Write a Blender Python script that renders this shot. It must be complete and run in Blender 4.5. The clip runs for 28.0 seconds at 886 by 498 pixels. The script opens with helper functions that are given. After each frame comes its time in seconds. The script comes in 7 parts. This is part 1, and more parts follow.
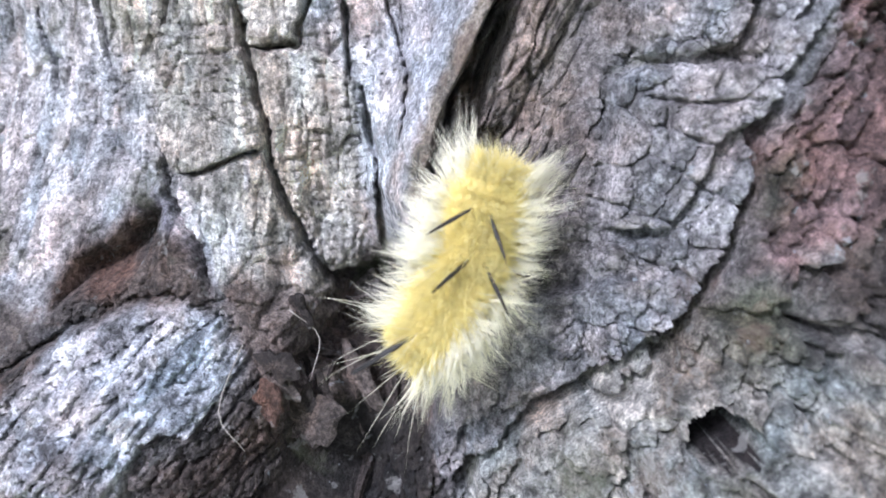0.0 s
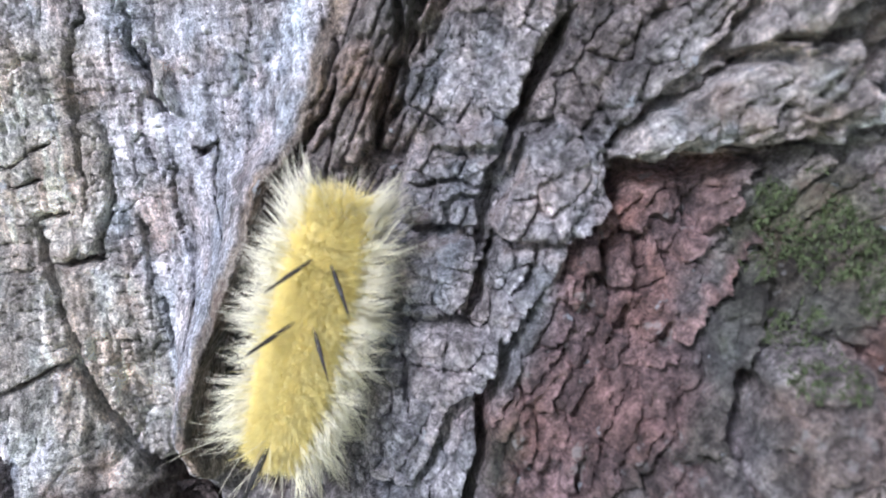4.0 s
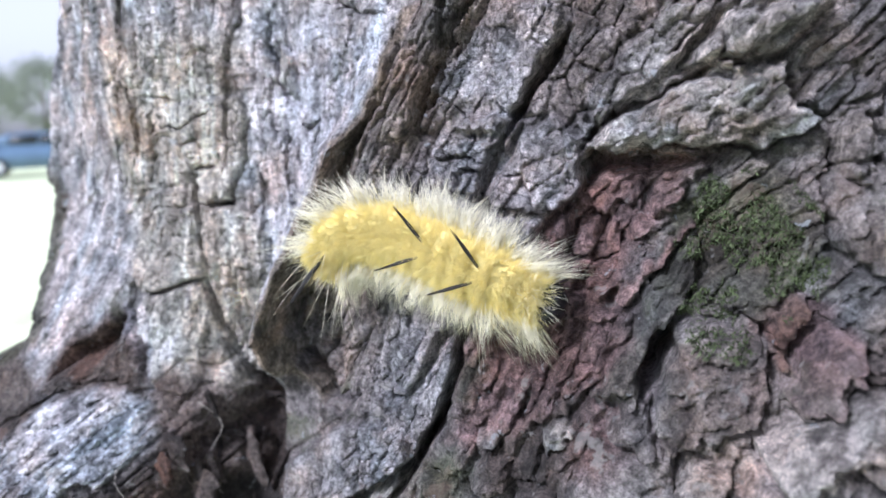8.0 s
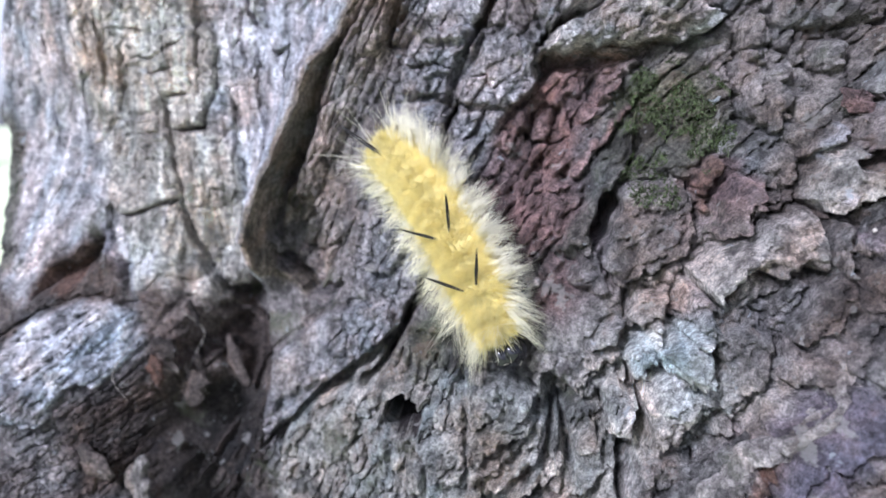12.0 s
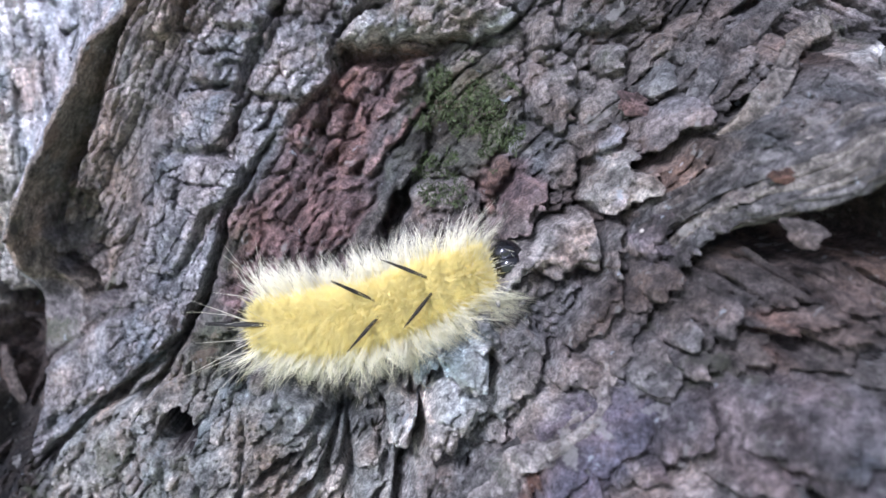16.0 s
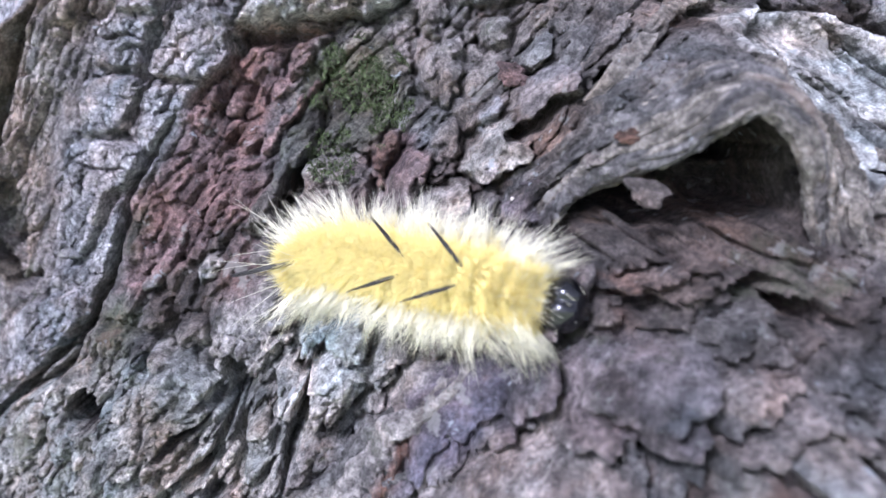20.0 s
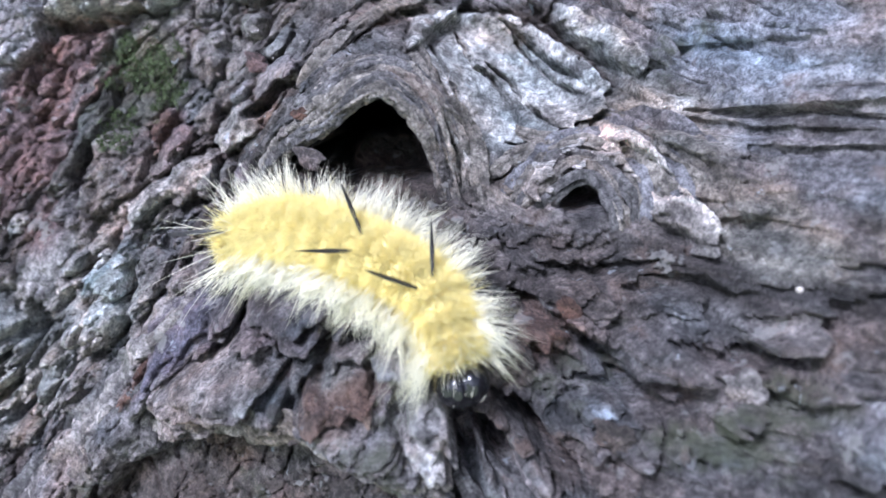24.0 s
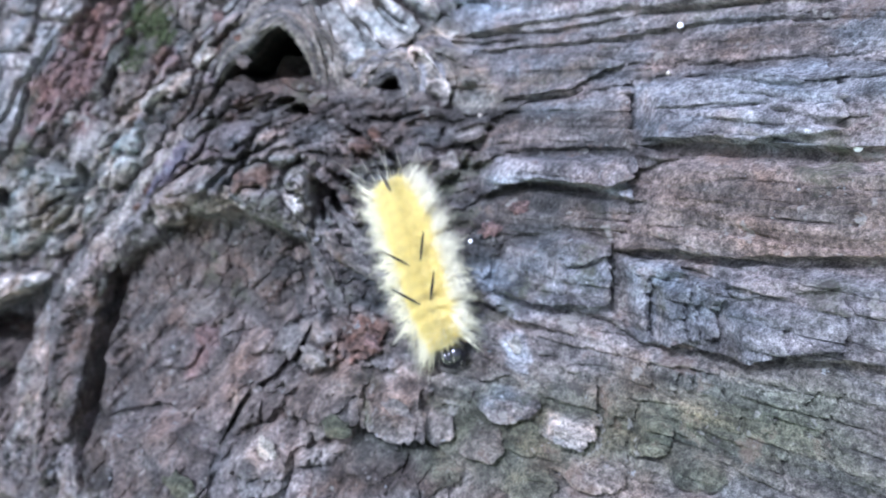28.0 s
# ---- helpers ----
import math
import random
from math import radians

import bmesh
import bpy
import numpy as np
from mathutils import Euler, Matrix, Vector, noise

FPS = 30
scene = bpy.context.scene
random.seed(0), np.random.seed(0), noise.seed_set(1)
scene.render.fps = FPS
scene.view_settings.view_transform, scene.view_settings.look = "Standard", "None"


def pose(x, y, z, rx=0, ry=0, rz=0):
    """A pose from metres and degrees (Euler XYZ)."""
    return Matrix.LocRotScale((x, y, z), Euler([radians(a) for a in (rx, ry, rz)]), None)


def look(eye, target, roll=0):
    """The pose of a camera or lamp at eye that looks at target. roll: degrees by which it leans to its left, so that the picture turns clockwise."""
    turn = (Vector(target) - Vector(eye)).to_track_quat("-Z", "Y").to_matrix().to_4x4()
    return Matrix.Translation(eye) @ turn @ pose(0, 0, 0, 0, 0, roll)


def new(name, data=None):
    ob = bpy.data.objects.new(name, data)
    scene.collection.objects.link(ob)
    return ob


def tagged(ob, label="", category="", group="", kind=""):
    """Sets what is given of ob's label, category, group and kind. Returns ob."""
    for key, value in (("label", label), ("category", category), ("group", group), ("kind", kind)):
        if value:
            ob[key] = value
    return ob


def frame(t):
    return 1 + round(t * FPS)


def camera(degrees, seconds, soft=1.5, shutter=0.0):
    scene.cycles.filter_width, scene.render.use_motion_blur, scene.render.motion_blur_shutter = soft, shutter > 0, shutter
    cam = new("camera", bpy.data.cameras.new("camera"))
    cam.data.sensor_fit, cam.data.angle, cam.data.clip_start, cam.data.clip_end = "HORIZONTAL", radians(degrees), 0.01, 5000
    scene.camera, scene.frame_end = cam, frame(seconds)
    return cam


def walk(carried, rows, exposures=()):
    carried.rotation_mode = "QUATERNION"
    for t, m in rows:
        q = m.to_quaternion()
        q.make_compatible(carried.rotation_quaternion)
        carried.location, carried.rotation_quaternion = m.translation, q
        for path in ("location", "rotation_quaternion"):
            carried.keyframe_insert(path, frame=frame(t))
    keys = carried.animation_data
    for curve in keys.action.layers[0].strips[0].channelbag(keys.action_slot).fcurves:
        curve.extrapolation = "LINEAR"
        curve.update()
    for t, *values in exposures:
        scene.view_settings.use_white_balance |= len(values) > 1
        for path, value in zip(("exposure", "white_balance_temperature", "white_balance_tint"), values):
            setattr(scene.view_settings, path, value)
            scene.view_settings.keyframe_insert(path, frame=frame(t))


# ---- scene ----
cam = camera(62.4, 28.0, soft=1.6)
# a small close-up lens: sharp at about 11 cm, softer beyond
cam.data.dof.use_dof, cam.data.dof.focus_distance = True, 0.112
cam.data.dof.aperture_fstop = cam.data.lens / 1.4
PATH = [
    (0, (-0.003, 0.004, 1.012), (0.072, 1.951, 0.559), -4.7),
    (0.5, (-0.001, 0.006, 1.014), (0.066, 1.951, 0.553), -4.7),
    (1, (-0.002, 0.007, 1.015), (0.097, 1.946, 0.534), -4.6),
    (1.5, (-0.001, 0.007, 1.018), (0.1, 1.944, 0.532), -3.9),
    (2, (0.003, 0.006, 1.022), (0.089, 1.959, 0.602), -4.9),
    (2.5, (0.005, 0.005, 1.025), (0.094, 1.963, 0.627), -4.8),
    (3, (0.01, 0.006, 1.027), (0.149, 1.956, 0.606), -5.1),
    (3.5, (0.019, 0.007, 1.035), (0.16, 1.951, 0.589), -5.6),
    (4, (0.037, 0.008, 1.044), (0.062, 1.949, 0.565), -7.1),
    (4.5, (0.049, 0.008, 1.046), (-0.2, 1.912, 0.487), -9.2),
    (6.5, (0.065, 0.006, 1.045), (-0.596, 1.859, 0.683), -1.0),
    (7, (0.071, 0.001, 1.04), (-0.495, 1.885, 0.68), -1.6),
    (7.5, (0.069, -0.011, 1.038), (-0.461, 1.887, 0.695), -2.4),
    (8, (0.066, -0.016, 1.036), (-0.417, 1.893, 0.688), -2.6),
    (8.5, (0.062, -0.022, 1.035), (-0.366, 1.899, 0.678), -2.6),
    (9, (0.065, -0.031, 1.037), (-0.314, 1.903, 0.699), -3.2),
    (9.5, (0.066, -0.034, 1.037), (-0.289, 1.906, 0.705), -3.3),
    (10, (0.069, -0.034, 1.035), (-0.261, 1.912, 0.714), -4.2),
    (10.5, (0.067, -0.034, 1.036), (-0.248, 1.915, 0.715), -4.3),
    (11, (0.065, -0.034, 1.033), (-0.223, 1.919, 0.713), -4.1),
    (11.5, (0.061, -0.037, 1.023), (-0.202, 1.911, 0.655), -4.0),
    (13.5, (0.049, -0.045, 1.024), (-0.027, 1.907, 0.596), -1.3),
    (14, (0.055, -0.044, 1.023), (0.014, 1.913, 0.61), -1.8),
    (14.5, (0.057, -0.042, 1.019), (0.067, 1.913, 0.599), -1.1),
    (15, (0.056, -0.042, 1.017), (0.102, 1.913, 0.6), -0.7),
    (15.5, (0.063, -0.043, 1.018), (0.123, 1.92, 0.641), -0.3),
    (16, (0.072, -0.034, 1.018), (0.17, 1.932, 0.66), -0.5),
    (16.5, (0.077, -0.025, 1.017), (0.174, 1.94, 0.654), -0.7),
    (17, (0.077, -0.023, 1.015), (0.154, 1.937, 0.625), -0.7),
    (17.5, (0.08, -0.026, 1.015), (0.16, 1.934, 0.627), -1.3),
    (18, (0.085, -0.032, 1.014), (0.144, 1.93, 0.628), -1.5),
    (18.5, (0.088, -0.032, 1.014), (0.135, 1.932, 0.642), -2.0),
    (19, (0.09, -0.032, 1.012), (0.151, 1.933, 0.646), -2.0),
    (19.5, (0.087, -0.035, 1.015), (0.161, 1.928, 0.639), -2.1),
    (20, (0.091, -0.036, 1.014), (0.157, 1.93, 0.652), -1.9),
    (20.5, (0.093, -0.035, 1.015), (0.148, 1.933, 0.66), -2.0),
    (22.5, (0.116, -0.038, 1.013), (0.13, 1.919, 0.602), -2.7),
    (23, (0.121, -0.047, 1.014), (0.179, 1.909, 0.602), -2.6),
    (23.5, (0.128, -0.057, 1.014), (0.214, 1.9, 0.608), -2.1),
    (24, (0.129, -0.062, 1.013), (0.263, 1.89, 0.601), -1.4),
    (24.5, (0.13, -0.078, 1.012), (0.257, 1.877, 0.612), -1.6),
    (25, (0.141, -0.114, 1.012), (0.234, 1.849, 0.644), -4.1),
    (25.5, (0.144, -0.148, 1.012), (0.187, 1.827, 0.696), -2.3),
    (26, (0.143, -0.167, 1.011), (0.134, 1.81, 0.713), -0.8),
    (26.5, (0.145, -0.165, 1.007), (0.197, 1.811, 0.701), -1.4),
    (27, (0.144, -0.163, 1.005), (0.232, 1.808, 0.673), -0.8),
    (27.5, (0.152, -0.162, 0.997), (0.288, 1.804, 0.656), -0.5),
    (28, (0.154, -0.156, 0.991), (0.302, 1.803, 0.617), -1.0),
]
walk(cam, [(t, look(eye, target, roll)) for t, eye, target, roll in PATH], exposures=[(0, 1.45, 5500, 20), (1, 1.38, 5500, 21), (2.2, 1.38, 5510, 21), (3.5, 1.25, 5520, 21), (8, 1.25, 5500, 21), (16, 1.35, 5400, 23), (20.5, 1.6, 5330, 25), (23.2, 1.56, 5230, 22), (24.2, 1.55, 5190, 21), (25, 1.64, 5160, 20), (28, 1.66, 5120, 19)])

# ---- world and sun: bright hazy day, soft light that grazes the bark from above and the left ----
SUN_ELEV, SUN_AZ = 42.0, 148.0           # degrees; azimuth from +y towards -x
world = bpy.data.worlds.new("sky")
scene.world = world
world.use_nodes = True
wn = world.node_tree.nodes
sky = wn.new("ShaderNodeTexSky")
sky.sky_type, sky.sun_disc = "NISHITA", False
sky.sun_elevation, sky.sun_rotation = radians(SUN_ELEV), radians(-SUN_AZ)
sky.air_density, sky.dust_density = 1.0, 2.0
haze = wn.new("ShaderNodeHueSaturation")
haze.inputs["Saturation"].default_value = 0.15          # thin bright cloud over the blue
world.node_tree.links.new(sky.outputs[0], haze.inputs["Color"])
world.node_tree.links.new(haze.outputs[0], wn["Background"].inputs[0])
wn["Background"].inputs[1].default_value = 0.095
sun = new("sun", bpy.data.lights.new("sun", "SUN"))
sun.data.energy, sun.data.angle, sun.data.color = 2.3, radians(12), (1.0, 0.97, 0.94)
sa, se = radians(SUN_AZ), radians(SUN_ELEV)
sun.matrix_world = look((-3 * math.sin(sa) * math.cos(se), 3 * math.cos(sa) * math.cos(se), 1 + 3 * math.sin(se)), (0, 0, 1))


# ---- materials ----
def material(name, rough=0.8, metal=0.0):
    m = bpy.data.materials.new(name)
    m.use_nodes = True
    b = m.node_tree.nodes["Principled BSDF"]
    b.inputs["Roughness"].default_value, b.inputs["Metallic"].default_value = rough, metal
    return m, m.node_tree.nodes, m.node_tree.links, b


def noise_node(n, l, scale, detail=4.0, rough=0.6, coord="Object", stretch=None):
    c = n.new("ShaderNodeTexCoord")
    t = n.new("ShaderNodeTexNoise")
    t.inputs["Scale"].default_value, t.inputs["Detail"].default_value, t.inputs["Roughness"].default_value = scale, detail, rough
    if stretch:
        mp = n.new("ShaderNodeMapping")
        mp.inputs["Scale"].default_value, mp.inputs["Rotation"].default_value = stretch[0], [radians(a) for a in stretch[1]]
        l.new(c.outputs[coord], mp.inputs[0])
        l.new(mp.outputs[0], t.inputs["Vector"])
    else:
        l.new(c.outputs[coord], t.inputs["Vector"])
    return t.outputs["Fac"]


def ramp(n, l, fac, *stops):
    r = n.new("ShaderNodeValToRGB")
    e = r.color_ramp.elements
    while len(e) < len(stops):
        e.new(0.5)
    for k, (p, c) in enumerate(stops):
        e[k].position, e[k].color = p, (c, c, c, 1) if isinstance(c, (int, float)) else (*c, 1)
    l.new(fac, r.inputs[0])
    return r.outputs[0]


def mix(n, l, kind, fac, a, b):
    m = n.new("ShaderNodeMix")
    m.data_type, m.blend_type = "RGBA", kind
    for k, v in ((0, fac), (6, a), (7, b)):
        if isinstance(v, (int, float)):
            m.inputs[k].default_value = v
        elif isinstance(v, tuple):
            m.inputs[k].default_value = (*v, 1)
        else:
            l.new(v, m.inputs[k])
    return m.outputs[2]


def bump(n, l, b, height, strength, distance):
    u = n.new("ShaderNodeBump")
    u.inputs["Strength"].default_value, u.inputs["Distance"].default_value = strength, distance
    l.new(height, u.inputs["Height"])
    l.new(u.outputs[0], b.inputs["Normal"])


def bark_material():
    """Weathered bark: the wood colour of the mesh, mottled at two scales, with pale lichen specks and a fine gritty relief."""
    m, n, l, b = material("bark", 0.86)
    a = n.new("ShaderNodeAttribute")
    a.attribute_name = "wood"
    coarse = ramp(n, l, noise_node(n, l, 190, 6, 0.7), (0.36, 0.42), (0.64, 1.6))
    fine = ramp(n, l, noise_node(n, l, 900, 4, 0.7), (0.37, 0.5), (0.63, 1.5))
    c = mix(n, l, "MULTIPLY", 1.0, a.outputs["Color"], coarse)
    c = mix(n, l, "MULTIPLY", 1.0, c, fine)
    c = mix(n, l, "MULTIPLY", 1.0, c, ramp(n, l, noise_node(n, l, 2600, 3, 0.7), (0.3, 0.6), (0.7, 1.4)))
    warm = ramp(n, l, noise_node(n, l, 75, 3), (0.5, 0.0), (0.75, 1.0))
    c = mix(n, l, "MULTIPLY", warm, c, (1.1, 0.9, 0.76))
    speck = ramp(n, l, noise_node(n, l, 430, 2, 0.5), (0.66, 0.0), (0.72, 0.38))
    c = mix(n, l, "MIX", speck, c, (0.42, 0.42, 0.40))
    # crusts of lichen, rusty wood and thin green algae in patches of their own
    for scale, lo, hi, amount, colour in ((95, 0.60, 0.67, 0.5, (0.19, 0.125, 0.095)), (150, 0.63, 0.67, 0.5, (0.46, 0.45, 0.42)), (60, 0.60, 0.70, 0.6, (0.13, 0.145, 0.085)), (230, 0.68, 0.71, 0.6, (0.52, 0.57, 0.60)), (120, 0.64, 0.70, 0.7, (0.07, 0.06, 0.062))):
        c = mix(n, l, "MIX", ramp(n, l, noise_node(n, l, scale, 4, 0.62), (lo, 0.0), (hi, amount)), c, colour)
    # hairline cracks; their dirt and shade are put into the colour
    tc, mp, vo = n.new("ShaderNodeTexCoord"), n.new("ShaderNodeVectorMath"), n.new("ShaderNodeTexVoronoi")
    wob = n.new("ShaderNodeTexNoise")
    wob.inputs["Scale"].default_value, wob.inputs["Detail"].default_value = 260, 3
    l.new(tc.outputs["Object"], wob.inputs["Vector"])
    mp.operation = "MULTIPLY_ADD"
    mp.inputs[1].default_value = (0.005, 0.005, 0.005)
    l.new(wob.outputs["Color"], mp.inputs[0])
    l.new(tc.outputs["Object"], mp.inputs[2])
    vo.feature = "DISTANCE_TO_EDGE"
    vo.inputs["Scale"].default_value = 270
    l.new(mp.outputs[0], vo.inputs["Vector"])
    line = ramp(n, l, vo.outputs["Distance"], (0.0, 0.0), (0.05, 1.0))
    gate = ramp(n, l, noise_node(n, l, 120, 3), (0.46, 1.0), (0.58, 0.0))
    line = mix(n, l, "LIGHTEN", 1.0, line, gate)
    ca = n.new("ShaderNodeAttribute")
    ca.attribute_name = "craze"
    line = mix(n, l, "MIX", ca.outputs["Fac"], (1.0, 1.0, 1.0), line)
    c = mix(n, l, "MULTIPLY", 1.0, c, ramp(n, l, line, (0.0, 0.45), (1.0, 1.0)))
    l.new(c, b.inputs["Base Color"])
    b.inputs["Specular IOR Level"].default_value = 0.3
    grit = n.new("ShaderNodeMath")
    grit.operation = "ADD"
    l.new(noise_node(n, l, 1500, 5, 0.75), grit.inputs[0])
    l.new(noise_node(n, l, 420, 4, 0.7), grit.inputs[1])
    deep = n.new("ShaderNodeMath")
    deep.operation = "MULTIPLY_ADD"
    deep.inputs[1].default_value = 0.45
    l.new(line, deep.inputs[0])
    l.new(grit.outputs[0], deep.inputs[2])
    bump(n, l, b, deep.outputs[0], 1.0, 0.0026)
    return m


def hair_material(name, colour):
    """Fine hair that lets some light through."""
    m, n, l, b = material(name, 0.95)
    f = ramp(n, l, noise_node(n, l, 350, 3), (0.3, 0.85), (0.7, 1.15))
    c = mix(n, l, "MULTIPLY", 1.0, colour, f)
    l.new(c, b.inputs["Base Color"])
    b.inputs["Specular IOR Level"].default_value = 0.04
    tr, mx = n.new("ShaderNodeBsdfTranslucent"), n.new("ShaderNodeMixShader")
    l.new(c, tr.inputs["Color"])
    mx.inputs[0].default_value = 0.5
    l.new(b.outputs[0], mx.inputs[1])
    l.new(tr.outputs[0], mx.inputs[2])
    l.new(mx.outputs[0], n["Material Output"].inputs["Surface"])
    return m


def plain(name, colour, rough, scale=200, vary=0.3, relief=0.0, metal=0.0, spec=0.5):
    m, n, l, b = material(name, rough, metal)
    f = ramp(n, l, noise_node(n, l, scale, 4), (0.3, 1 - vary), (0.7, 1 + vary))
    l.new(mix(n, l, "MULTIPLY", 1.0, colour, f), b.inputs["Base Color"])
    b.inputs["Specular IOR Level"].default_value = spec
    if relief:
        bump(n, l, b, noise_node(n, l, scale * 3, 3), 0.6, relief)
    return m


BARK = bark_material()
# the coat and skin are seen against the light through their hairs
SKIN = plain("yellow_skin", (0.84, 0.73, 0.31), 0.9, 900, 0.2, 0.0002, 0.0, 0.1)
HAIR = hair_material("yellow_hair", (0.89, 0.805, 0.385))
HAIR_PALE = hair_material("cream_hair", (0.90, 0.87, 0.71))
LASH = plain("black_bristle", (0.012, 0.010, 0.008), 0.5, 300, 0.1)
HEAD = plain("black_shell", (0.004, 0.004, 0.005), 0.12, 900, 0.2, 0.0, 0.0, 0.55)
WHISKER = plain("pale_fibre", (0.33, 0.30, 0.26), 0.7, 300, 0.2)
MOSS = plain("moss_green", (0.075, 0.10, 0.038), 0.8, 900, 0.6)
GRASS = plain("lawn", (0.54, 0.60, 0.38), 0.9, 3, 0.25)
LEAF = plain("tree_leaf", (0.16, 0.19, 0.13), 0.7, 2, 0.4)
WOODEN = plain("far_bark", (0.11, 0.09, 0.075), 0.9, 8, 0.4, 0.02)
PAINT_DARK = plain("dark_blue_paint", (0.10, 0.16, 0.24), 0.25, 2, 0.1)
PAINT_PALE = plain("white_paint", (0.75, 0.77, 0.8), 0.25, 2, 0.05)
GLASS = plain("car_window", (0.02, 0.025, 0.03), 0.08, 2, 0.1)
RUBBER = plain("tyre_rubber", (0.02, 0.02, 0.02), 0.8, 5, 0.2)


def mesh_object(name, verts, faces, mat, parent=None, label="", smooth=True, tint_rows=None):
    """One mesh object from arrays of vertices and faces (quads or triangles)."""
    me = bpy.data.meshes.new(name)
    me.from_pydata([tuple(v) for v in verts] if not isinstance(verts, np.ndarray) else verts.tolist(), [], faces if not isinstance(faces, np.ndarray) else faces.tolist())
    me.polygons.foreach_set("use_smooth", [smooth] * len(me.polygons))
    if tint_rows is not None:
        at = me.attributes.new("wood", "FLOAT_COLOR", "POINT")
        at.data.foreach_set("color", np.c_[tint_rows, np.ones(len(tint_rows))].astype(np.float32).ravel())
    me.materials.append(mat)
    ob = new(name, me)
    if parent:
        ob.parent = parent
    return tagged(ob, label) if label else ob


def part(name, bm, mat, parent, label=""):
    me = bpy.data.meshes.new(name)
    bm.to_mesh(me)
    bm.free()
    me.polygons.foreach_set("use_smooth", [True] * len(me.polygons))
    me.materials.append(mat)
    ob = new(name, me)
    ob.parent = parent
    return tagged(ob, label) if label else ob


# ---- noise on arrays ----
def hashed(ix, iy, seed):
    h = (ix.astype(np.int64) * 374761393 + iy.astype(np.int64) * 668265263 + seed * 974711) & 0xFFFFFFFF
    h = ((h ^ (h >> 13)) * 1274126177) & 0xFFFFFFFF
    h = ((h ^ (h >> 16)) * 2246822519) & 0xFFFFFFFF
    return (h ^ (h >> 15)) / 4294967296.0


def value_noise(x, y, seed):
    ix, iy = np.floor(x), np.floor(y)
    fx, fy = x - ix, y - iy
    fx, fy = fx * fx * fx * (fx * (fx * 6 - 15) + 10), fy * fy * fy * (fy * (fy * 6 - 15) + 10)
    a, b = hashed(ix, iy, seed), hashed(ix + 1, iy, seed)
    c, d = hashed(ix, iy + 1, seed), hashed(ix + 1, iy + 1, seed)
    return (a + (b - a) * fx) * (1 - fy) + (c + (d - c) * fx) * fy - 0.5


def fbm(x, y, seed, octaves=4, gain=0.5):
    out, amp = 0, 1.0
    for k in range(octaves):
        out = out + amp * value_noise(x + 17.3 * k, y - 9.1 * k, seed + k)
        x, y, amp = x * 2.03, y * 2.03, amp * gain
    return out


def cells(x, y, seed):
    """Nearest and second distance of scattered points, and a random number and place of the nearest."""
    ix, iy = np.floor(x), np.floor(y)
    f1, f2 = np.full(x.shape, 9.0), np.full(x.shape, 9.0)
    rid, cx, cy = np.zeros(x.shape), np.zeros(x.shape), np.zeros(x.shape)
    for dx in (-1, 0, 1):
        for dy in (-1, 0, 1):
            px = ix + dx + 0.12 + 0.76 * hashed(ix + dx, iy + dy, seed)
            py = iy + dy + 0.12 + 0.76 * hashed(ix + dx, iy + dy, seed + 1)
            d = np.hypot(px - x, py - y)
            near = d < f1
            f2 = np.where(near, f1, np.minimum(f2, d))
            rid = np.where(near, hashed(ix + dx, iy + dy, seed + 2), rid)
            cx, cy = np.where(near, px, cx), np.where(near, py, cy)
            f1 = np.where(near, d, f1)
    return f1, f2, rid, cx, cy


def crag(x, y, seed, octaves=4):
    """Broken, ridged ground: sharp crests and rounded pockets, about -0.6 to 0.6."""
    out, amp = 0, 1.0
    for k in range(octaves):
        out = out + amp * (0.28 - np.abs(value_noise(x + 31.7 * k, y + 11.9 * k, seed + k)) * 1.6)
        x, y, amp = x * 1.95 + 0.35 * y, y * 1.95 - 0.35 * x, amp * 0.58
    return out


def step(a, b, x):
    t = np.clip((x - a) / (b - a), 0, 1)
    return t * t * (3 - 2 * t)


# ---- the fork of the tree: its large form ----
# depth of the bark in millimetres along +y, every 40 mm in x (from -120) and z (from -140 about a height of 1 m)
DEPTH = np.array([
    (66, 53, 46, 39, 18, -17, -51, -75, -97, -123, -154),
    (87, 72, 70, 74, 56, 17, -20, -40, -66, -95, -132),
    (110, 91, 90, 100, 77, 48, 24, -5, -34, -80, -120),
    (140, 119, 109, 113, 87, 67, 29, 21, -21, -68, -106),
    (167, 151, 132, 126, 99, 90, 74, 66, 22, -25, -69),
    (181, 155, 132, 130, 111, 95, 91, 84, 51, 7, -36),
    (195, 171, 155, 145, 118, 99, 96, 88, 64, 29, -9),
], float)


# the lip's line: height, then its place to the right and its depth
LIP_V, LIP_U, LIP_Y = [-14, -4, 6, 23, 31, 37, 55, 98], [-1, -2, 1, 11, 14.5, 21, 30, 52], [108, 104, 106, 107, 108, 109, 113, 126]


def catmull(t):
    return (-0.5 * t + t * t - 0.5 * t ** 3, 1 - 2.5 * t * t + 1.5 * t ** 3, 0.5 * t + 2 * t * t - 1.5 * t ** 3, -0.5 * t * t + 0.5 * t ** 3)


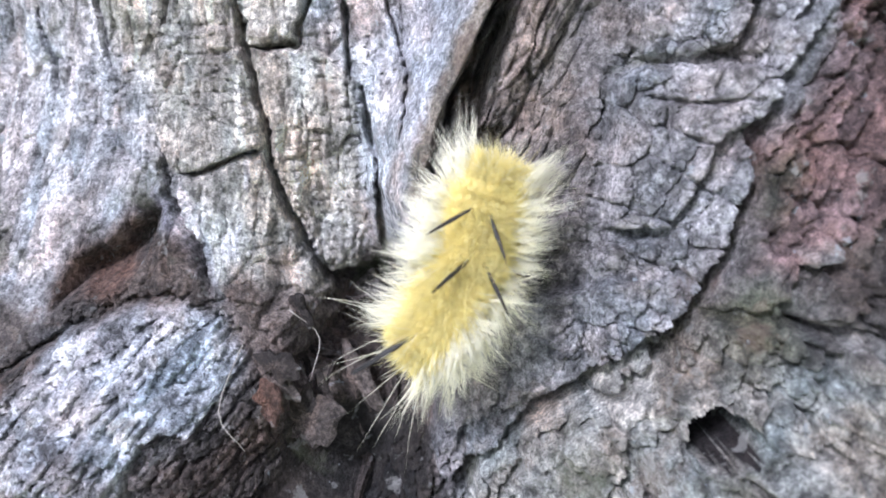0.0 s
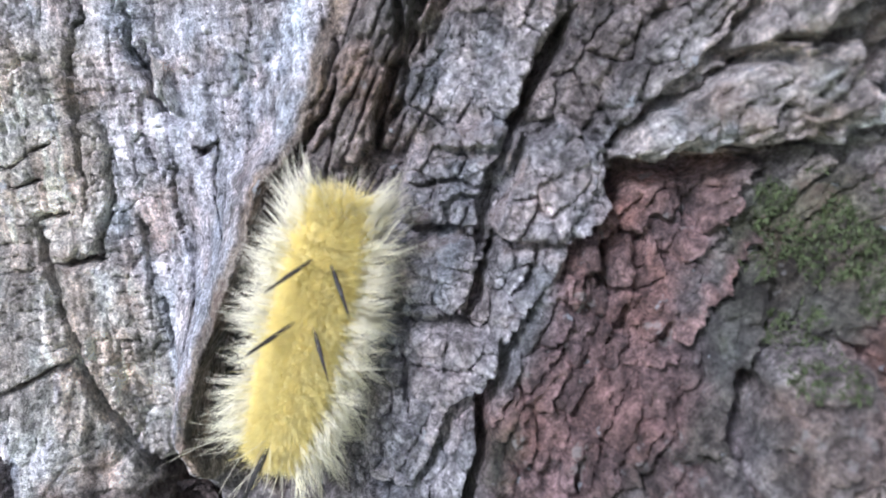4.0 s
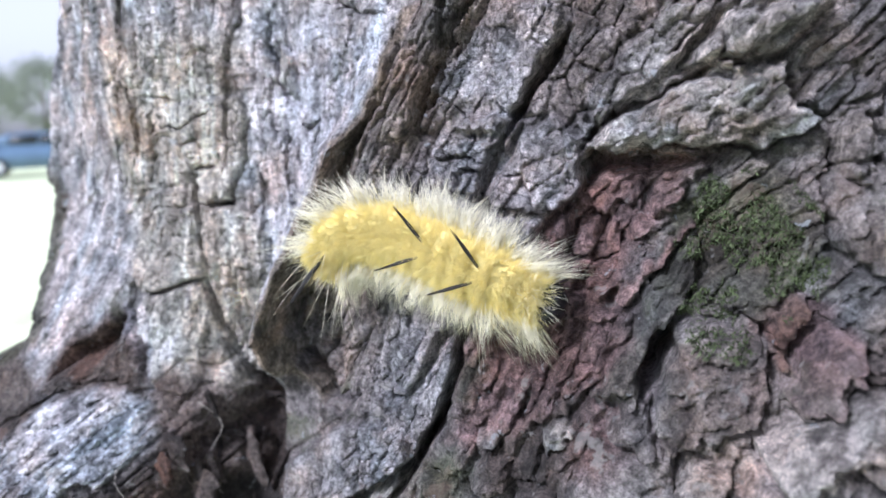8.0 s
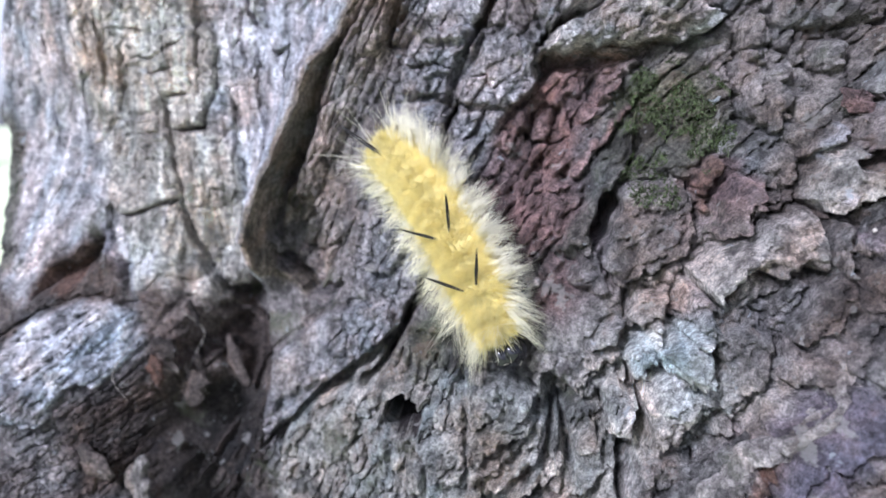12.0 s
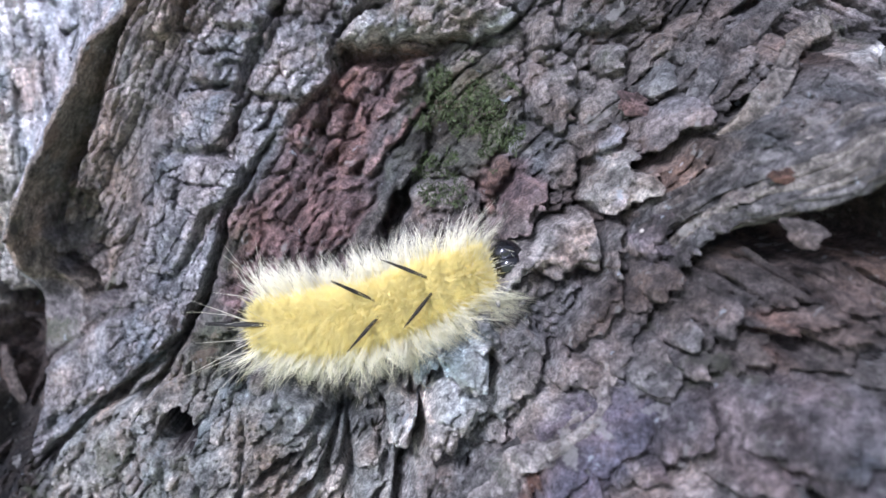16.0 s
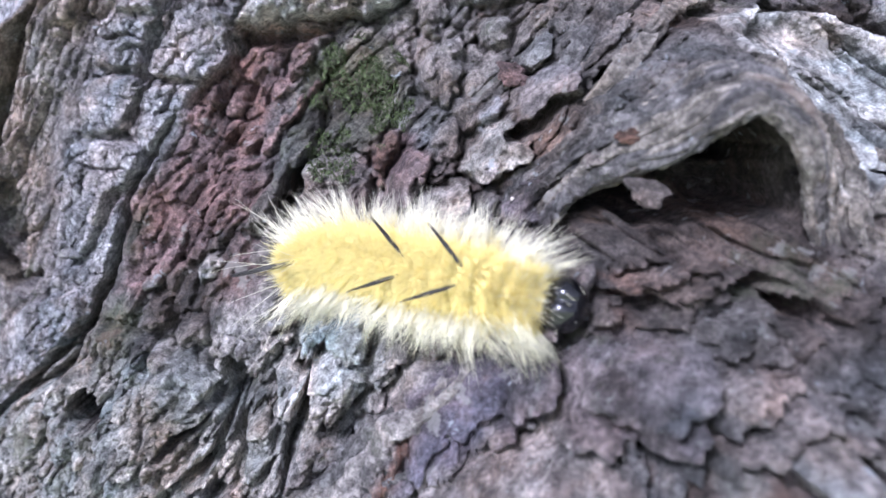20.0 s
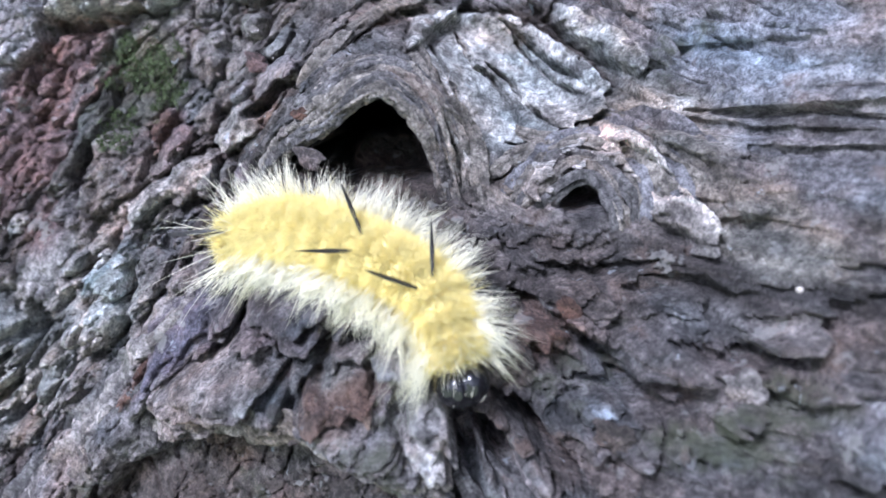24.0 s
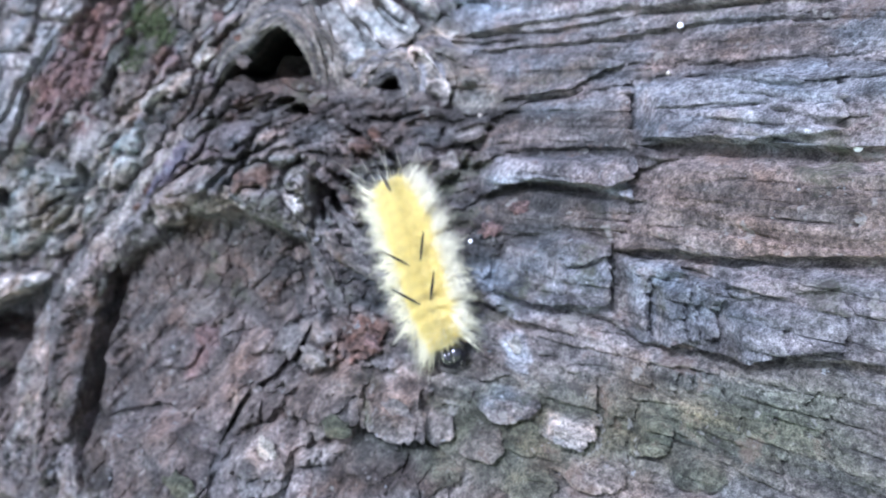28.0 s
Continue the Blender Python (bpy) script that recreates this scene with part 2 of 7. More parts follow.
def depth(u, v):
    """The smooth form of the tree at u, v (millimetres to the right and above 1 m)."""
    gx, gz = np.clip((np.asarray(u, float) + 120) / 40, 1, 8.999), np.clip((np.asarray(v, float) + 140) / 40, 1, 4.999)
    ix, iz = gx.astype(int), gz.astype(int)
    wx, wz = catmull(gx - ix), catmull(gz - iz)
    burl = 21 * np.exp(-((u - 127) / 17) ** 2 - ((v - 14) / 11) ** 2) + 4 * np.exp(-((u - 154) / 9) ** 2 - ((v - 1) / 8) ** 2) + 7 * np.exp(-((u + 48) / 17) ** 2 - ((v + 34) / 12) ** 2)
    base = sum(wx[a] * wz[b] * DEPTH[iz + b - 1, ix + a - 1] for a in range(4) for b in range(4)) - burl
    # the trunk beside it curves forward to a thin lip, which stands clear of the strip behind
    s = np.interp(v, LIP_V, LIP_U) - u
    base = base + 19 * np.exp(-((v + 15) / 19) ** 2 - np.clip((-16 - u) / 17, 0, 9) ** 2) * step(0, 7, s) - 7 * np.exp(-((s + 6.5) / 6) ** 2) * step(-12, 6, v)
    near = np.where(s > 0, np.exp(-(s / 7) ** 2), np.exp(-(s / 1.1) ** 2)) * step(-20, -9, v) * step(85, 60, v)
    return base + (np.interp(v, LIP_V, LIP_Y) - base) * near


STEP = 0.28
us, vs = np.arange(-118, 262, STEP), np.arange(-122, 98, STEP)
U, V = np.meshgrid(us, vs)
CALM = 1 - 0.5 * np.clip((U - 80) / 25, 0, 1)   # outlines run smoother towards the limb
UW = U + CALM * 1.1 * fbm(U / 6, V / 6, 11, 4, 0.6) + 0.35 * fbm(U / 1.1, V / 1.1, 15, 3)
VW = V + CALM * 1.1 * fbm(U / 6, V / 6, 21, 4, 0.6) + 0.35 * fbm(U / 1.1, V / 1.1, 25, 3)
H = np.zeros(U.shape)                    # relief in millimetres along -y, towards the camera
PLATE = np.zeros(U.shape, int)
PLATES = []
CALMED = np.zeros(U.shape)               # pieces with a grain of their own
CRAZE = np.zeros(U.shape)                # how far the skin is crazed with hairline cracks
# the near-black browns stand for shade in hollows and gaps
PALETTE = {"slate": (0.15, 0.142, 0.138), "soil": (0.095, 0.082, 0.077), "grey": (0.375, 0.365, 0.372), "blue": (0.55, 0.55, 0.585), "lip": (0.27, 0.225, 0.18), "rim": (0.25, 0.225, 0.195), "tan": (0.60, 0.55, 0.48), "brown": (0.19, 0.155, 0.135), "umber": (0.118, 0.098, 0.087),
           "red": (0.225, 0.15, 0.142), "plank": (0.30, 0.265, 0.24), "bone": (0.43, 0.415, 0.39), "scale": (0.235, 0.21, 0.196), "plum": (0.125, 0.11, 0.122), "flesh": (0.36, 0.23, 0.21), "maroon": (0.17, 0.118, 0.12), "ash": (0.48, 0.44, 0.405), "mossy": (0.09, 0.095, 0.075), "violet": (0.148, 0.131, 0.164), "rosy": (0.155, 0.13, 0.13), "rust": (0.165, 0.095, 0.07), "lichen": (0.33, 0.33, 0.305), "pale": (0.60, 0.59, 0.55), "stone": (0.335, 0.305, 0.285),
           "purple": (0.20, 0.178, 0.198), "limb": (0.205, 0.20, 0.21), "weathered": (0.18, 0.157, 0.14), "dim_grey": (0.10, 0.094, 0.092), "hollow_shade": (0.03, 0.026, 0.023), "bluegrey": (0.31, 0.325, 0.36), "granite": (0.205, 0.172, 0.16), "driftwood": (0.64, 0.62, 0.58), "dusk": (0.145, 0.136, 0.136), "frost": (0.52, 0.55, 0.60), "shade_brown": (0.075, 0.06, 0.052), "moss_stain": (0.11, 0.115, 0.08)}
TINT = np.empty(U.shape + (3,))
TINT[:] = (0.22, 0.20, 0.194)
TINT[(U < np.interp(V, LIP_V, LIP_U) - 1) & (V > -30)] = (0.55, 0.535, 0.54)


def window(points, margin):
    p = np.array(points, float)
    i0, i1 = np.searchsorted(us, [p[:, 0].min() - margin, p[:, 0].max() + margin])
    j0, j1 = np.searchsorted(vs, [p[:, 1].min() - margin, p[:, 1].max() + margin])
    return p, (slice(j0, j1), slice(i0, i1))


def inside(points, margin):
    """Signed distance to the outline (positive within), over a window of the bark."""
    p, w = window(points, margin + 3)
    x, y = UW[w], VW[w]
    d, odd = np.full(x.shape, 1e9), np.zeros(x.shape, bool)
    for (ax, ay), (bx, by) in zip(p, np.roll(p, -1, 0)):
        ex, ey = bx - ax, by - ay
        t = np.clip(((x - ax) * ex + (y - ay) * ey) / (ex * ex + ey * ey + 1e-9), 0, 1)
        d = np.minimum(d, np.hypot(x - ax - t * ex, y - ay - t * ey))
        if by != ay:
            odd ^= ((ay > y) != (by > y)) & (x < (bx - ax) * (y - ay) / (by - ay) + ax)
    return np.where(odd, d, -d), w


def along(points, margin):
    """Distance to a line and the share of its length, over a window of the bark."""
    p, w = window(points, margin + 3)
    x, y = UW[w], VW[w]
    d, s = np.full(x.shape, 1e9), np.zeros(x.shape)
    total, run = np.hypot(*np.diff(p, axis=0).T).sum() + 1e-9, 0.0
    for (ax, ay), (bx, by) in zip(p[:-1], p[1:]):
        ex, ey = bx - ax, by - ay
        length = math.hypot(ex, ey) + 1e-9
        t = np.clip(((x - ax) * ex + (y - ay) * ey) / length ** 2, 0, 1)
        e = np.hypot(x - ax - t * ex, y - ay - t * ey)
        s = np.where(e < d, (run + t * length) / total, s)
        d = np.minimum(d, e)
        run += length
    return d, s, w


def bold(points):
    """The limb stands aslant: its relief is scaled up to show in the camera's view."""
    return 1.0 + 0.5 * float(step(140, 175, np.mean(np.array(points)[:, 0])))


def tint(colour, soft, points, share=1.0):
    d, w = inside(points, soft)
    k = share * step(-soft / 2, soft / 2, d)[..., None]
    TINT[w] = TINT[w] * (1 - k) + np.array(PALETTE[colour]) * k


def pit(deep, soft, points):
    d, w = inside(points, soft)
    H[w] -= deep * bold(points) * step(-soft * 0.3, soft, d)


def knob(high, centre, rx, ry):
    w = window([(centre[0] - rx, centre[1] - ry), (centre[0] + rx, centre[1] + ry)], 4)[1]
    q = np.hypot((UW[w] - centre[0]) / rx, (VW[w] - centre[1]) / ry)
    H[w] += high * bold([centre]) * np.sqrt(np.clip(1 - q * q, 0, 1))


def ridge(wide, high, points):
    d, s, w = along(points, wide)
    H[w] += high * bold(points) * np.exp(-(d / (0.55 * wide)) ** 2) * step(0, 0.12, s) * step(1, 0.88, s)


def groove(wide, deep, points):
    wide, deep = wide * (0.55 + 0.45 * bold(points)), deep * bold(points)
    d, s, w = along(points, wide * 2)
    deep = deep * (1.5 - 0.75 * float(step(140, 175, np.mean(np.array(points)[:, 0])))) / bold(points) ** 0.5
    half = wide * (0.25 + 0.35 * step(0, 0.2, s) * step(1, 0.75, s))
    H[w] -= deep * step(half * 1.4, half * 0.75, d) * (0.4 + 0.6 * step(0, 0.1, s) * step(1, 0.85, s))


def plate(colour, high, soft, points):
    high *= bold(points)
    d, w = inside(points, soft)
    k = step(-0.15, 0.4 * soft, d)
    n = len(PLATES) + 1
    lean, turn = 0.05 * (hashed(np.array([n]), np.array([3]), 5)[0] - 0.3), 6.28 * hashed(np.array([n]), np.array([7]), 5)[0]
    c = np.mean(points, 0)
    tilt = lean * ((U[w] - c[0]) * math.cos(turn) + (V[w] - c[1]) * math.sin(turn))
    H[w] += k * (high + tilt) - 0.6 * high * np.exp(-((d + 0.9) / 0.8) ** 2) * (d < 0.4)
    PLATE[w] = np.where(d > -0.1, n, PLATE[w])
    tone = np.array(PALETTE[colour]) * (0.88 + 0.24 * hashed(np.array([n]), np.array([9]), 5)[0])
    q = (step(-0.5, 0.6, d) * 0.75)[..., None]
    TINT[w] = TINT[w] * (1 - q) + tone * q
    PLATES.append(colour)


SMOOTH = ("driftwood", "purple", "violet", "rosy", "slate", "maroon", "plum")


def block(colour, high, soft, points):
    """A thick crumbling piece of bark: domed, broken off steeply all round, with a gap about it and a grain of its own."""
    high *= bold(points)
    d, w = inside(points, soft + 1)
    n = len(PLATES) + 1
    r = [hashed(np.array([n]), np.array([m]), 5)[0] for m in range(5)]
    c, turn = np.mean(points, 0), 6.28 * r[0]
    tilt = 0.07 * ((U[w] - c[0]) * math.cos(turn) + (V[w] - c[1]) * math.sin(turn))
    g = radians(35 + 50 * (r[1] - 0.5))
    x, y = UW[w] * math.cos(g) + VW[w] * math.sin(g), -UW[w] * math.sin(g) + VW[w] * math.cos(g)
    grain = fbm(x / 3.2, y / 0.9, n, 3)
    lump = fbm(U[w] / 3.0, V[w] / 3.0, n + 40, 4)
    broken = crag(x / 4.0, y / 2.2, n + 60)
    edge = d + 0.7 * lump + 0.9 * value_noise(U[w] / 0.9, V[w] / 0.9, n + 90)
    k = 0.6 * step(-0.1, 0.5, edge) + 0.4 * step(0, soft, edge)
    slot = step(0.16, 0.05, np.abs(value_noise(x / 4.5, y / 1.5, n + 70))) * step(0.3, 1.0, d) * (r[2] > 0.35)
    rough = 0.35 if colour in SMOOTH else 1.0
    H[w] += k * (high + tilt + rough * (0.7 * grain + 1.7 * broken + 0.8 * crag(U[w] / 1.7, V[w] / 1.7, n + 95, 3) + 0.5 * lump)) - 0.7 * rough * slot - 0.65 * high * np.exp(-((edge + 0.55) / 0.5) ** 2)
    PLATE[w] = np.where(d > -0.1, n, PLATE[w])
    CALMED[w] = np.where(d > 0, 0.9 if colour in SMOOTH else 0.65, CALMED[w])
    tone = np.array(PALETTE[colour]) * (0.9 + 0.2 * r[3])
    q = (step(-0.5, 0.6, edge) * 0.8)[..., None]
    # tone follows the relief: paler crests and edges, darker slots
    relief_tone = (1 + 0.35 * grain + 0.75 * lump + 0.22 * np.exp(-((d - 0.5) / 0.5) ** 2) - 0.35 * slot)[..., None]
    TINT[w] = TINT[w] * (1 - q) + tone * np.clip(relief_tone, 0.45, 1.6) * q
    PLATES.append(colour)


# colour fields
tint("tan", 10, [(-53, 59), (-14, 56), (-20, 24), (-14, 13), (-13, -8), (-27, -18), (-41, 3), (-55, 34)])
tint("blue", 8, [(-10, 58), (28, 55), (19, 39), (11, 30), (7, 21), (-1, 3), (-10, 24)])
tint("plank", 3, [(34, 58), (45, 57), (42, 50), (31, 31), (23, 23), (19, -3), (14, -15), (1, -9), (2, 4), (14, 27)])
tint("grey", 8, [(35, 38), (61, 34), (61, 26), (49, 15), (41, 3), (35, -9), (23, -27), (22, -11), (30, 16)])
tint("red", 4, [(58, 32), (76, 32), (75, 27), (71, 20), (66, 13), (63, 3), (57, -3), (50, -9), (42, -14), (41, -6), (48, 6), (52, 18)])
tint("umber", 8, [(90, 32), (103, 37), (125, 36), (116, 19), (106, 14), (100, 12), (91, 14)])
tint("umber", 8, [(90, 3), (106, 21), (131, 30), (141, 24), (116, 10), (108, 4), (108, -3), (133, -2), (139, -10), (123, -12), (108, -12), (100, -8)])
tint("lichen", 6, [(3, -40), (26, -23), (49, -22), (60, -28), (69, -18), (83, -13), (83, -24), (71, -39), (42, -50), (1, -61)])
tint("purple", 5, [(86, -24), (99, -18), (102, -14), (108, -12), (120, -13), (116, -18), (106, -21), (96, -27), (91, -33), (86, -35)])
tint("rim", 5, [(103, 0), (112, 10), (123, 18), (134, 24), (155, 27), (181, 23), (176, 7), (168, -4), (164, -5), (162, 1), (156, 1), (149, -3), (140, -4), (137, 5), (131, 12), (126, 15), (118, 11), (111, 4)])
tint("pale", 6, [(136, 26), (167, 25), (169, 16), (159, 8), (149, 3), (140, 2), (135, 11)])
tint("limb", 10, [(177, 6), (213, 7), (237, 6), (228, -17), (203, -16), (180, -11)])
tint("brown", 10, [(202, -21), (228, -19), (226, -31), (201, -36), (179, -40), (178, -25)])
tint("limb", 10, [(197, -37), (226, -33), (226, -46), (202, -52)])
tint("moss_stain", 14, [(192, -61), (222, -51), (224, -64), (175, -80), (137, -79), (131, -73), (162, -66)])
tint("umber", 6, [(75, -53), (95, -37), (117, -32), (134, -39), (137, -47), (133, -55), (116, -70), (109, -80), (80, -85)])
# hollow beside the knot: brown, with its shade put into the colour
tint("shade_brown", 8, [(-29, -20), (-22, -17), (-5, -17), (0, -24), (-1, -37), (-31, -37)])
tint("red", 2, [(82, 7), (84, 13), (92, 11), (90, 3), (86, 4)])
tint("moss_stain", 5, [(73, 24), (85, 28), (91, 17), (83, 8), (76, 10), (70, 12)])
tint("moss_stain", 5, [(31, -23), (42, -18), (45, -23), (35, -29)])

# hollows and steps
# the arch hollow is shaded in the colour as well as cut in
tint("shade_brown", 5, [(110, 0), (114, 5), (119, 11), (126, 14), (135, 14), (142, 9), (140, -1), (131, -2), (121, 0)])
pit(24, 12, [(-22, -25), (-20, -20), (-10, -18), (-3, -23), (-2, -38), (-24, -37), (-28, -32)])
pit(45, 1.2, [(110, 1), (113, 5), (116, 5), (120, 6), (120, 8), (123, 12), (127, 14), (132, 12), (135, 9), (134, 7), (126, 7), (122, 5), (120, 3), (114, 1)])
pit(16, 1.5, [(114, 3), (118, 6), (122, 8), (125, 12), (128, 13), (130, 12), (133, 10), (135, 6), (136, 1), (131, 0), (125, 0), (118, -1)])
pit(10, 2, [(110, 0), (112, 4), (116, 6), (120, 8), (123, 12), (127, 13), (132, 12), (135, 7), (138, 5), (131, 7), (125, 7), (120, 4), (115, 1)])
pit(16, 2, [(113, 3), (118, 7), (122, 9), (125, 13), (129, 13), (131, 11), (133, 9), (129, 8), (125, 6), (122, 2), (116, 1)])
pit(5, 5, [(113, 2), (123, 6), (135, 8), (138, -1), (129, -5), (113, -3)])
pit(8, 2.5, [(154, -2), (158, 0), (161, -2), (159, -3), (154, -4)])
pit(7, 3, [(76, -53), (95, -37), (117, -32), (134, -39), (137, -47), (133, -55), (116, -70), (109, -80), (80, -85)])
pit(3, 6, [(58, 31), (75, 31), (71, 20), (66, 13), (61, 3), (53, -6), (44, -10), (48, 6), (52, 18)])
pit(4, 3, [(133, 23), (141, 28), (156, 23), (165, 13), (159, 9), (152, 4), (145, 0), (141, 2), (137, 12)])

# knobs and swellings
knob(4, (31, -41), 18, 13)

# raised rims, lips and strands
tint("lip", 1.5, [(31, 56), (22, 37.5), (15.5, 31), (12, 23), (2, 6), (-1, -4), (1, -12), (10, -15), (9, -17), (-2, -13), (-4, -4), (-1, 6), (9, 24), (13, 32), (19.5, 38), (28, 56)])
ridge(1.6, 2, [(30, 56), (21, 37), (14.5, 31), (11, 23), (1, 6), (-2, -4), (0, -12), (10, -15)])
ridge(6, 6, [(73, -51), (88, -32), (103, -28), (117, -27), (134, -34)])
ridge(7, 7, [(76, -47), (65, -57), (58, -73), (59, -89), (58, -113)])
ridge(5, 4, [(95, 10), (82, -13), (70, -38), (65, -54)])

# cracks
groove(1.8, 5, [(13, 20), (4, 6), (1, -4), (3, -8), (8, -12), (14, -17)])
groove(0.48, 2.5, [(-13, 63), (-17, 50), (-18, 40), (-21, 25)])
groove(0.84, 6, [(-6, 60), (-7, 53), (-5, 46), (-2, 41)])
groove(1.08, 4, [(-60, 68), (-66, 57)])
groove(0.96, 3.5, [(-44, 66), (-46, 59)])
groove(1.08, 4, [(-45, 46), (-45, 38), (-46, 28)])
groove(0.96, 4, [(-68, 30), (-65, 22), (-64, 14)])
groove(0.36, 1.5, [(-40, 44), (-32, 43)])
groove(0.36, 1.5, [(-36, 37), (-30, 37), (-22, 40)])
groove(0.5, 1.5, [(11, 60), (17, 57), (24, 56)])
groove(0.24, 1, [(-25, 64), (-24, 49), (-27, 37)])
groove(1.3, 6, [(58, 49), (56, 45), (52, 40), (48, 35), (47, 33)])
groove(1.2, 4, [(47, 33), (44, 26), (42, 21)])
groove(1.6, 5, [(18, -13), (13, -17), (10, -14)])
groove(0.9, 2.5, [(29, 34), (35, 40), (37, 47)])
groove(1, 3, [(39, 56), (41, 59)])
groove(0.7, 2, [(39, 24), (39, 27), (44, 27)])
groove(0.5, 1.5, [(34, 30), (39, 30), (45, 28)])
groove(0.5, 1.5, [(29, 8), (35, 6), (41, 7)])
groove(0.5, 1.5, [(32, 10), (31, 3), (31, -1)])
groove(1.1, 4, [(44, 22), (42, 17), (40, 12)])
groove(0.7, 2, [(50, 21), (48, 17), (46, 15)])
groove(1.2, 4, [(49, 15), (45, 9), (41, 3), (40, -3), (37, -11), (33, -18), (30, -24)])
groove(1.5, 8, [(31, -23), (28, -27), (23, -32), (16, -35), (12, -38)])
groove(1.1, 6, [(39, -9), (36, -14), (34, -17), (31, -23)])
groove(1.2, 3.5, [(-4, -52), (9, -39), (20, -31), (33, -19)])
groove(2, 6, [(13, -18), (8, -14), (0, -9)])
groove(0.8, 2, [(31, 23), (42, 24)])
groove(1.2, 3.5, [(60, -31), (58, -38), (50, -44)])
groove(1, 3, [(122, -9), (129, -7), (132, -8), (137, -10)])
groove(0.8, 2.5, [(114, -6), (118, -5), (120, -4)])
groove(1.2, 4, [(61, -29), (63, -39)])
groove(0.8, 2, [(50, -10), (52, -3)])
groove(1.2, 4, [(135, -40), (136, -34), (134, -30)])
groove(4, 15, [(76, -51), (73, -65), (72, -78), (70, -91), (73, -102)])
groove(1.2, 3.5, [(177, 5), (195, 4), (207, 5), (220, 6), (233, 5)])
groove(1.6, 5, [(202, -17), (210, -17), (219, -17), (228, -18)])
groove(1.2, 3.5, [(169, -26), (179, -12), (188, -8), (204, -5)])
groove(1, 3, [(204, -7), (203, -14)])
groove(0.8, 2.5, [(204, -10), (215, -9), (223, -12), (230, -11)])
groove(0.8, 2.5, [(210, -3), (221, -6), (232, -5)])
groove(1.2, 3.5, [(171, -31), (184, -24), (195, -25), (201, -22), (206, -19)])
groove(1, 3, [(174, -47), (181, -49), (194, -49), (201, -53), (211, -52), (226, -48)])
groove(0.9, 2.5, [(196, -38), (196, -46), (201, -52)])
groove(0.7, 3, [(202, -44), (202, -51)])
groove(0.7, 3, [(207, -42), (207, -49)])
groove(0.6, 2.5, [(210, -44), (210, -49)])
groove(0.6, 2.5, [(216, -43), (216, -47)])
groove(0.6, 2.5, [(193, -61), (192, -67)])
groove(0.6, 2.5, [(221, -56), (220, -63)])
groove(1, 3, [(189, -40), (197, -37), (212, -35), (226, -33)])
groove(1.6, 5, [(132, -81), (147, -76), (159, -76), (168, -79)])
groove(1.2, 4, [(114, -84), (120, -74), (131, -67), (136, -57)])
groove(1, 3, [(171, -48), (173, -51), (178, -51)])
groove(1.2, 4, [(162, -42), (170, -48), (180, -53), (189, -53)])
groove(1, 3, [(171, 10), (194, 8), (211, 10), (229, 10)])
groove(1.2, 3.5, [(180, -8), (194, -6), (206, 0)])
groove(2, 5, [(150, 45), (164, 31), (172, 18)])
groove(1.5, 4, [(138, 53), (157, 45), (170, 31)])
groove(1.5, 4, [(123, 33), (135, 39), (146, 32)])
groove(1.2, 4, [(165, 8), (171, 8), (179, 7), (188, 7)])
groove(0.9, 3, [(168, 25), (174, 19), (182, 19), (188, 20)])
groove(1, 3, [(167, 6), (172, 2), (173, -4), (180, -4)])
groove(1.4, 4, [(159, -13), (164, -12), (168, -11), (170, -13), (167, -16)])
groove(1.2, 4, [(170, -15), (175, -13), (178, -13), (180, -14)])
groove(1.6, 5, [(138, -26), (141, -30), (143, -33), (146, -35)])
groove(1.4, 5, [(140, -23), (144, -27), (149, -31), (152, -34)])
groove(1.2, 3.5, [(80, -86), (94, -82), (103, -82), (114, -82)])
ridge(6, 4, [(160, 7), (168, 6), (172, 3), (173, -1), (174, -4)])
pit(14, 1.6, [(152, -3), (155, -1), (157, 0), (159, -1), (160, -3), (157, -4)])
tint("brown", 2, [(115, -26), (118, -21), (124, -20), (127, -23), (124, -27), (118, -28)])
tint("purple", 2, [(89, -25), (94, -17), (101, -15), (101, -21), (92, -28)])
tint("umber", 10, [(153, -8), (184, -4), (177, -27), (140, -35), (139, -19)])
tint("pale", 2, [(170, 12), (174, 12), (173, 10), (170, 9)])
tint("pale", 2, [(183, 19), (186, 18), (185, 17), (182, 17)])
# lower part of that hollow, its shade painted in as dark brown
tint("shade_brown", 8, [(-43, -37), (-26, -29), (-10, -24), (-1, -31), (-4, -45), (-6, -61), (-41, -56)])
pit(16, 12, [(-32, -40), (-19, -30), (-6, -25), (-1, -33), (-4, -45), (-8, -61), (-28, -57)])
# shade in the deep groove beside the strand, put into the colour
tint("shade_brown", 3, [(73, -53), (77, -53), (78, -74), (84, -99), (71, -105), (70, -91)])
pit(6, 2, [(2, -4), (5, 5), (11, 5), (14, -5), (13, -15), (7, -10)])
ridge(1.8, 4, [(-3, -3), (3, -8), (9, -13), (14, -19)])
pit(14, 4, [(-24, -52), (-6, -61), (4, -69), (-9, -76), (-21, -69)])
pit(12, 3, [(14, -77), (34, -64), (52, -58), (48, -70), (38, -89), (24, -84)])
groove(4, 12, [(4, -69), (10, -89), (18, -109)])
ridge(6, 6, [(-11, -69), (-1, -90), (-3, -112)])
# dark lumps at the hollow's foot, shaded by colour
tint("shade_brown", 3, [(-27, -26), (-9, -29), (0, -61), (4, -69), (-9, -76), (-21, -68)])
# gaps under the pale wood get their shade from this tint
tint("shade_brown", 4, [(134, 24), (141, 29), (161, 29), (168, 14), (160, 8), (151, 2), (143, 0), (138, 8)])
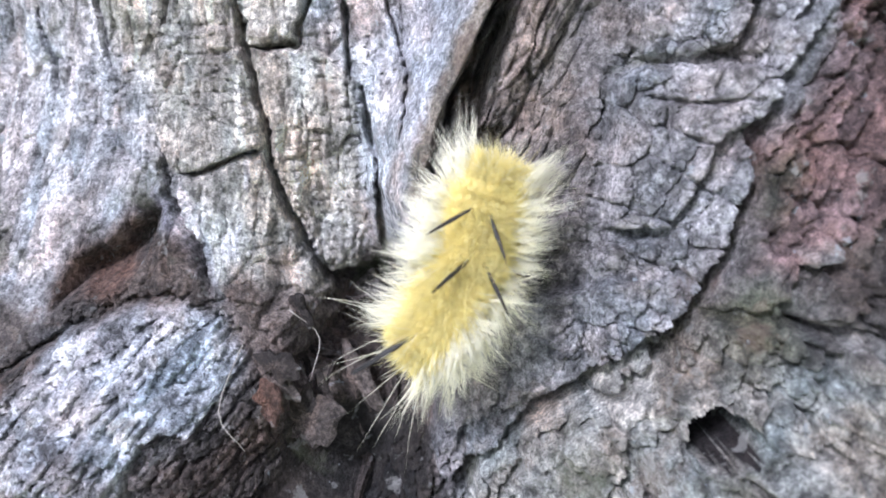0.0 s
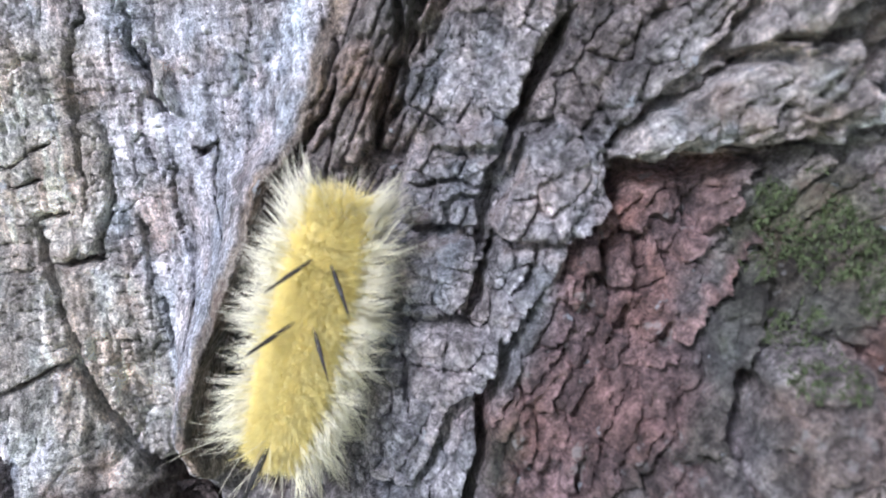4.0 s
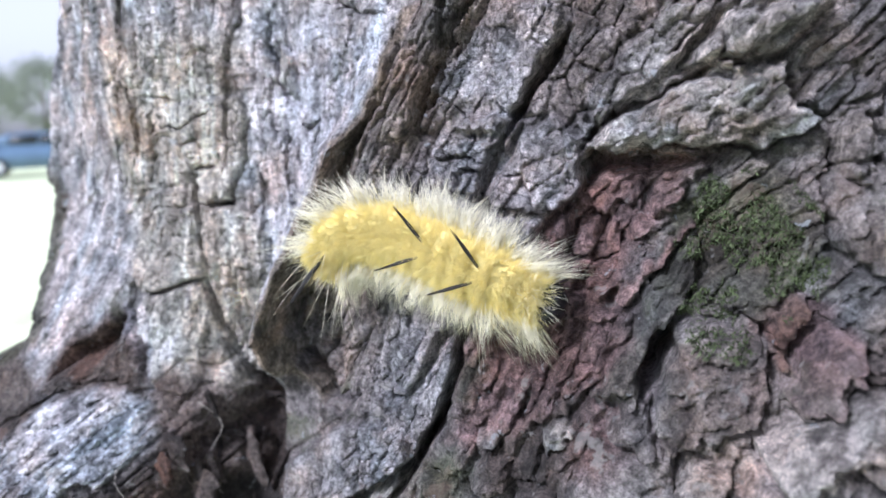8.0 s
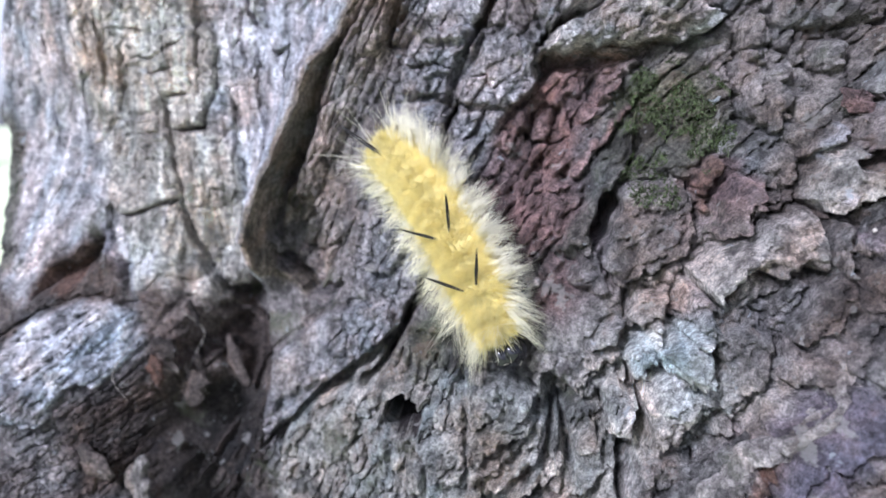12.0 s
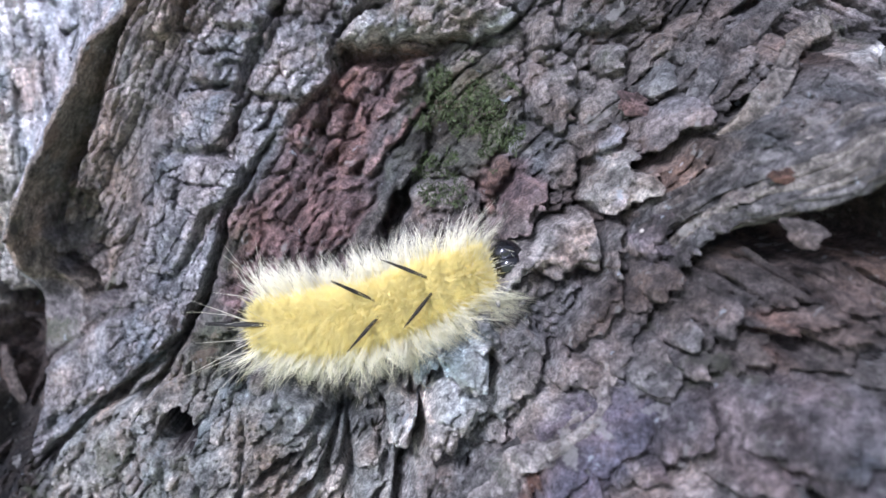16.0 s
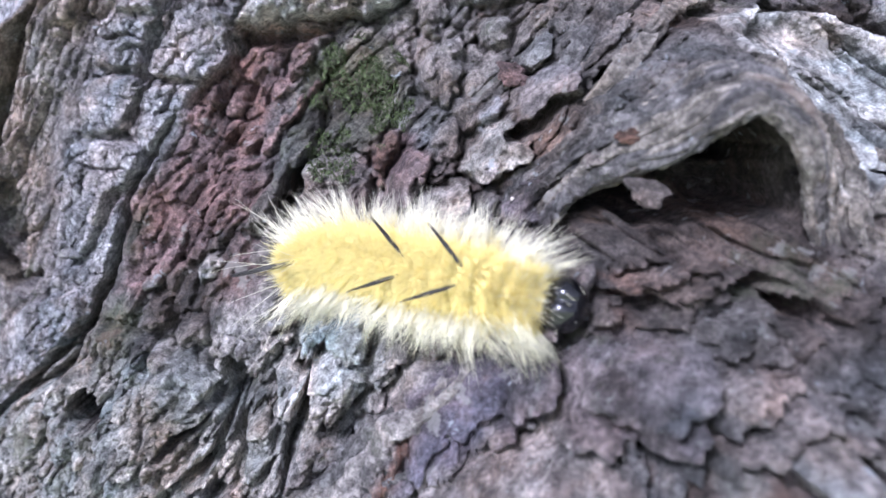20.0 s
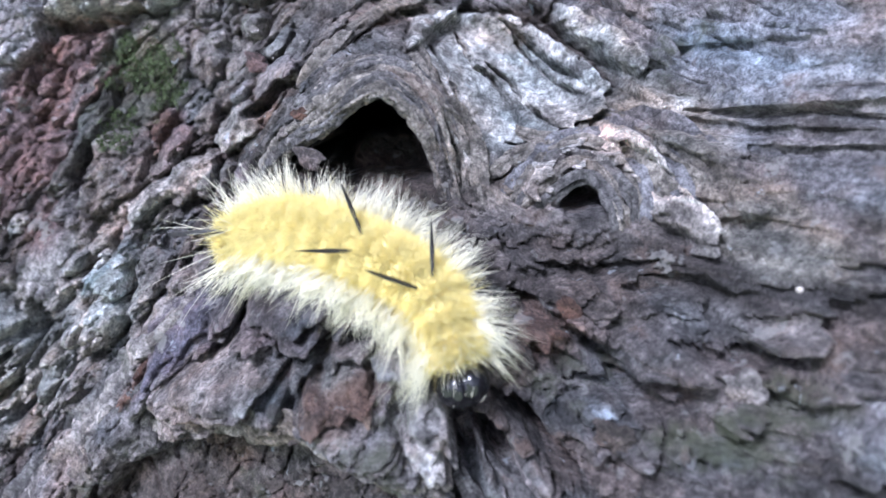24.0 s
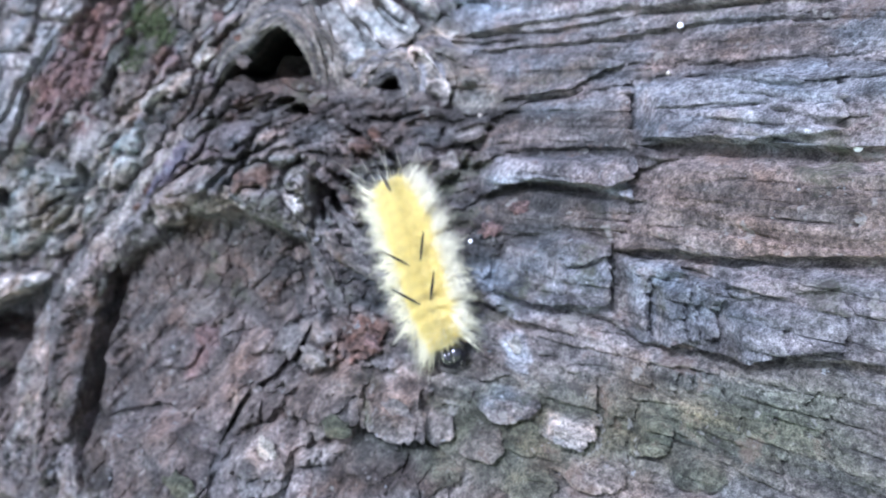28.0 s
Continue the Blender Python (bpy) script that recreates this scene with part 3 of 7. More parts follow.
# broad dimming of the limb's root, put into the colour
tint("dim_grey", 14, [(159, -11), (182, -12), (206, -10), (201, -42), (145, -57), (138, -40), (154, -30)])
tint("soil", 6, [(130, 0), (137, 0), (144, -7), (150, -5), (160, -5), (164, -7), (172, -7), (184, -4), (177, -27), (148, -34), (141, -27), (141, -15)])
tint("soil", 4, [(108, -4), (113, 0), (126, 4), (123, -9), (117, -9), (109, -12), (107, -9)])
tint("rust", 1.5, [(112, -6), (116, -5), (118, -6), (114, -7)])
tint("rust", 2, [(146, -16), (150, -15), (153, -18), (157, -21), (154, -21), (149, -19)])
tint("blue", 1.5, [(164, -27), (166, -26), (167, -28), (165, -30)])
tint("blue", 1.2, [(165, -21), (167, -21), (166, -23), (164, -22)])
tint("pale", 0.8, [(144, -16), (146, -15), (146, -17), (144, -17)])
groove(1.2, 4, [(144, -13), (151, -17), (155, -20), (158, -23), (164, -23)])
groove(1, 3, [(149, -10), (156, -12), (164, -9)])
groove(1, 4, [(150, -23), (156, -23), (161, -25), (167, -23)])
groove(1, 4, [(162, -17), (166, -19), (173, -17), (176, -19)])
groove(1.2, 4, [(166, -26), (171, -23), (178, -22)])
groove(1, 3.5, [(107, -12), (112, -8), (117, -7), (125, -4)])
# deep shade inside the arch hollow, put into the colour
tint("shade_brown", 2, [(106, -2), (114, 5), (122, 9), (125, 13), (128, 14), (133, 9), (137, 2), (137, -7), (130, -2), (118, -2)])
tint("hollow_shade", 1.5, [(110, 1), (113, 5), (116, 5), (120, 6), (120, 8), (123, 12), (127, 14), (132, 12), (135, 9), (134, 7), (126, 7), (122, 5), (120, 3), (114, 1)])
tint("red", 6, [(38, 0), (50, 7), (66, 11), (69, -6), (62, -15), (50, -13), (40, -8)])
tint("moss_stain", 3, [(34, -20), (39, -17), (41, -21), (38, -26)])
tint("moss_stain", 4, [(35, -20), (42, -17), (45, -21), (39, -25), (35, -24)])
# shade in the hollow's core, painted nearly black
tint("hollow_shade", 7, [(-22, -26), (-18, -21), (-9, -19), (-3, -24), (-2, -38), (-23, -38), (-26, -32)])
tint("hollow_shade", 6, [(-22, -39), (-10, -33), (-2, -36), (-5, -48), (-8, -61), (-25, -58)])
tint("granite", 4, [(197, -27), (206, -18), (223, -17), (221, -29), (197, -36)])
tint("granite", 4, [(174, -12), (203, -9), (202, -15), (174, -19)])
tint("granite", 4, [(209, 6), (231, 5), (229, -1), (207, -2)])
tint("bluegrey", 3, [(172, -43), (196, -37), (196, -47), (178, -52)])
tint("rim", 2, [(163, 7), (179, 0), (182, -8), (173, -10), (168, -4)])
tint("weathered", 2.5, [(183, -2), (194, 0), (204, 3), (198, -2), (183, -6)])
tint("red", 2, [(99, -72), (102, -64), (108, -61), (107, -69), (101, -75)])
tint("tan", 2, [(115, -75), (122, -71), (124, -79), (117, -79)])
tint("weathered", 4, [(128, -72), (147, -66), (159, -67), (158, -75), (129, -81)])
tint("bluegrey", 2, [(177, -54), (181, -54), (181, -59), (177, -59)])
tint("granite", 3, [(138, -58), (151, -54), (151, -63), (141, -67)])

# bark plates
plate("bluegrey", 1.6, 1.0, [(205, -5), (217, -3), (228, -2), (224, -13), (214, -15), (203, -15)])
plate("bluegrey", 1.6, 1.0, [(176, -22), (185, -19), (198, -19), (200, -23), (199, -26), (189, -24), (177, -25)])
plate("bluegrey", 1.6, 1.0, [(210, -43), (221, -38), (221, -45), (211, -51)])
plate("bluegrey", 1.4, 1.0, [(198, -37), (205, -37), (210, -40), (209, -48), (200, -52)])
plate("limb", 1.4, 1.0, [(177, 23), (198, 21), (217, 19), (235, 16), (233, 9), (206, 12), (176, 10)])
plate("slate", 3.5, 1.5, [(106, -4), (107, 0), (111, 7), (116, 16), (123, 22), (135, 27), (145, 30), (126, 14), (122, 11), (119, 7), (116, 5), (111, 3), (108, -1)])
plate("umber", 2.2, 1.0, [(119, 21), (128, 25), (134, 27), (125, 22), (119, 19), (116, 17)])
plate("brown", 2.2, 1.0, [(112, -7), (118, -5), (125, -3), (124, -6), (117, -8), (112, -10)])
plate("brown", 2.0, 1.0, [(148, -13), (155, -12), (158, -15), (154, -19), (149, -17)])
plate("soil", 2.2, 1.0, [(158, -18), (163, -16), (166, -19), (164, -22), (158, -22)])
plate("stone", 1.8, 1.0, [(169, -14), (176, -11), (179, -12), (177, -15), (171, -17)])
plate("soil", 2.2, 1.0, [(150, -25), (156, -24), (160, -26), (158, -30), (151, -30)])
plate("brown", 2.0, 1.0, [(164, -24), (171, -22), (172, -24), (166, -26)])
plate("grey", 2, 0.8, [(35, 33), (41, 37), (50, 36), (48, 32), (45, 27), (44, 22), (39, 24), (33, 25)])
plate("grey", 2, 0.8, [(32, 24), (43, 22), (42, 18), (39, 13), (34, 12), (30, 13), (30, 19)])
plate("grey", 2.4, 0.8, [(27, 10), (30, 12), (43, 10), (43, 8), (41, 5), (36, 1), (34, -4), (30, -10), (24, -10), (24, -4), (26, 4)])
plate("grey", 2.4, 0.8, [(50, 33), (56, 35), (60, 32), (61, 27), (58, 24), (54, 21), (50, 22), (45, 23), (45, 25), (48, 29)])
plate("grey", 0.96, 0.8, [(44, 22), (49, 21), (55, 21), (49, 15), (45, 9), (40, 12), (43, 18)])
plate("grey", 1.6, 0.8, [(22, -13), (30, -11), (35, -5), (39, 1), (40, 0), (38, -8), (34, -16), (27, -25), (20, -28), (20, -19)])
plate("stone", 5, 2, [(74, 43), (79, 48), (87, 49), (92, 49), (86, 43), (81, 41)])
plate("grey", 2, 0.8, [(61, 39), (68, 47), (72, 51), (78, 50), (73, 44), (68, 39), (62, 34)])
plate("grey", 1.6, 0.8, [(40, 48), (46, 55), (57, 53), (56, 48), (51, 41), (46, 34), (38, 35), (34, 41)])
plate("lichen", 2.5, 2, [(3, -41), (21, -31), (33, -21), (43, -21), (51, -24), (59, -28), (58, -36), (49, -44), (42, -50), (1, -61), (2, -50)])
plate("grey", 2, 0.8, [(-4, -43), (0, -31), (15, -19), (30, -15), (31, -19), (20, -29), (7, -40), (-1, -49)])
plate("pale", 3, 1.2, [(116, 5), (120, 6), (121, 4), (118, 2), (116, 3)])
plate("limb", 2, 1.5, [(205, -7), (212, -2), (223, -4), (233, -3), (228, -16), (211, -16), (203, -15)])
plate("limb", 1.8, 1.5, [(175, -23), (181, -20), (201, -18), (201, -22), (195, -25), (184, -24), (175, -28)])
plate("limb", 1.8, 1.2, [(202, -41), (212, -37), (226, -34), (226, -46), (212, -51), (202, -51)])
plate("brown", 1.5, 1.5, [(205, -20), (228, -19), (226, -31), (212, -34), (198, -35)])
plate("limb", 1.8, 1.2, [(179, -38), (189, -34), (196, -35), (196, -46), (183, -48), (176, -46)])
plate("stone", 2.5, 1, [(129, -63), (136, -57), (142, -60), (141, -66), (134, -68)])
plate("umber", 2.5, 1, [(116, -71), (128, -67), (131, -71), (125, -78), (118, -79)])
plate("moss_stain", 3, 1.5, [(131, -73), (143, -67), (159, -67), (161, -74), (147, -76), (134, -78)])
plate("stone", 3, 1.5, [(116, -87), (122, -79), (132, -79), (130, -87), (121, -90)])
plate("umber", 3, 1.5, [(82, -88), (104, -82), (113, -85), (113, -91), (88, -99)])
plate("pale", 2, 1, [(-4, 52), (-1, 50), (-1, 42), (-4, 46)])
plate("weathered", 1.3, 0.8, [(147, -73), (144, -75), (140, -75), (134, -74), (137, -72), (142, -70), (146, -70)])
plate("moss_stain", 1.3, 0.8, [(158, -73), (155, -75), (150, -76), (147, -74), (149, -71), (154, -70), (158, -71)])
plate("stone", 1.3, 0.8, [(143, -80), (140, -82), (133, -83), (132, -81), (131, -79), (137, -77), (142, -77)])
plate("weathered", 1.3, 0.8, [(155, -80), (150, -83), (146, -83), (143, -82), (143, -79), (149, -78), (152, -78)])
plate("stone", 1.3, 0.8, [(166, -73), (162, -76), (158, -76), (156, -74), (158, -72), (162, -70), (166, -70)])
plate("moss_stain", 1.3, 0.8, [(168, -79), (163, -81), (159, -83), (157, -81), (158, -79), (162, -77), (166, -78)])
plate("weathered", 1.3, 0.8, [(175, -74), (172, -76), (168, -76), (166, -75), (168, -73), (171, -71), (175, -71)])
plate("limb", 1.3, 0.8, [(183, -66), (178, -69), (174, -70), (171, -68), (172, -66), (177, -64), (182, -65)])
plate("moss_stain", 1.3, 0.8, [(184, -77), (180, -79), (176, -80), (173, -79), (175, -76), (179, -75), (182, -75)])
plate("stone", 1.3, 0.8, [(191, -68), (188, -71), (184, -71), (182, -70), (184, -67), (188, -66), (192, -66)])
plate("weathered", 1.3, 0.8, [(195, -74), (192, -76), (188, -77), (185, -76), (187, -73), (191, -72), (195, -72)])
plate("moss_stain", 1.3, 0.8, [(202, -67), (201, -69), (196, -70), (196, -68), (197, -65), (200, -63), (203, -64)])
plate("moss_stain", 1.3, 0.8, [(208, -70), (206, -72), (202, -73), (201, -72), (201, -70), (205, -68), (208, -68)])
plate("granite", 1.3, 0.8, [(126, -64), (121, -67), (114, -68), (109, -66), (110, -63), (117, -60), (123, -62)])
plate("granite", 1.3, 0.8, [(103, -72), (100, -74), (93, -75), (89, -73), (90, -70), (97, -67), (104, -69)])
plate("brown", 1.3, 0.8, [(113, -61), (107, -64), (99, -65), (96, -62), (96, -58), (104, -56), (109, -58)])
groove(0.45, 2.2, [(195, -65), (194, -68)])
groove(0.45, 2.2, [(197, -70), (196, -74)])
groove(0.45, 2.2, [(201, -55), (201, -60)])
groove(0.45, 2.2, [(205, -55), (204, -60)])
groove(0.45, 2.2, [(207, -54), (206, -59)])
groove(0.45, 2.2, [(210, -53), (210, -58)])
groove(0.45, 2.2, [(212, -60), (211, -63)])
groove(0.45, 2.2, [(216, -59), (215, -61)])
groove(0.45, 2.2, [(218, -50), (218, -53)])
groove(0.45, 2.2, [(220, -53), (219, -56)])
groove(0.45, 2.2, [(222, -52), (222, -56)])
groove(0.45, 2.2, [(223, -48), (224, -51)])

# the overhanging grey plates above the bared red wood
block("ash", 6, 3, [(59.8, 32.2), (62.4, 33.5), (64.9, 35.2), (68.8, 36.3), (72.6, 38.8), (76.4, 41.2), (78.9, 41.8), (82.3, 41.4), (86.4, 41.8), (86.9, 37.5), (87.5, 35.6), (91.2, 34.1), (89.6, 32.8), (86.4, 31.7), (83.9, 30.1), (81.3, 31.2), (78.9, 30.9), (75.2, 30.7), (71.2, 31), (68.4, 30.7), (64.7, 29.9), (61.8, 31.1)])
block("bone", 3, 2, [(77.9, 47), (80.5, 50.2), (84.1, 51.2), (90.9, 50.3), (89.4, 48.1), (86, 45.6), (82.4, 43.2), (79.8, 42.6)])
pit(9, 1.5, [(59, 26), (59.2, 30.2), (61.7, 30.9), (66.6, 29.6), (68.4, 30.5), (73.3, 29.7), (78.1, 29.9), (79.8, 30), (77.2, 27.9), (72.4, 27.2), (67.5, 26.2), (62.5, 26.9), (60.4, 25.1)])
block("umber", 2.5, 2, [(97.1, 33.1), (99, 36.5), (101.8, 38.9), (106.3, 39.3), (110.8, 39.6), (113.5, 36), (111.9, 31.9), (107.2, 31.5), (103.8, 30.5), (99.5, 31.2)])
block("ash", 3, 2, [(103.6, 41.4), (105.6, 46.4), (109.6, 48.1), (116.1, 47.3), (115.9, 42.5), (112.3, 41.2), (107.9, 40)])
block("umber", 3, 2, [(92.9, 33.5), (95.4, 36), (96.8, 33.2), (97.2, 29.7), (95, 26.5), (93.2, 27.3), (92.3, 30)])
# bared red wood: pits, a pink ridge and a mossy strip
pit(3.5, 0.8, [(62.4, 20.5), (63.8, 21.4), (64.7, 20), (63.8, 17.1), (62.6, 17.3)])
pit(3.5, 0.8, [(65.5, 17.6), (67.3, 18.8), (66.9, 16.3), (65.8, 16)])
pit(3.5, 0.8, [(58.3, 10.5), (60.4, 12.4), (61.3, 11.1), (59.7, 8.2), (58.2, 8.6)])
pit(3.5, 0.8, [(63.2, 9.8), (64.6, 11.6), (64.8, 8.9), (63.4, 7.9)])
pit(3, 0.8, [(75.7, 27.2), (77.6, 27.8), (77.9, 26.2), (76.1, 25.1)])
block("red", 2.2, 2, [(58.4, 15.3), (59.6, 19.1), (61.7, 20.5), (62.1, 17.1), (61, 14.8)])
block("red", 2.0, 2, [(55, 16.5), (56.1, 20.4), (58.7, 22.2), (58.5, 18.2), (56.9, 15.3)])
block("red", 2.0, 2, [(69.3, 22.6), (71.4, 25.5), (74.3, 26.3), (75, 24.4), (72.5, 22.2), (70.1, 21.3)])
block("red", 1.8, 2, [(64.3, 22.9), (65.9, 25.2), (68.4, 25.6), (68.8, 23.1), (66.7, 21.3)])
block("flesh", 1.8, 1, [(64.1, 8.9), (65.7, 11.2), (68.7, 13.9), (71.7, 16.6), (75.6, 20.7), (77.5, 22), (76.7, 20.2), (73.6, 17), (70.6, 14.2), (67.6, 11.2), (65.6, 8.4)])
block("flesh", 1.6, 1, [(59.1, 5.9), (60.7, 7.4), (63.6, 7.8), (65, 7.1), (63, 6.1), (60.6, 5.2)])
block("mossy", 2.6, 2, [(62.1, -3.4), (64.7, 0.7), (67.2, 4.2), (68.4, 8.8), (71.5, 13.4), (75, 17.9), (76.5, 16.9), (75.6, 12.4), (72.9, 8.3), (70.8, 4.9), (68.8, 0.4), (66.8, -3.3), (64, -4.2)])
groove(2.2, 9, [(68.1, -3.1), (69.6, 0.7), (71.2, 4.3), (72.9, 6.8)])
# round plate, red chips and the long pale plate under the moss
block("weathered", 4.5, 3, [(71.7, 5.1), (72.9, 6.8), (75.3, 7.1), (77.8, 7), (80.5, 7.3), (82.9, 6.5), (83.9, 4.3), (83.9, 1.7), (83.4, -0.5), (82.6, -2), (80.6, -4.2), (78.6, -5.2), (76, -5.6), (73.9, -8.3), (72, -8.7), (70.6, -5.9), (70.1, -2.3), (70.8, -0.1), (71.5, 2.8)])
tint("granite", 3, [(72.5, 4.5), (74.9, 3.4), (75.3, -0.7), (73.8, -0.1)])
tint("granite", 3, [(80.2, 1.7), (83.7, 3.3), (83, -1.3), (79.6, -1.9)])
block("rust", 2.5, 1, [(84.6, 8.8), (87, 11.6), (88.7, 12), (88.7, 10.1), (87.2, 7.3), (86, 4.2), (85.1, 1.1), (84.3, 1.8), (84.3, 5.3)])
block("maroon", 3.2, 2, [(85.3, -1), (85.2, 1.5), (86.8, 5.1), (89.2, 8.1), (90.4, 8.4), (93.5, 7.8), (92.9, 5.9), (91, 3.5), (89.9, 1.4), (88.1, 0.1), (86.1, -1.4)])
tint("flesh", 1.2, [(89.3, 8.3), (90.4, 8.7), (93.7, 8), (93.2, 7), (90.6, 7.5)])
block("bone", 5, 3, [(82.6, -5.9), (82.5, -4.7), (85, -2.5), (89, -0.3), (92.1, 2.3), (96.6, 3.7), (98.3, 3.8), (98.9, 2.2), (98.7, 0.9), (99.3, -1.1), (98.5, -2.9), (95.8, -4.2), (92.1, -4.8), (89.3, -3.9), (87.1, -5.6), (84.7, -7.8), (83.2, -7.2)])
tint("umber", 4, [(91.3, -3.9), (96.1, -3), (99.1, -1.7), (98.5, -3.3), (95.8, -4.3), (92.1, -4.9), (85.9, -6.9)])
block("scale", 3, 2, [(74.1, -11.6), (75.9, -8.7), (79.1, -8.1), (79.5, -10), (78.3, -13.2), (75.9, -14.9), (74.1, -14.8), (73.2, -13.4)])
block("maroon", 2, 1, [(78.3, -12.6), (80.4, -8.1), (82, -7.3), (83.4, -7.8), (84.4, -9.3), (82.8, -11.2), (80.3, -12.3)])
pit(8, 1.2, [(71.8, -11.6), (72.6, -9.5), (74.3, -8.2), (73.9, -11.6), (72.7, -13.7)])
pit(7, 1.2, [(73.1, -16.8), (73.8, -15.1), (75.8, -15.2), (77.2, -15), (74.9, -16.6)])
block("scale", 2.5, 2, [(63.4, -6.8), (65.4, -3.7), (68.6, -2.7), (69.7, -5.1), (70, -8.9), (68.2, -9.7), (64.6, -9.1)])
block("scale", 2.5, 2, [(66.8, -17.5), (68.8, -14.5), (71.4, -13.9), (73.6, -14.5), (72.8, -16.2), (70.2, -17.9), (67.6, -18.7)])
# pale flakes over the crusty bark
block("pale", 4.5, 2, [(72.3, -18.2), (74.2, -16.2), (76.1, -14), (78.3, -12), (78.9, -12.9), (79.2, -14.4), (80.3, -14.5), (82.4, -15.3), (83.5, -17.3), (83, -19.3), (80.7, -19.6), (78.9, -18.6), (76.7, -19.3), (75.2, -19.4), (74.1, -21.2), (72.7, -23.7), (72.1, -20.9)])
block("weathered", 3.5, 2, [(80, -11.8), (82.7, -9.9), (84.2, -11), (84.8, -12.9), (86.1, -12), (88.3, -11.1), (89.2, -10.3), (89.9, -12.4), (91.3, -13), (91.1, -15), (90.2, -17.4), (88.1, -19.2), (87.4, -21.6), (85.6, -23.8), (83.4, -23.9), (80.3, -26.3), (77.7, -28.4), (75.1, -29.5), (73.5, -29.2), (73.3, -25.9), (74.1, -21.8), (78.9, -19.5), (83.3, -19.7), (83.9, -16.7), (80.5, -14.1)])
block("pale", 3.5, 1.5, [(68.2, -27.4), (67.8, -24.6), (69.6, -22.3), (70.8, -23.7), (72.1, -25.3), (73, -27.2), (71.8, -29.6), (70.1, -30.5), (68.9, -30.1)])
block("scale", 3, 2, [(80.5, -31.3), (80.7, -29.9), (83.9, -27.7), (87.2, -26.9), (87.2, -28), (86.3, -30.5), (84.8, -33.1), (82.7, -34.3), (80, -34.8)])
block("scale", 2.5, 2, [(70.6, -34.4), (71.5, -32.5), (74.1, -30.8), (76.6, -30.8), (79.4, -30.9), (79.7, -34.2), (78.7, -37.5), (76.1, -39.3), (71.2, -40.3), (70.1, -38.2)])
pit(9, 1.5, [(69.5, -18.4), (71.6, -14.8), (72.6, -13.9), (73.6, -15.9), (72.4, -17.6), (71.2, -18.7)])
pit(7, 1.2, [(53.2, -29.7), (56.3, -27.4), (61.2, -28.6), (60.9, -31.6), (58.1, -31.7), (55.2, -30.1)])
groove(1.6, 7, [(48.5, -38.2), (52.1, -35.1), (56.1, -32)])
groove(1.6, 7, [(60.7, -41.2), (57.7, -44.1), (54, -46.5)])
groove(1.4, 6, [(73, -24.3), (73.7, -27.7), (71.8, -30), (70.2, -34.5), (70.2, -39.7)])
block("lichen", 2, 1.5, [(32.1, -45.1), (33.4, -40.6), (35.2, -39.7), (36.6, -40.5), (36.2, -44.7), (33.8, -47)])
block("lichen", 2, 1.5, [(48.9, -40.6), (53, -38), (58, -35.5), (58.9, -38.7), (56.8, -42.3), (51.8, -44.5), (48.8, -43.6)])
block("lichen", 2, 1.5, [(62.8, -37.6), (63.4, -32.8), (65.7, -30.1), (67.3, -32.2), (67.6, -36.4), (65.2, -40.3), (63, -40.4)])
block("lichen", 2, 1.5, [(41.8, -29.6), (46.2, -25.9), (50.3, -24.9), (51.3, -27.9), (47.1, -32.6), (42.9, -33.7)])
block("lichen", 2, 1.5, [(35.8, -38.6), (39.5, -35.1), (45, -33.9), (46.5, -37.8), (42.7, -42.3), (38.4, -42.3)])
block("lichen", 2, 1.5, [(24.1, -38.2), (27.9, -34.9), (30.2, -39.2), (29.7, -42.9), (25.4, -45)])
block("lichen", 1.8, 1.5, [(7.7, -47.3), (12.2, -40.3), (18.7, -36.3), (22.8, -38.7), (18.2, -47.1), (10.7, -52.1)])
# smooth purplish plate and its neighbours
block("plum", 2.2, 3, [(86.7, -26.6), (86.6, -23.5), (87.7, -21.1), (90.1, -19), (93.8, -18.2), (96.8, -16), (100, -15.6), (101.9, -17), (105.3, -14.6), (108, -12.5), (108, -13.7), (106.9, -16.3), (105, -19.3), (102.6, -21), (98.9, -23.7), (96.4, -26.4), (93.6, -29), (91.2, -30.4), (88.4, -31.4), (87.5, -29.1)])
tint("violet", 5, [(96.5, -18.2), (101.6, -17.5), (99.9, -21), (97.3, -24.3), (91.8, -28.8), (91.7, -26.5), (94.6, -22.5)])
tint("flesh", 4, [(91.3, -23.8), (92.9, -21.2), (95.1, -19.9), (95.4, -20.7), (93.9, -22.9), (91.6, -24.6)])
tint("stone", 4, [(102.7, -17), (107.9, -12.9), (107.5, -14.4), (105.2, -19.1), (102.2, -20.6)])
block("rust", 2.5, 1, [(83.8, -34.1), (86.7, -29.8), (88, -27.7), (88.4, -28.3), (87.4, -30.8), (85.3, -34.6), (83.9, -35.6)])
block("umber", 3, 2, [(92.4, -12.9), (93.4, -11.3), (95.1, -8.1), (97.1, -5), (99.2, -2.8), (100.7, -1.2), (101, -3.3), (100.2, -7.2), (97.7, -10.1), (95.7, -12.1), (93.9, -13.7)])
block("scale", 2, 1.5, [(92.5, -14.3), (95.5, -13.7), (96.2, -14.5), (97, -15.4), (96.8, -16.5), (95.9, -17.1), (94.5, -16.9), (92, -18.5), (90.5, -18.2)])
block("granite", 2.8, 1.5, [(105.1, -11.6), (105.7, -10.6), (107.5, -10.3), (109.7, -10.6), (108.9, -11.9), (106.6, -13.4), (105.3, -13.1)])
block("slate", 2.5, 1, [(104.4, -8.9), (105.4, -7.7), (106.9, -6.7), (107.6, -7.5), (107.2, -9.4), (105.9, -10.6), (104.8, -10.3)])
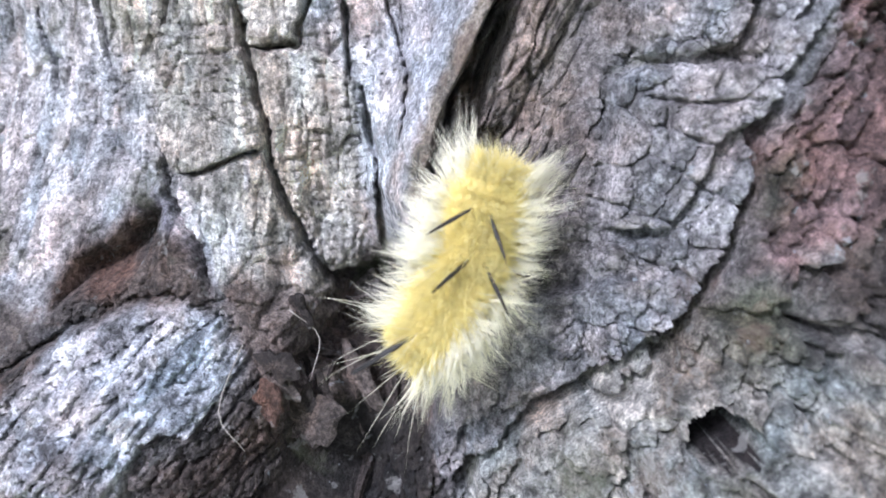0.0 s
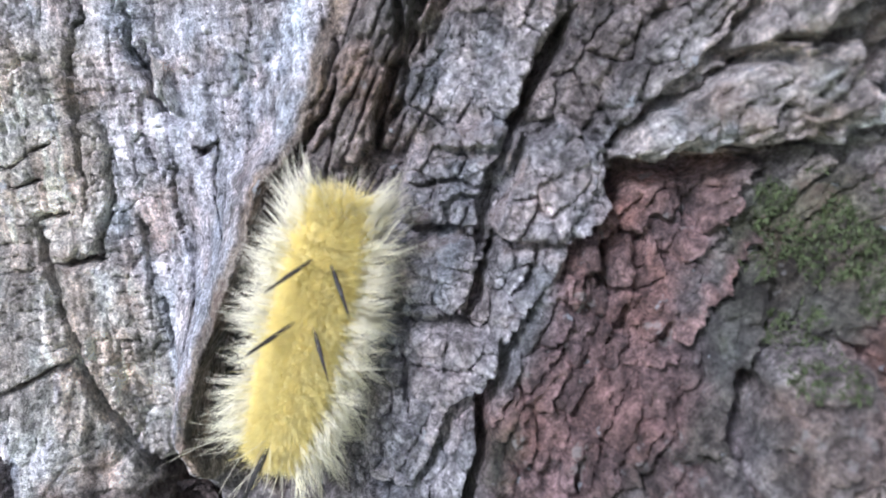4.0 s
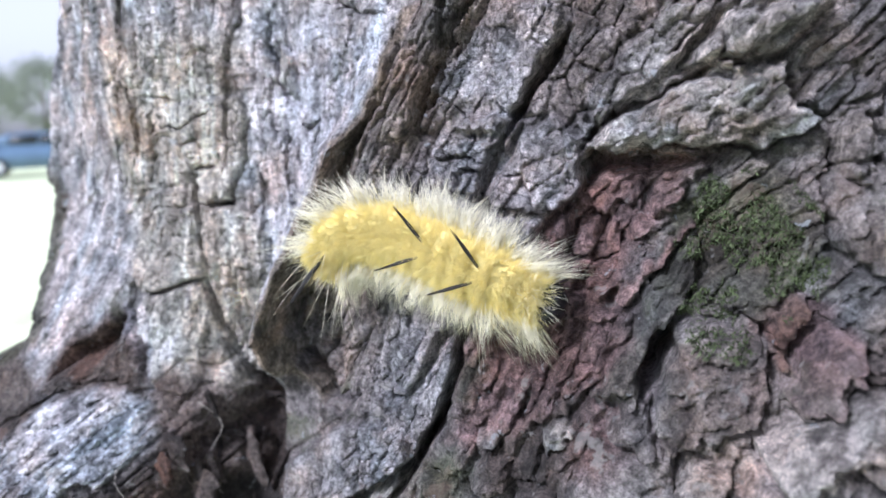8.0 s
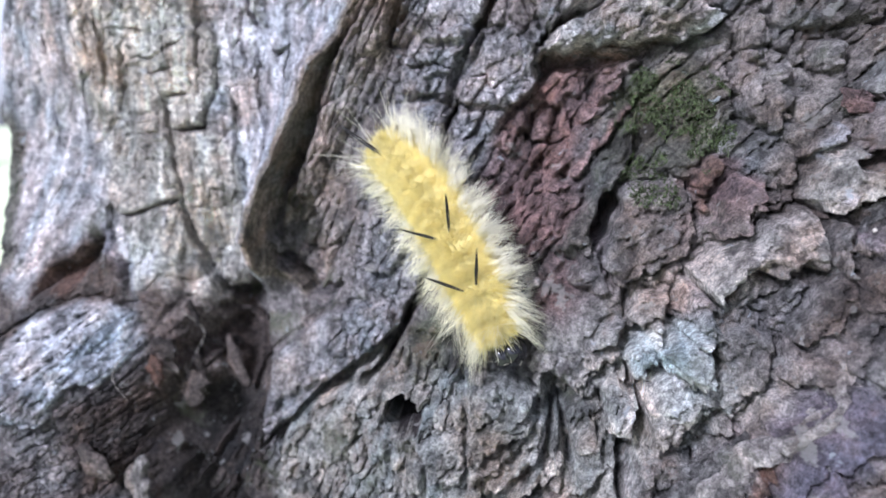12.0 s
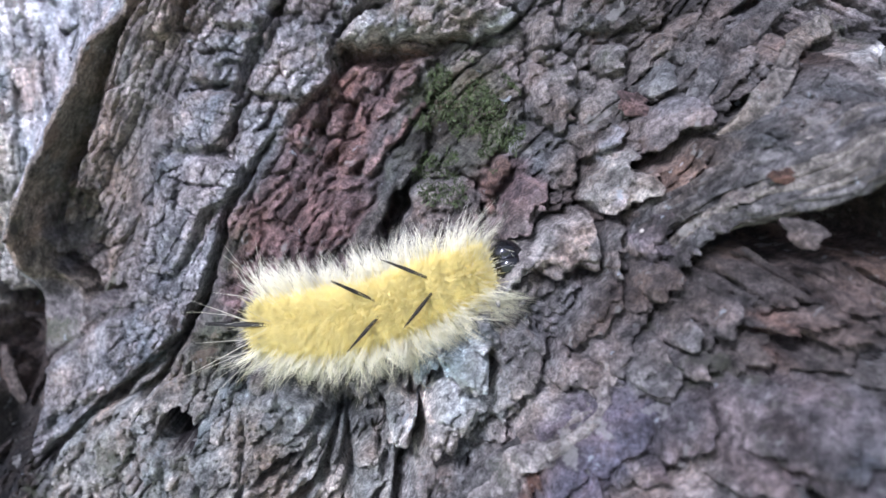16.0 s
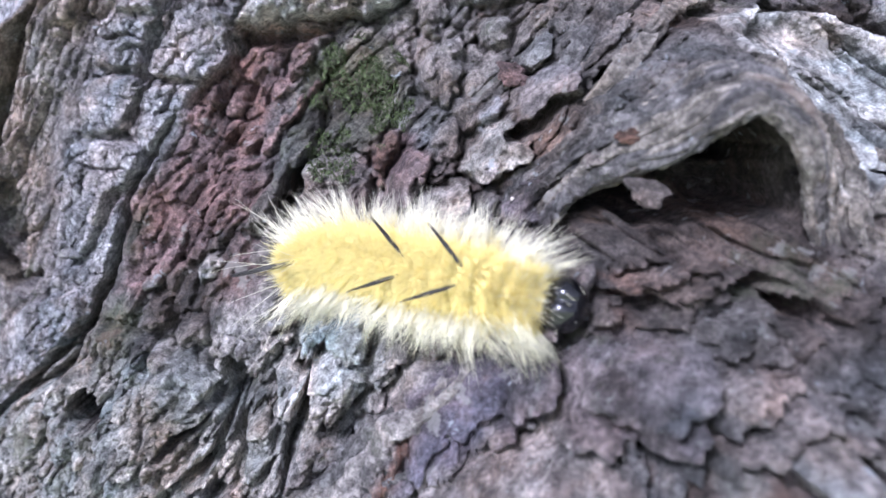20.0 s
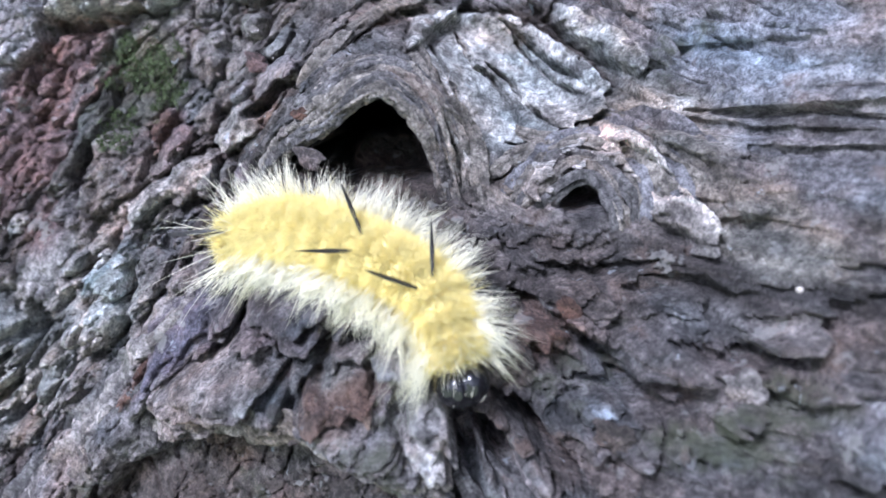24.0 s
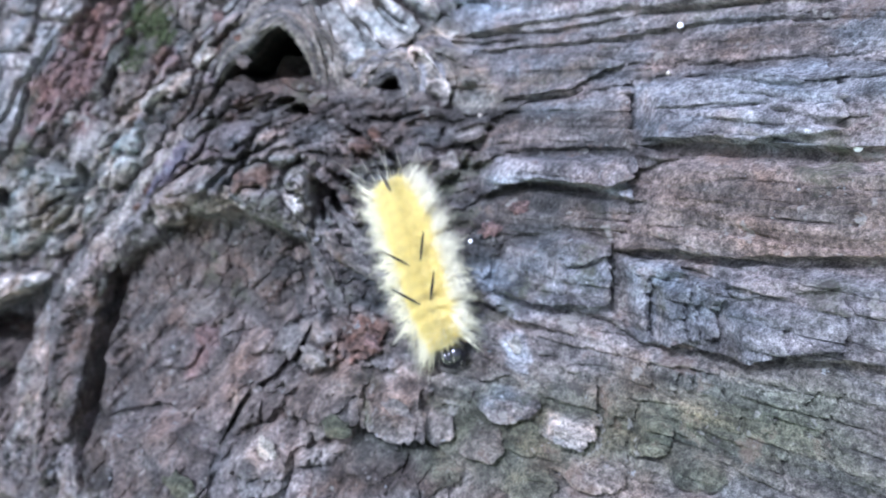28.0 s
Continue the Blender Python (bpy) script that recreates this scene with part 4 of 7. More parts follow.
block("scale", 2, 2, [(99.7, -13.9), (101, -11), (103.1, -9.5), (104, -11.1), (105.1, -11.6), (105.2, -12.7), (104.3, -15.1), (102.6, -16.6), (100.5, -16.7), (99.5, -15.8)])
pit(8, 1.2, [(101.6, -9.6), (102.9, -7.7), (104.9, -6.1), (106.7, -5.9), (104.3, -8.2), (102.4, -10.1)])
pit(8, 1, [(104.9, -14), (105.8, -13.2), (106.6, -13.4), (105.7, -14.2)])
pit(7, 1, [(109.4, -11.4), (110.8, -9.8), (111.7, -9.8), (110.1, -11.4)])
block("granite", 2, 1.5, [(109.1, -6.6), (110.2, -4.7), (111.9, -4.6), (111.6, -6.8), (110.4, -8.3), (109.2, -8)])
block("rust", 1.2, 1, [(113.3, -7.1), (114.5, -6.4), (115.8, -6.1), (114.7, -7.3), (113.1, -7.8)])
block("brown", 2, 1.5, [(109.7, -11.6), (111.4, -9.9), (113.7, -8.7), (113.9, -9.5), (113.1, -10.7), (111.1, -11.7)])
# upper right: dark scaly slabs
block("lichen", 4, 2.5, [(98.1, 6.9), (98.9, 9.1), (101.3, 11), (103.8, 12.5), (105.5, 13.2), (106.1, 10.9), (107.3, 8.9), (106.9, 7.2), (105.3, 6.8), (103.2, 6), (101.8, 4.5), (99.7, 4), (98.2, 5)])
tint("frost", 1, [(100.4, 5.8), (100.8, 7), (101.8, 7.5), (102.4, 6.6), (101.8, 5.3)])
block("plum", 3, 2.5, [(104.6, 14.3), (106.6, 17.1), (109.7, 20), (111.4, 20.3), (113.5, 19.7), (114.5, 18.5), (112.8, 16.2), (110.4, 14.2), (108.6, 12.5), (106.7, 11.2), (105.1, 11.5)])
block("bluegrey", 2, 1.5, [(100.7, 10.7), (101.6, 13.2), (103.3, 15.4), (104.6, 16.1), (104.4, 14.3), (103.2, 12.5)])
block("granite", 3.5, 3, [(91.2, 25.6), (93.4, 27.8), (96.9, 28.1), (98.8, 26.4), (100, 23.5), (99, 20.4), (98.3, 17.4), (96.5, 15.5), (94.3, 15.9), (92.4, 17.5), (91.7, 21.5)])
block("slate", 3, 1.5, [(101.5, 26.7), (102.8, 28.7), (106.1, 28.5), (107, 27.6), (106, 24.7), (104.6, 23.8), (102.7, 24.4)])
block("scale", 2.5, 1.5, [(106.8, 20.9), (108.5, 23.7), (110.9, 25.9), (112.4, 24.4), (111, 22.2), (108.6, 20.1)])
block("brown", 2, 1, [(113, 21.6), (114.4, 23.1), (115.3, 22.4), (114.2, 21.1)])
block("scale", 3, 1.5, [(100.3, 1), (101.7, 3.1), (102.4, 1.9), (101.5, -1.9), (100.1, -4.3), (99, -2.7)])
block("umber", 2.5, 1.5, [(102.2, -5.4), (102.1, -3.6), (103.1, -2.3), (105.5, -1.5), (106.9, -1.8), (107.1, -3.5), (105.7, -5.1), (103.7, -6.1)])
block("plum", 2, 1.5, [(103, 0.8), (104.3, 3.4), (105.8, 4.8), (107.8, 5.7), (108, 4.2), (107, 0.6), (106.2, -1.3), (104.7, -1.1)])
block("umber", 2, 1.5, [(92.8, 8.9), (94.2, 11.6), (96.3, 12.8), (97.9, 11.6), (97.5, 8.2), (95.6, 6.7), (93.5, 7)])
groove(1.6, 6, [(104.3, 10.1), (106.7, 11.2), (108.9, 12.9), (111, 14.9), (112.8, 15.8)])
groove(1.2, 5, [(116, 17.4), (118.9, 19.5), (123, 22.1), (126.2, 23.5)])
# slabs and pebbly scales under the burl
block("rosy", 2.5, 3, [(107.8, -14.2), (109.3, -12.7), (111.4, -11.9), (113.6, -11.7), (118.6, -10.9), (120.5, -11.6), (120.8, -12.6), (120.5, -15.3), (119, -17.3), (117.6, -19.6), (116.1, -20.8), (112.6, -19.9), (109.7, -19.9), (106.8, -20.9), (103.7, -22.2), (106.5, -19.5), (107.7, -16.8)])
tint("slate", 2, [(116.7, -13.6), (118, -12.3), (119.5, -12.4), (119.1, -13.4), (117.4, -14.2)])
tint("flesh", 3, [(110.4, -15.1), (111.9, -13.7), (112.8, -13.9), (112.3, -15.1), (110.9, -15.8)])
tint("flesh", 3, [(110, -19.1), (112, -17.7), (115.4, -18.3), (114, -19.4)])
block("scale", 2.5, 2, [(120.6, -16.2), (122.1, -14), (124, -12.6), (126.1, -13.1), (126.1, -14.8), (124.6, -16.5), (122.1, -17.9), (120, -18.2)])
block("scale", 2.5, 2.5, [(117, -21.9), (119.5, -19.5), (123.5, -17.9), (126.8, -16.1), (129.6, -15.4), (131.6, -17.1), (134.4, -19), (133.6, -20.1), (128, -20.7), (122.9, -20.4), (118.6, -21.9)])
pit(8, 1.5, [(116.4, -20.8), (118.4, -19.5), (120.6, -16.2), (120, -18.5), (121.8, -18.5), (118.4, -20.6)])
groove(1.2, 5, [(113, -9), (114.5, -8.8), (116.6, -8.4), (119.2, -8.2)])
groove(1.4, 6, [(125.3, -6.7), (128.7, -6), (131.1, -5.7)])
groove(2, 8, [(129.1, -8.6), (131.4, -8.3), (133.1, -8.6), (133.9, -10)])
tint("rust", 2, [(113.9, -8), (115.7, -6.5), (116.5, -7.2), (114.6, -8.5)])
tint("rust", 2, [(111.6, -11.6), (112.7, -10.1), (115.4, -9), (114.7, -10.6), (112.6, -11.6)])
block("scale", 4, 2.5, [(90.1, -32.3), (93, -27.3), (98.6, -23.1), (104.7, -20.4), (109.7, -18.3), (112.2, -19.6), (113.5, -21.8), (112.7, -23.4), (110.7, -25.6), (107, -29), (96.1, -40.3), (90.7, -40.4)])
block("rust", 2.5, 1.5, [(115.6, -27.3), (117, -24), (119.6, -20.9), (122.8, -20.2), (125, -21.8), (126, -24.4), (125.2, -26.6), (120.5, -26.4), (116.8, -27.8)])
tint("tan", 3, [(119.2, -23), (120.3, -21), (122.8, -20.5), (122.7, -21.3), (120.7, -22.7)])
block("scale", 3, 1.5, [(126.3, -19.9), (127.8, -18.5), (130.2, -18.3), (131.9, -20), (131, -21.5), (129.2, -22.4), (126.9, -21.8)])
block("scale", 3, 2, [(129, -24.9), (130.3, -22.6), (132.8, -21.7), (135, -22.7), (137.3, -26.1), (137.3, -29.2), (132.1, -26.9), (129.4, -26.9)])
block("scale", 2.5, 1.5, [(114.4, -23), (115.7, -21.3), (118.4, -20.1), (118.6, -21.8), (117, -23.6), (115, -24.6)])
block("brown", 2.5, 1.5, [(133.1, -20.1), (134.6, -18.8), (137, -19.3), (137.2, -21.2), (134.6, -21.8)])
block("granite", 2, 1.5, [(142.9, -17.5), (146, -16.4), (148.5, -17.1), (148.4, -18.9), (145.6, -19.6), (143.3, -19.1)])
pit(7, 1.2, [(115.1, -18.3), (117.3, -16.2), (121.3, -14.3), (121.9, -15.2), (118.6, -16.8), (116.8, -19.1)])
pit(6, 1.5, [(112.4, -31.5), (113.2, -25.4), (114.4, -24.7), (115.7, -24.5), (116.3, -26.1), (114.7, -29.9)])
block("pale", 3, 1.5, [(76.9, -17.6), (75.4, -15), (80.1, -12.8), (82.4, -13.3), (83.4, -18), (80.8, -20.7), (78.2, -20.1)])
block("lichen", 3, 2, [(45.3, -25.2), (47.1, -21.8), (51.9, -22.6), (56.1, -25.6), (57, -29.9), (54.3, -35.9), (50.3, -40.2), (45.8, -42.9)])
block("lichen", 3, 2, [(49.8, -51.8), (52.8, -46.3), (58.2, -43.3), (62.9, -44.4), (63.9, -47.3)])
pit(8, 1.5, [(58.1, -28.2), (58.7, -23.7), (62.3, -24.3), (64.4, -27.9), (61.3, -31)])
# second, smaller arch with a tan cap
block("ash", 4, 3, [(147.4, -0.5), (150.4, 2.6), (155.1, 5.1), (159.3, 7.5), (162.7, 8.2), (164.6, 6.5), (166.9, 2.7), (168.4, -0.2), (169.6, -2.9), (170.9, -4.4), (169.7, -7.6), (168.1, -7.3), (166.2, -5), (164.7, -2.9), (163.8, 0.6), (161.4, 2.5), (159.2, 2.8), (155.6, 1.9), (151.9, -0.5), (148.7, -2.3)])
groove(1.2, 3.5, [(149.7, -1.1), (154.3, 2.6), (159.4, 5.1), (162.4, 4.9), (164.4, 2), (166.2, -1.1), (167.7, -4.3)])
groove(1.0, 3, [(158.2, 6.5), (162, 6.9), (164, 4), (166.9, 0.2), (168.7, -3.6)])
pit(14, 1.5, [(153.4, -3.8), (156.2, -1.9), (159.2, -1), (161.2, -2.1), (161.8, -3.2), (158.9, -3.5), (156.2, -3.7)])
block("brown", 2, 2, [(144.6, -16.2), (148.4, -15.1), (152.3, -16), (154.6, -19.8), (151.3, -20.7), (147.1, -18.8)])

# the upright trunk: tan plates split by a long crack
plate("tan", 1.1, 1.0, [(-43.3, 20.9), (-38.4, 22.4), (-30.5, 22.7), (-28.8, 17.9), (-28.7, 11.5), (-27.5, 3.7), (-28.1, 2.1), (-34.7, 1.4), (-39.1, 0.5), (-42.3, 4.6), (-43.9, 9)])
plate("tan", 0.9, 1.0, [(-39.1, -0.2), (-34.7, 0.6), (-27.1, 1.5), (-24.6, -5.9), (-20.7, -17.9), (-18.6, -24.3), (-24.6, -22.7), (-29.4, -21), (-34.2, -17.5), (-36, -9)])
plate("tan", 0.9, 1.0, [(-24, 18.5), (-16.6, 19.5), (-13.3, 15.6), (-10.2, 12.6), (-11, 5.9), (-11.8, -2.3), (-11.5, -11.5), (-14.2, -20.2), (-18, -20.5), (-21.1, -13.2), (-23.7, -5.2), (-25.3, 2.3), (-25.6, 9.3), (-26, 14.9)])
plate("tan", 0.8, 1.0, [(-31, 41.8), (-22.8, 42), (-14.6, 42.8), (-13.6, 37.8), (-16.6, 28.1), (-19.3, 20.9), (-24.1, 19.8), (-26.9, 20.8), (-27.8, 25.3), (-23.3, 27.5), (-29.6, 29.2), (-31.4, 34.8)])
groove(0.85, 7, [(-30.3, 31.2), (-28.6, 26.3), (-27.7, 19.7), (-27.4, 14.1), (-26.3, 7.5), (-25.9, -1), (-23.4, -9.5), (-21.4, -16.1), (-17.9, -23.8)])
groove(0.65, 4, [(-27.8, 19.2), (-22.3, 19.3), (-19.4, 19.9), (-16.9, 25.3), (-15.2, 31.6), (-13.6, 37.8)])
groove(0.59, 3, [(-29.4, 27.5), (-25.2, 27.9), (-22.7, 28.4)])
groove(0.52, 2.5, [(-39.9, -0), (-34.7, 1.2), (-27.5, 2.2)])
groove(0.45, 2, [(-32.5, 33.5), (-28.8, 33.8), (-25.6, 33.6)])
groove(1.04, 3, [(-9.6, 11.6), (-9.1, 4.1), (-8.1, -2.5), (-8.9, -13.1), (-8, -21.8)])
groove(0.65, 2.5, [(-11.1, 26.7), (-11.5, 19.3), (-11.2, 12.7)])
groove(0.52, 2, [(-3.2, 36.8), (-3.7, 24.3), (-1.7, 12.9), (-4, 3.6)])
groove(0.52, 2, [(5.1, 37.6), (4.2, 28), (6.3, 22.8)])
groove(0.78, 3, [(0.4, 36.5), (1.7, 35.4), (5, 36.8)])
groove(1.04, 3.5, [(-38.5, 39.8), (-39.8, 32.8), (-41.8, 24.5)])
groove(0.91, 3, [(-52.1, 35.8), (-53.6, 28.3), (-52.8, 18.5)])
groove(0.91, 3, [(-42.8, 4.6), (-41.3, -3.1), (-38.4, -8.6), (-35.9, -16.4)])
tint("granite", 4, [(-57.8, -10), (-52.7, -7.3), (-44.3, -3.6), (-45.4, -7), (-50.8, -10.7), (-56, -14.3)])

# the strip behind the lip, and the brown slope under the grey plates
groove(1.3, 4, [(36.8, 59), (36.2, 52.6), (35.3, 46), (32.1, 39.6), (30.7, 34.1)])
groove(1.2, 3.5, [(42.1, 55.9), (38.8, 52.1), (36.6, 46.9)])
groove(1.0, 3, [(27.3, 45.7), (23.6, 39.1), (17.7, 32.6), (12.4, 23.3), (5.8, 11.6), (0.8, -1.5)])
groove(1.2, 4, [(15.6, 26.5), (11.1, 16.3), (6.5, 5.9), (3.2, -4.3)])
ridge(1.6, 2, [(31.3, 53.2), (28.9, 45.6), (24.2, 38), (18, 30.1)])
tint("umber", 5, [(43.5, -13.2), (49.9, -9.6), (56.4, -4.3), (60.5, -3.1), (57.2, -24.2), (41.4, -25), (41.9, -20.5)])
tint("red", 4, [(38.5, -14.2), (44.1, -8.4), (51.1, -4.6), (56.5, 0.7), (56.4, -4.3), (49.8, -10.2), (43.4, -13.8)])
tint("moss_stain", 5, [(34.3, -22), (36.4, -18.1), (40, -15.2), (42.8, -17.7), (40.9, -23.7), (35.5, -25.7)])
tint("mossy", 4, [(40.9, -2), (44.7, 1), (44.7, -3), (41.6, -8.6), (40, -7.7)])
block("bone", 2, 1.5, [(54.3, -9.5), (55.7, -7.7), (57.9, -8), (58.7, -9.1), (57.1, -11.6), (55.5, -12.5), (54.5, -11.3)])
block("scale", 2.2, 1.5, [(44.1, -11.9), (46.1, -11), (48, -12), (47.3, -13.3), (44.6, -13.8)])
block("umber", 2.5, 2, [(42.8, -18.5), (45.4, -15.5), (49, -14.6), (49.7, -17), (47.9, -20), (44.2, -20.9)])
block("umber", 2.5, 2, [(50.2, -19.8), (52.5, -16.8), (56, -17), (55.5, -20.7), (52.3, -22.5)])

# pale grooved wood beside the burl
block("driftwood", 2.5, 1.5, [(133.3, 26.5), (132, 19.8), (133.6, 15.4), (136.1, 10.3), (138.3, 4.5), (140.9, 1.8), (145.3, 1.6), (150.9, 2.6), (150.8, 5.4), (156.2, 6.4), (163.3, 9.7), (163.2, 12.1), (165.3, 13.1), (162.6, 16.9), (156.8, 23.2), (151.2, 26.5), (143.3, 27.8)])
block("driftwood", 2.5, 1.5, [(159.8, 28.8), (165.7, 26.8), (170.6, 23.3), (172.1, 20.2), (169, 15.5), (165.7, 17.6), (161.8, 21.8), (158.9, 26.1)])
tint("rim", 3, [(132, 19.8), (133.6, 15.4), (136.1, 10.3), (138.3, 4.5), (140.9, 1.8), (138.2, 2), (136, 6.9), (133.1, 13), (130.8, 18)])
groove(0.68, 3.2, [(136.3, 21.8), (138.5, 16.4), (140.4, 11), (142.4, 5.7), (143.2, 2.1)])
groove(0.77, 3.2, [(141.3, 23.5), (143.5, 17.6), (146.7, 15.5), (149, 10.7), (150.3, 6.3)])
groove(0.68, 3.2, [(145.7, 18.2), (149.8, 15), (151.9, 10.7), (154.9, 7.8), (157.2, 7)])
groove(0.63, 3.2, [(151.6, 23.3), (155.3, 17.3), (159.1, 13.3), (162.1, 11.4)])
groove(0.59, 3.2, [(148.2, 27.1), (154, 21.9), (158.4, 16.7), (162.1, 13.6)])
groove(0.54, 3.2, [(132.5, 18), (134.9, 12.9), (137.6, 7.4), (138.7, 2.8)])
groove(1.57, 3.2, [(154.9, 28.2), (159.4, 23.2), (163.7, 19.2), (166.9, 14.8), (168.2, 11.9)])
groove(0.45, 3.2, [(147, 5.6), (150.9, 4.6), (155, 5.6)])
tint("bluegrey", 8, [(172.4, 26.7), (186.8, 24.7), (193.5, 23.4), (190.3, 15), (178.1, 11.9), (171.8, 15.5)])

# fringe of roots and the hollow foot under the burl
block("ash", 3, 1.5, [(128.8, -25.6), (131.3, -23.8), (134.7, -24.7), (136.4, -28.3), (135.2, -34.8), (131.3, -32.5), (129.3, -29.1)])
block("scale", 3, 1.5, [(136.7, -30.8), (138.9, -30.2), (141.4, -35.2), (138.2, -36.1)])
block("scale", 3, 1.5, [(142.9, -30.7), (145.2, -31.1), (148.7, -34.6), (144.8, -35.9)])
groove(2.2, 9, [(135.5, -24.3), (137.4, -30.2), (138.5, -35.6)])
groove(2.2, 9, [(139.2, -26.3), (142.1, -32.8), (144.4, -35.9)])
groove(1.6, 6, [(143, -24.2), (146.8, -29.4), (151.3, -33.7)])
# dims the bark below the burl by colour
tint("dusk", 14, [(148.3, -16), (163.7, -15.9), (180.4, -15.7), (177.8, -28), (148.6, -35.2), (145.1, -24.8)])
tint("frost", 1, [(152.3, -25), (154.3, -24.7), (155.3, -25.3), (153.9, -25.7), (152.7, -25.6)])
tint("rust", 6, [(145.3, -16), (150.9, -17.1), (150.6, -21.2), (146, -20.7)])
# two pits; the tints on their outlines paint the shade inside
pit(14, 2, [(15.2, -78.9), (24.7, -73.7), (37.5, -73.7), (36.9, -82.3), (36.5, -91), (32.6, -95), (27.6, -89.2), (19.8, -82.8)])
tint("hollow_shade", 3, [(15.2, -78.9), (24.7, -73.7), (37.5, -73.7), (36.9, -82.3), (36.5, -91), (32.6, -95), (27.6, -89.2), (19.8, -82.8)])
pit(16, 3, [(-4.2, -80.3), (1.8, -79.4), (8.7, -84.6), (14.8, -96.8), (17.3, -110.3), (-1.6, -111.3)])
tint("shade_brown", 4, [(-4.2, -80.3), (1.8, -79.4), (8.7, -84.6), (14.8, -96.8), (17.3, -110.3), (-1.6, -111.3)])
block("ash", 3, 1.5, [(9.5, -81.1), (13.5, -76.6), (21.9, -85.3), (30.8, -94.9), (32.2, -106.2), (18.8, -110.2)])
block("ash", 3, 1.5, [(38.4, -75.3), (47.3, -61.6), (55.1, -71.1), (57.3, -84.8), (58.9, -94.6), (43.5, -102.5), (42.6, -91)])
block("scale", 3, 2, [(54, -64.4), (63.2, -56.8), (71.3, -56), (69.7, -70.1), (69.5, -84.2), (66.8, -95.3), (61.1, -94.4), (59.1, -78.7)])
block("ash", 3, 1.5, [(10, -66), (38.5, -56.7), (51.5, -56.7), (39.8, -64.6), (21.8, -72.8), (12.6, -76.5), (7.3, -72.6)])
groove(3.2, 14, [(77.7, -55.9), (74.7, -66.2), (73.4, -77.8), (73.9, -92.8)])
tint("flesh", 3, [(100, -75.3), (104.1, -67.7), (108.2, -64.6), (108.6, -68.8), (102.2, -76.1)])
block("ash", 2.5, 1.5, [(117.8, -79.6), (120.4, -72.1), (123.2, -74.5), (122.6, -78.9)])
block("weathered", 2.2, 1.5, [(123.3, -66.1), (127.4, -61.9), (136.7, -57.2), (141, -60.8), (136.7, -64.5), (127.6, -67.6)])
block("weathered", 2.5, 1.5, [(125.4, -74.2), (130.7, -70.1), (142.3, -66.3), (148.9, -67.6), (142.1, -71.7), (131, -76.4)])
block("rust", 1.5, 1.5, [(142.4, -59.5), (148.1, -54.7), (153.4, -56.2), (150.5, -62.4), (145, -64.7)])
tint("frost", 2, [(176.5, -55.9), (179.9, -54.4), (181.4, -57.2), (179.9, -61), (177.3, -60.1)])
tint("frost", 4, [(176.2, -24.6), (179.2, -20.3), (183.2, -20.2), (182.3, -23.2), (177.8, -26.2)])

# the frosty knot, the brown pocket above it and the folds beside
pit(8, 3, [(-59.5, -17.1), (-56.7, -11.8), (-50.5, -8.7), (-44.7, -4), (-42.7, -2.4), (-43.2, -6.9), (-44.7, -11.2), (-48, -14.2), (-54, -15.7)])
tint("umber", 5, [(-60.5, -18.7), (-61.2, -13.9), (-57.2, -10.1), (-50.8, -7.2), (-44.8, -2.4), (-41.9, -0.8), (-42.5, -7.1), (-43.6, -12.5), (-46.1, -15.4), (-53.7, -17.1)])
tint("rust", 4, [(-59.6, -16), (-56.7, -11.8), (-51.5, -9.1), (-46.3, -5.5), (-47.6, -9.9), (-52.7, -13.3), (-56.8, -16)])
tint("granite", 4, [(-48, -14.2), (-44.4, -8), (-40.8, -11.4), (-38.9, -16), (-42.1, -15.9)])
tint("violet", 4, [(-43.3, -1.9), (-41.4, -5.3), (-37.8, -11.3), (-36, -16.8), (-37, -17.6), (-39.6, -11.6), (-42.4, -6.7)])
block("frost", 2.5, 5, [(-62, -23), (-55.4, -20.2), (-51.1, -18.8), (-46.1, -17.6), (-41.2, -17.8), (-37.5, -19), (-34.7, -21.2), (-33, -23.7), (-30.2, -26.3), (-33, -29.9), (-36.8, -33.2), (-42.6, -33.3), (-45.5, -39.5), (-66.9, -40.3), (-71.8, -29.8)])
tint("brown", 3, [(-33.7, -19.7), (-28.7, -22.9), (-25.1, -25.8), (-23.5, -30.2), (-25.8, -31.4), (-28.5, -28.8), (-32.5, -22.9)])
tint("rust", 3, [(-33.8, -16.7), (-30.1, -17.2), (-28.7, -21.7), (-31.6, -21.3), (-33.4, -19.5)])
block("brown", 2.5, 2, [(-28.3, -22.9), (-24.9, -20.9), (-19.5, -26.1), (-17.2, -27.4), (-18.5, -31.1), (-23.5, -31.6), (-26.5, -28.7)])

tint("umber", 4, [(-83, -12.1), (-69.8, -13.5), (-63.3, -18.4), (-57.2, -21), (-59.7, -25.4), (-67.6, -30.4)])
tint("brown", 4, [(-32.4, -14.8), (-22.4, -22.4), (-15.2, -24), (-8.4, -30.5), (-3.7, -40.5), (-30.1, -38.4), (-29.9, -30), (-32.6, -23.9), (-32.4, -20.1)])
# shade low in the hollow, carried by the tint
tint("shade_brown", 4, [(-17.1, -30.2), (-7.5, -32.1), (-1.4, -38.6), (-18.7, -41), (-18.7, -34.5)])
tint("umber", 3, [(-62.2, -19.3), (-57.3, -15.7), (-54.3, -11.1), (-47.5, -8), (-40, -8.8), (-36.2, -14.4), (-34.6, -18.7), (-40.7, -17.9), (-46.4, -18.7), (-57.8, -20.4)])
tint("rust", 3, [(-55.1, -15.3), (-54.4, -11.8), (-48.7, -9.2), (-46.8, -13.4), (-49.4, -17.1)])

tint("umber", 4, [(-62, -17), (-110, -5), (-110, -50), (-70, -40), (-64, -28)])
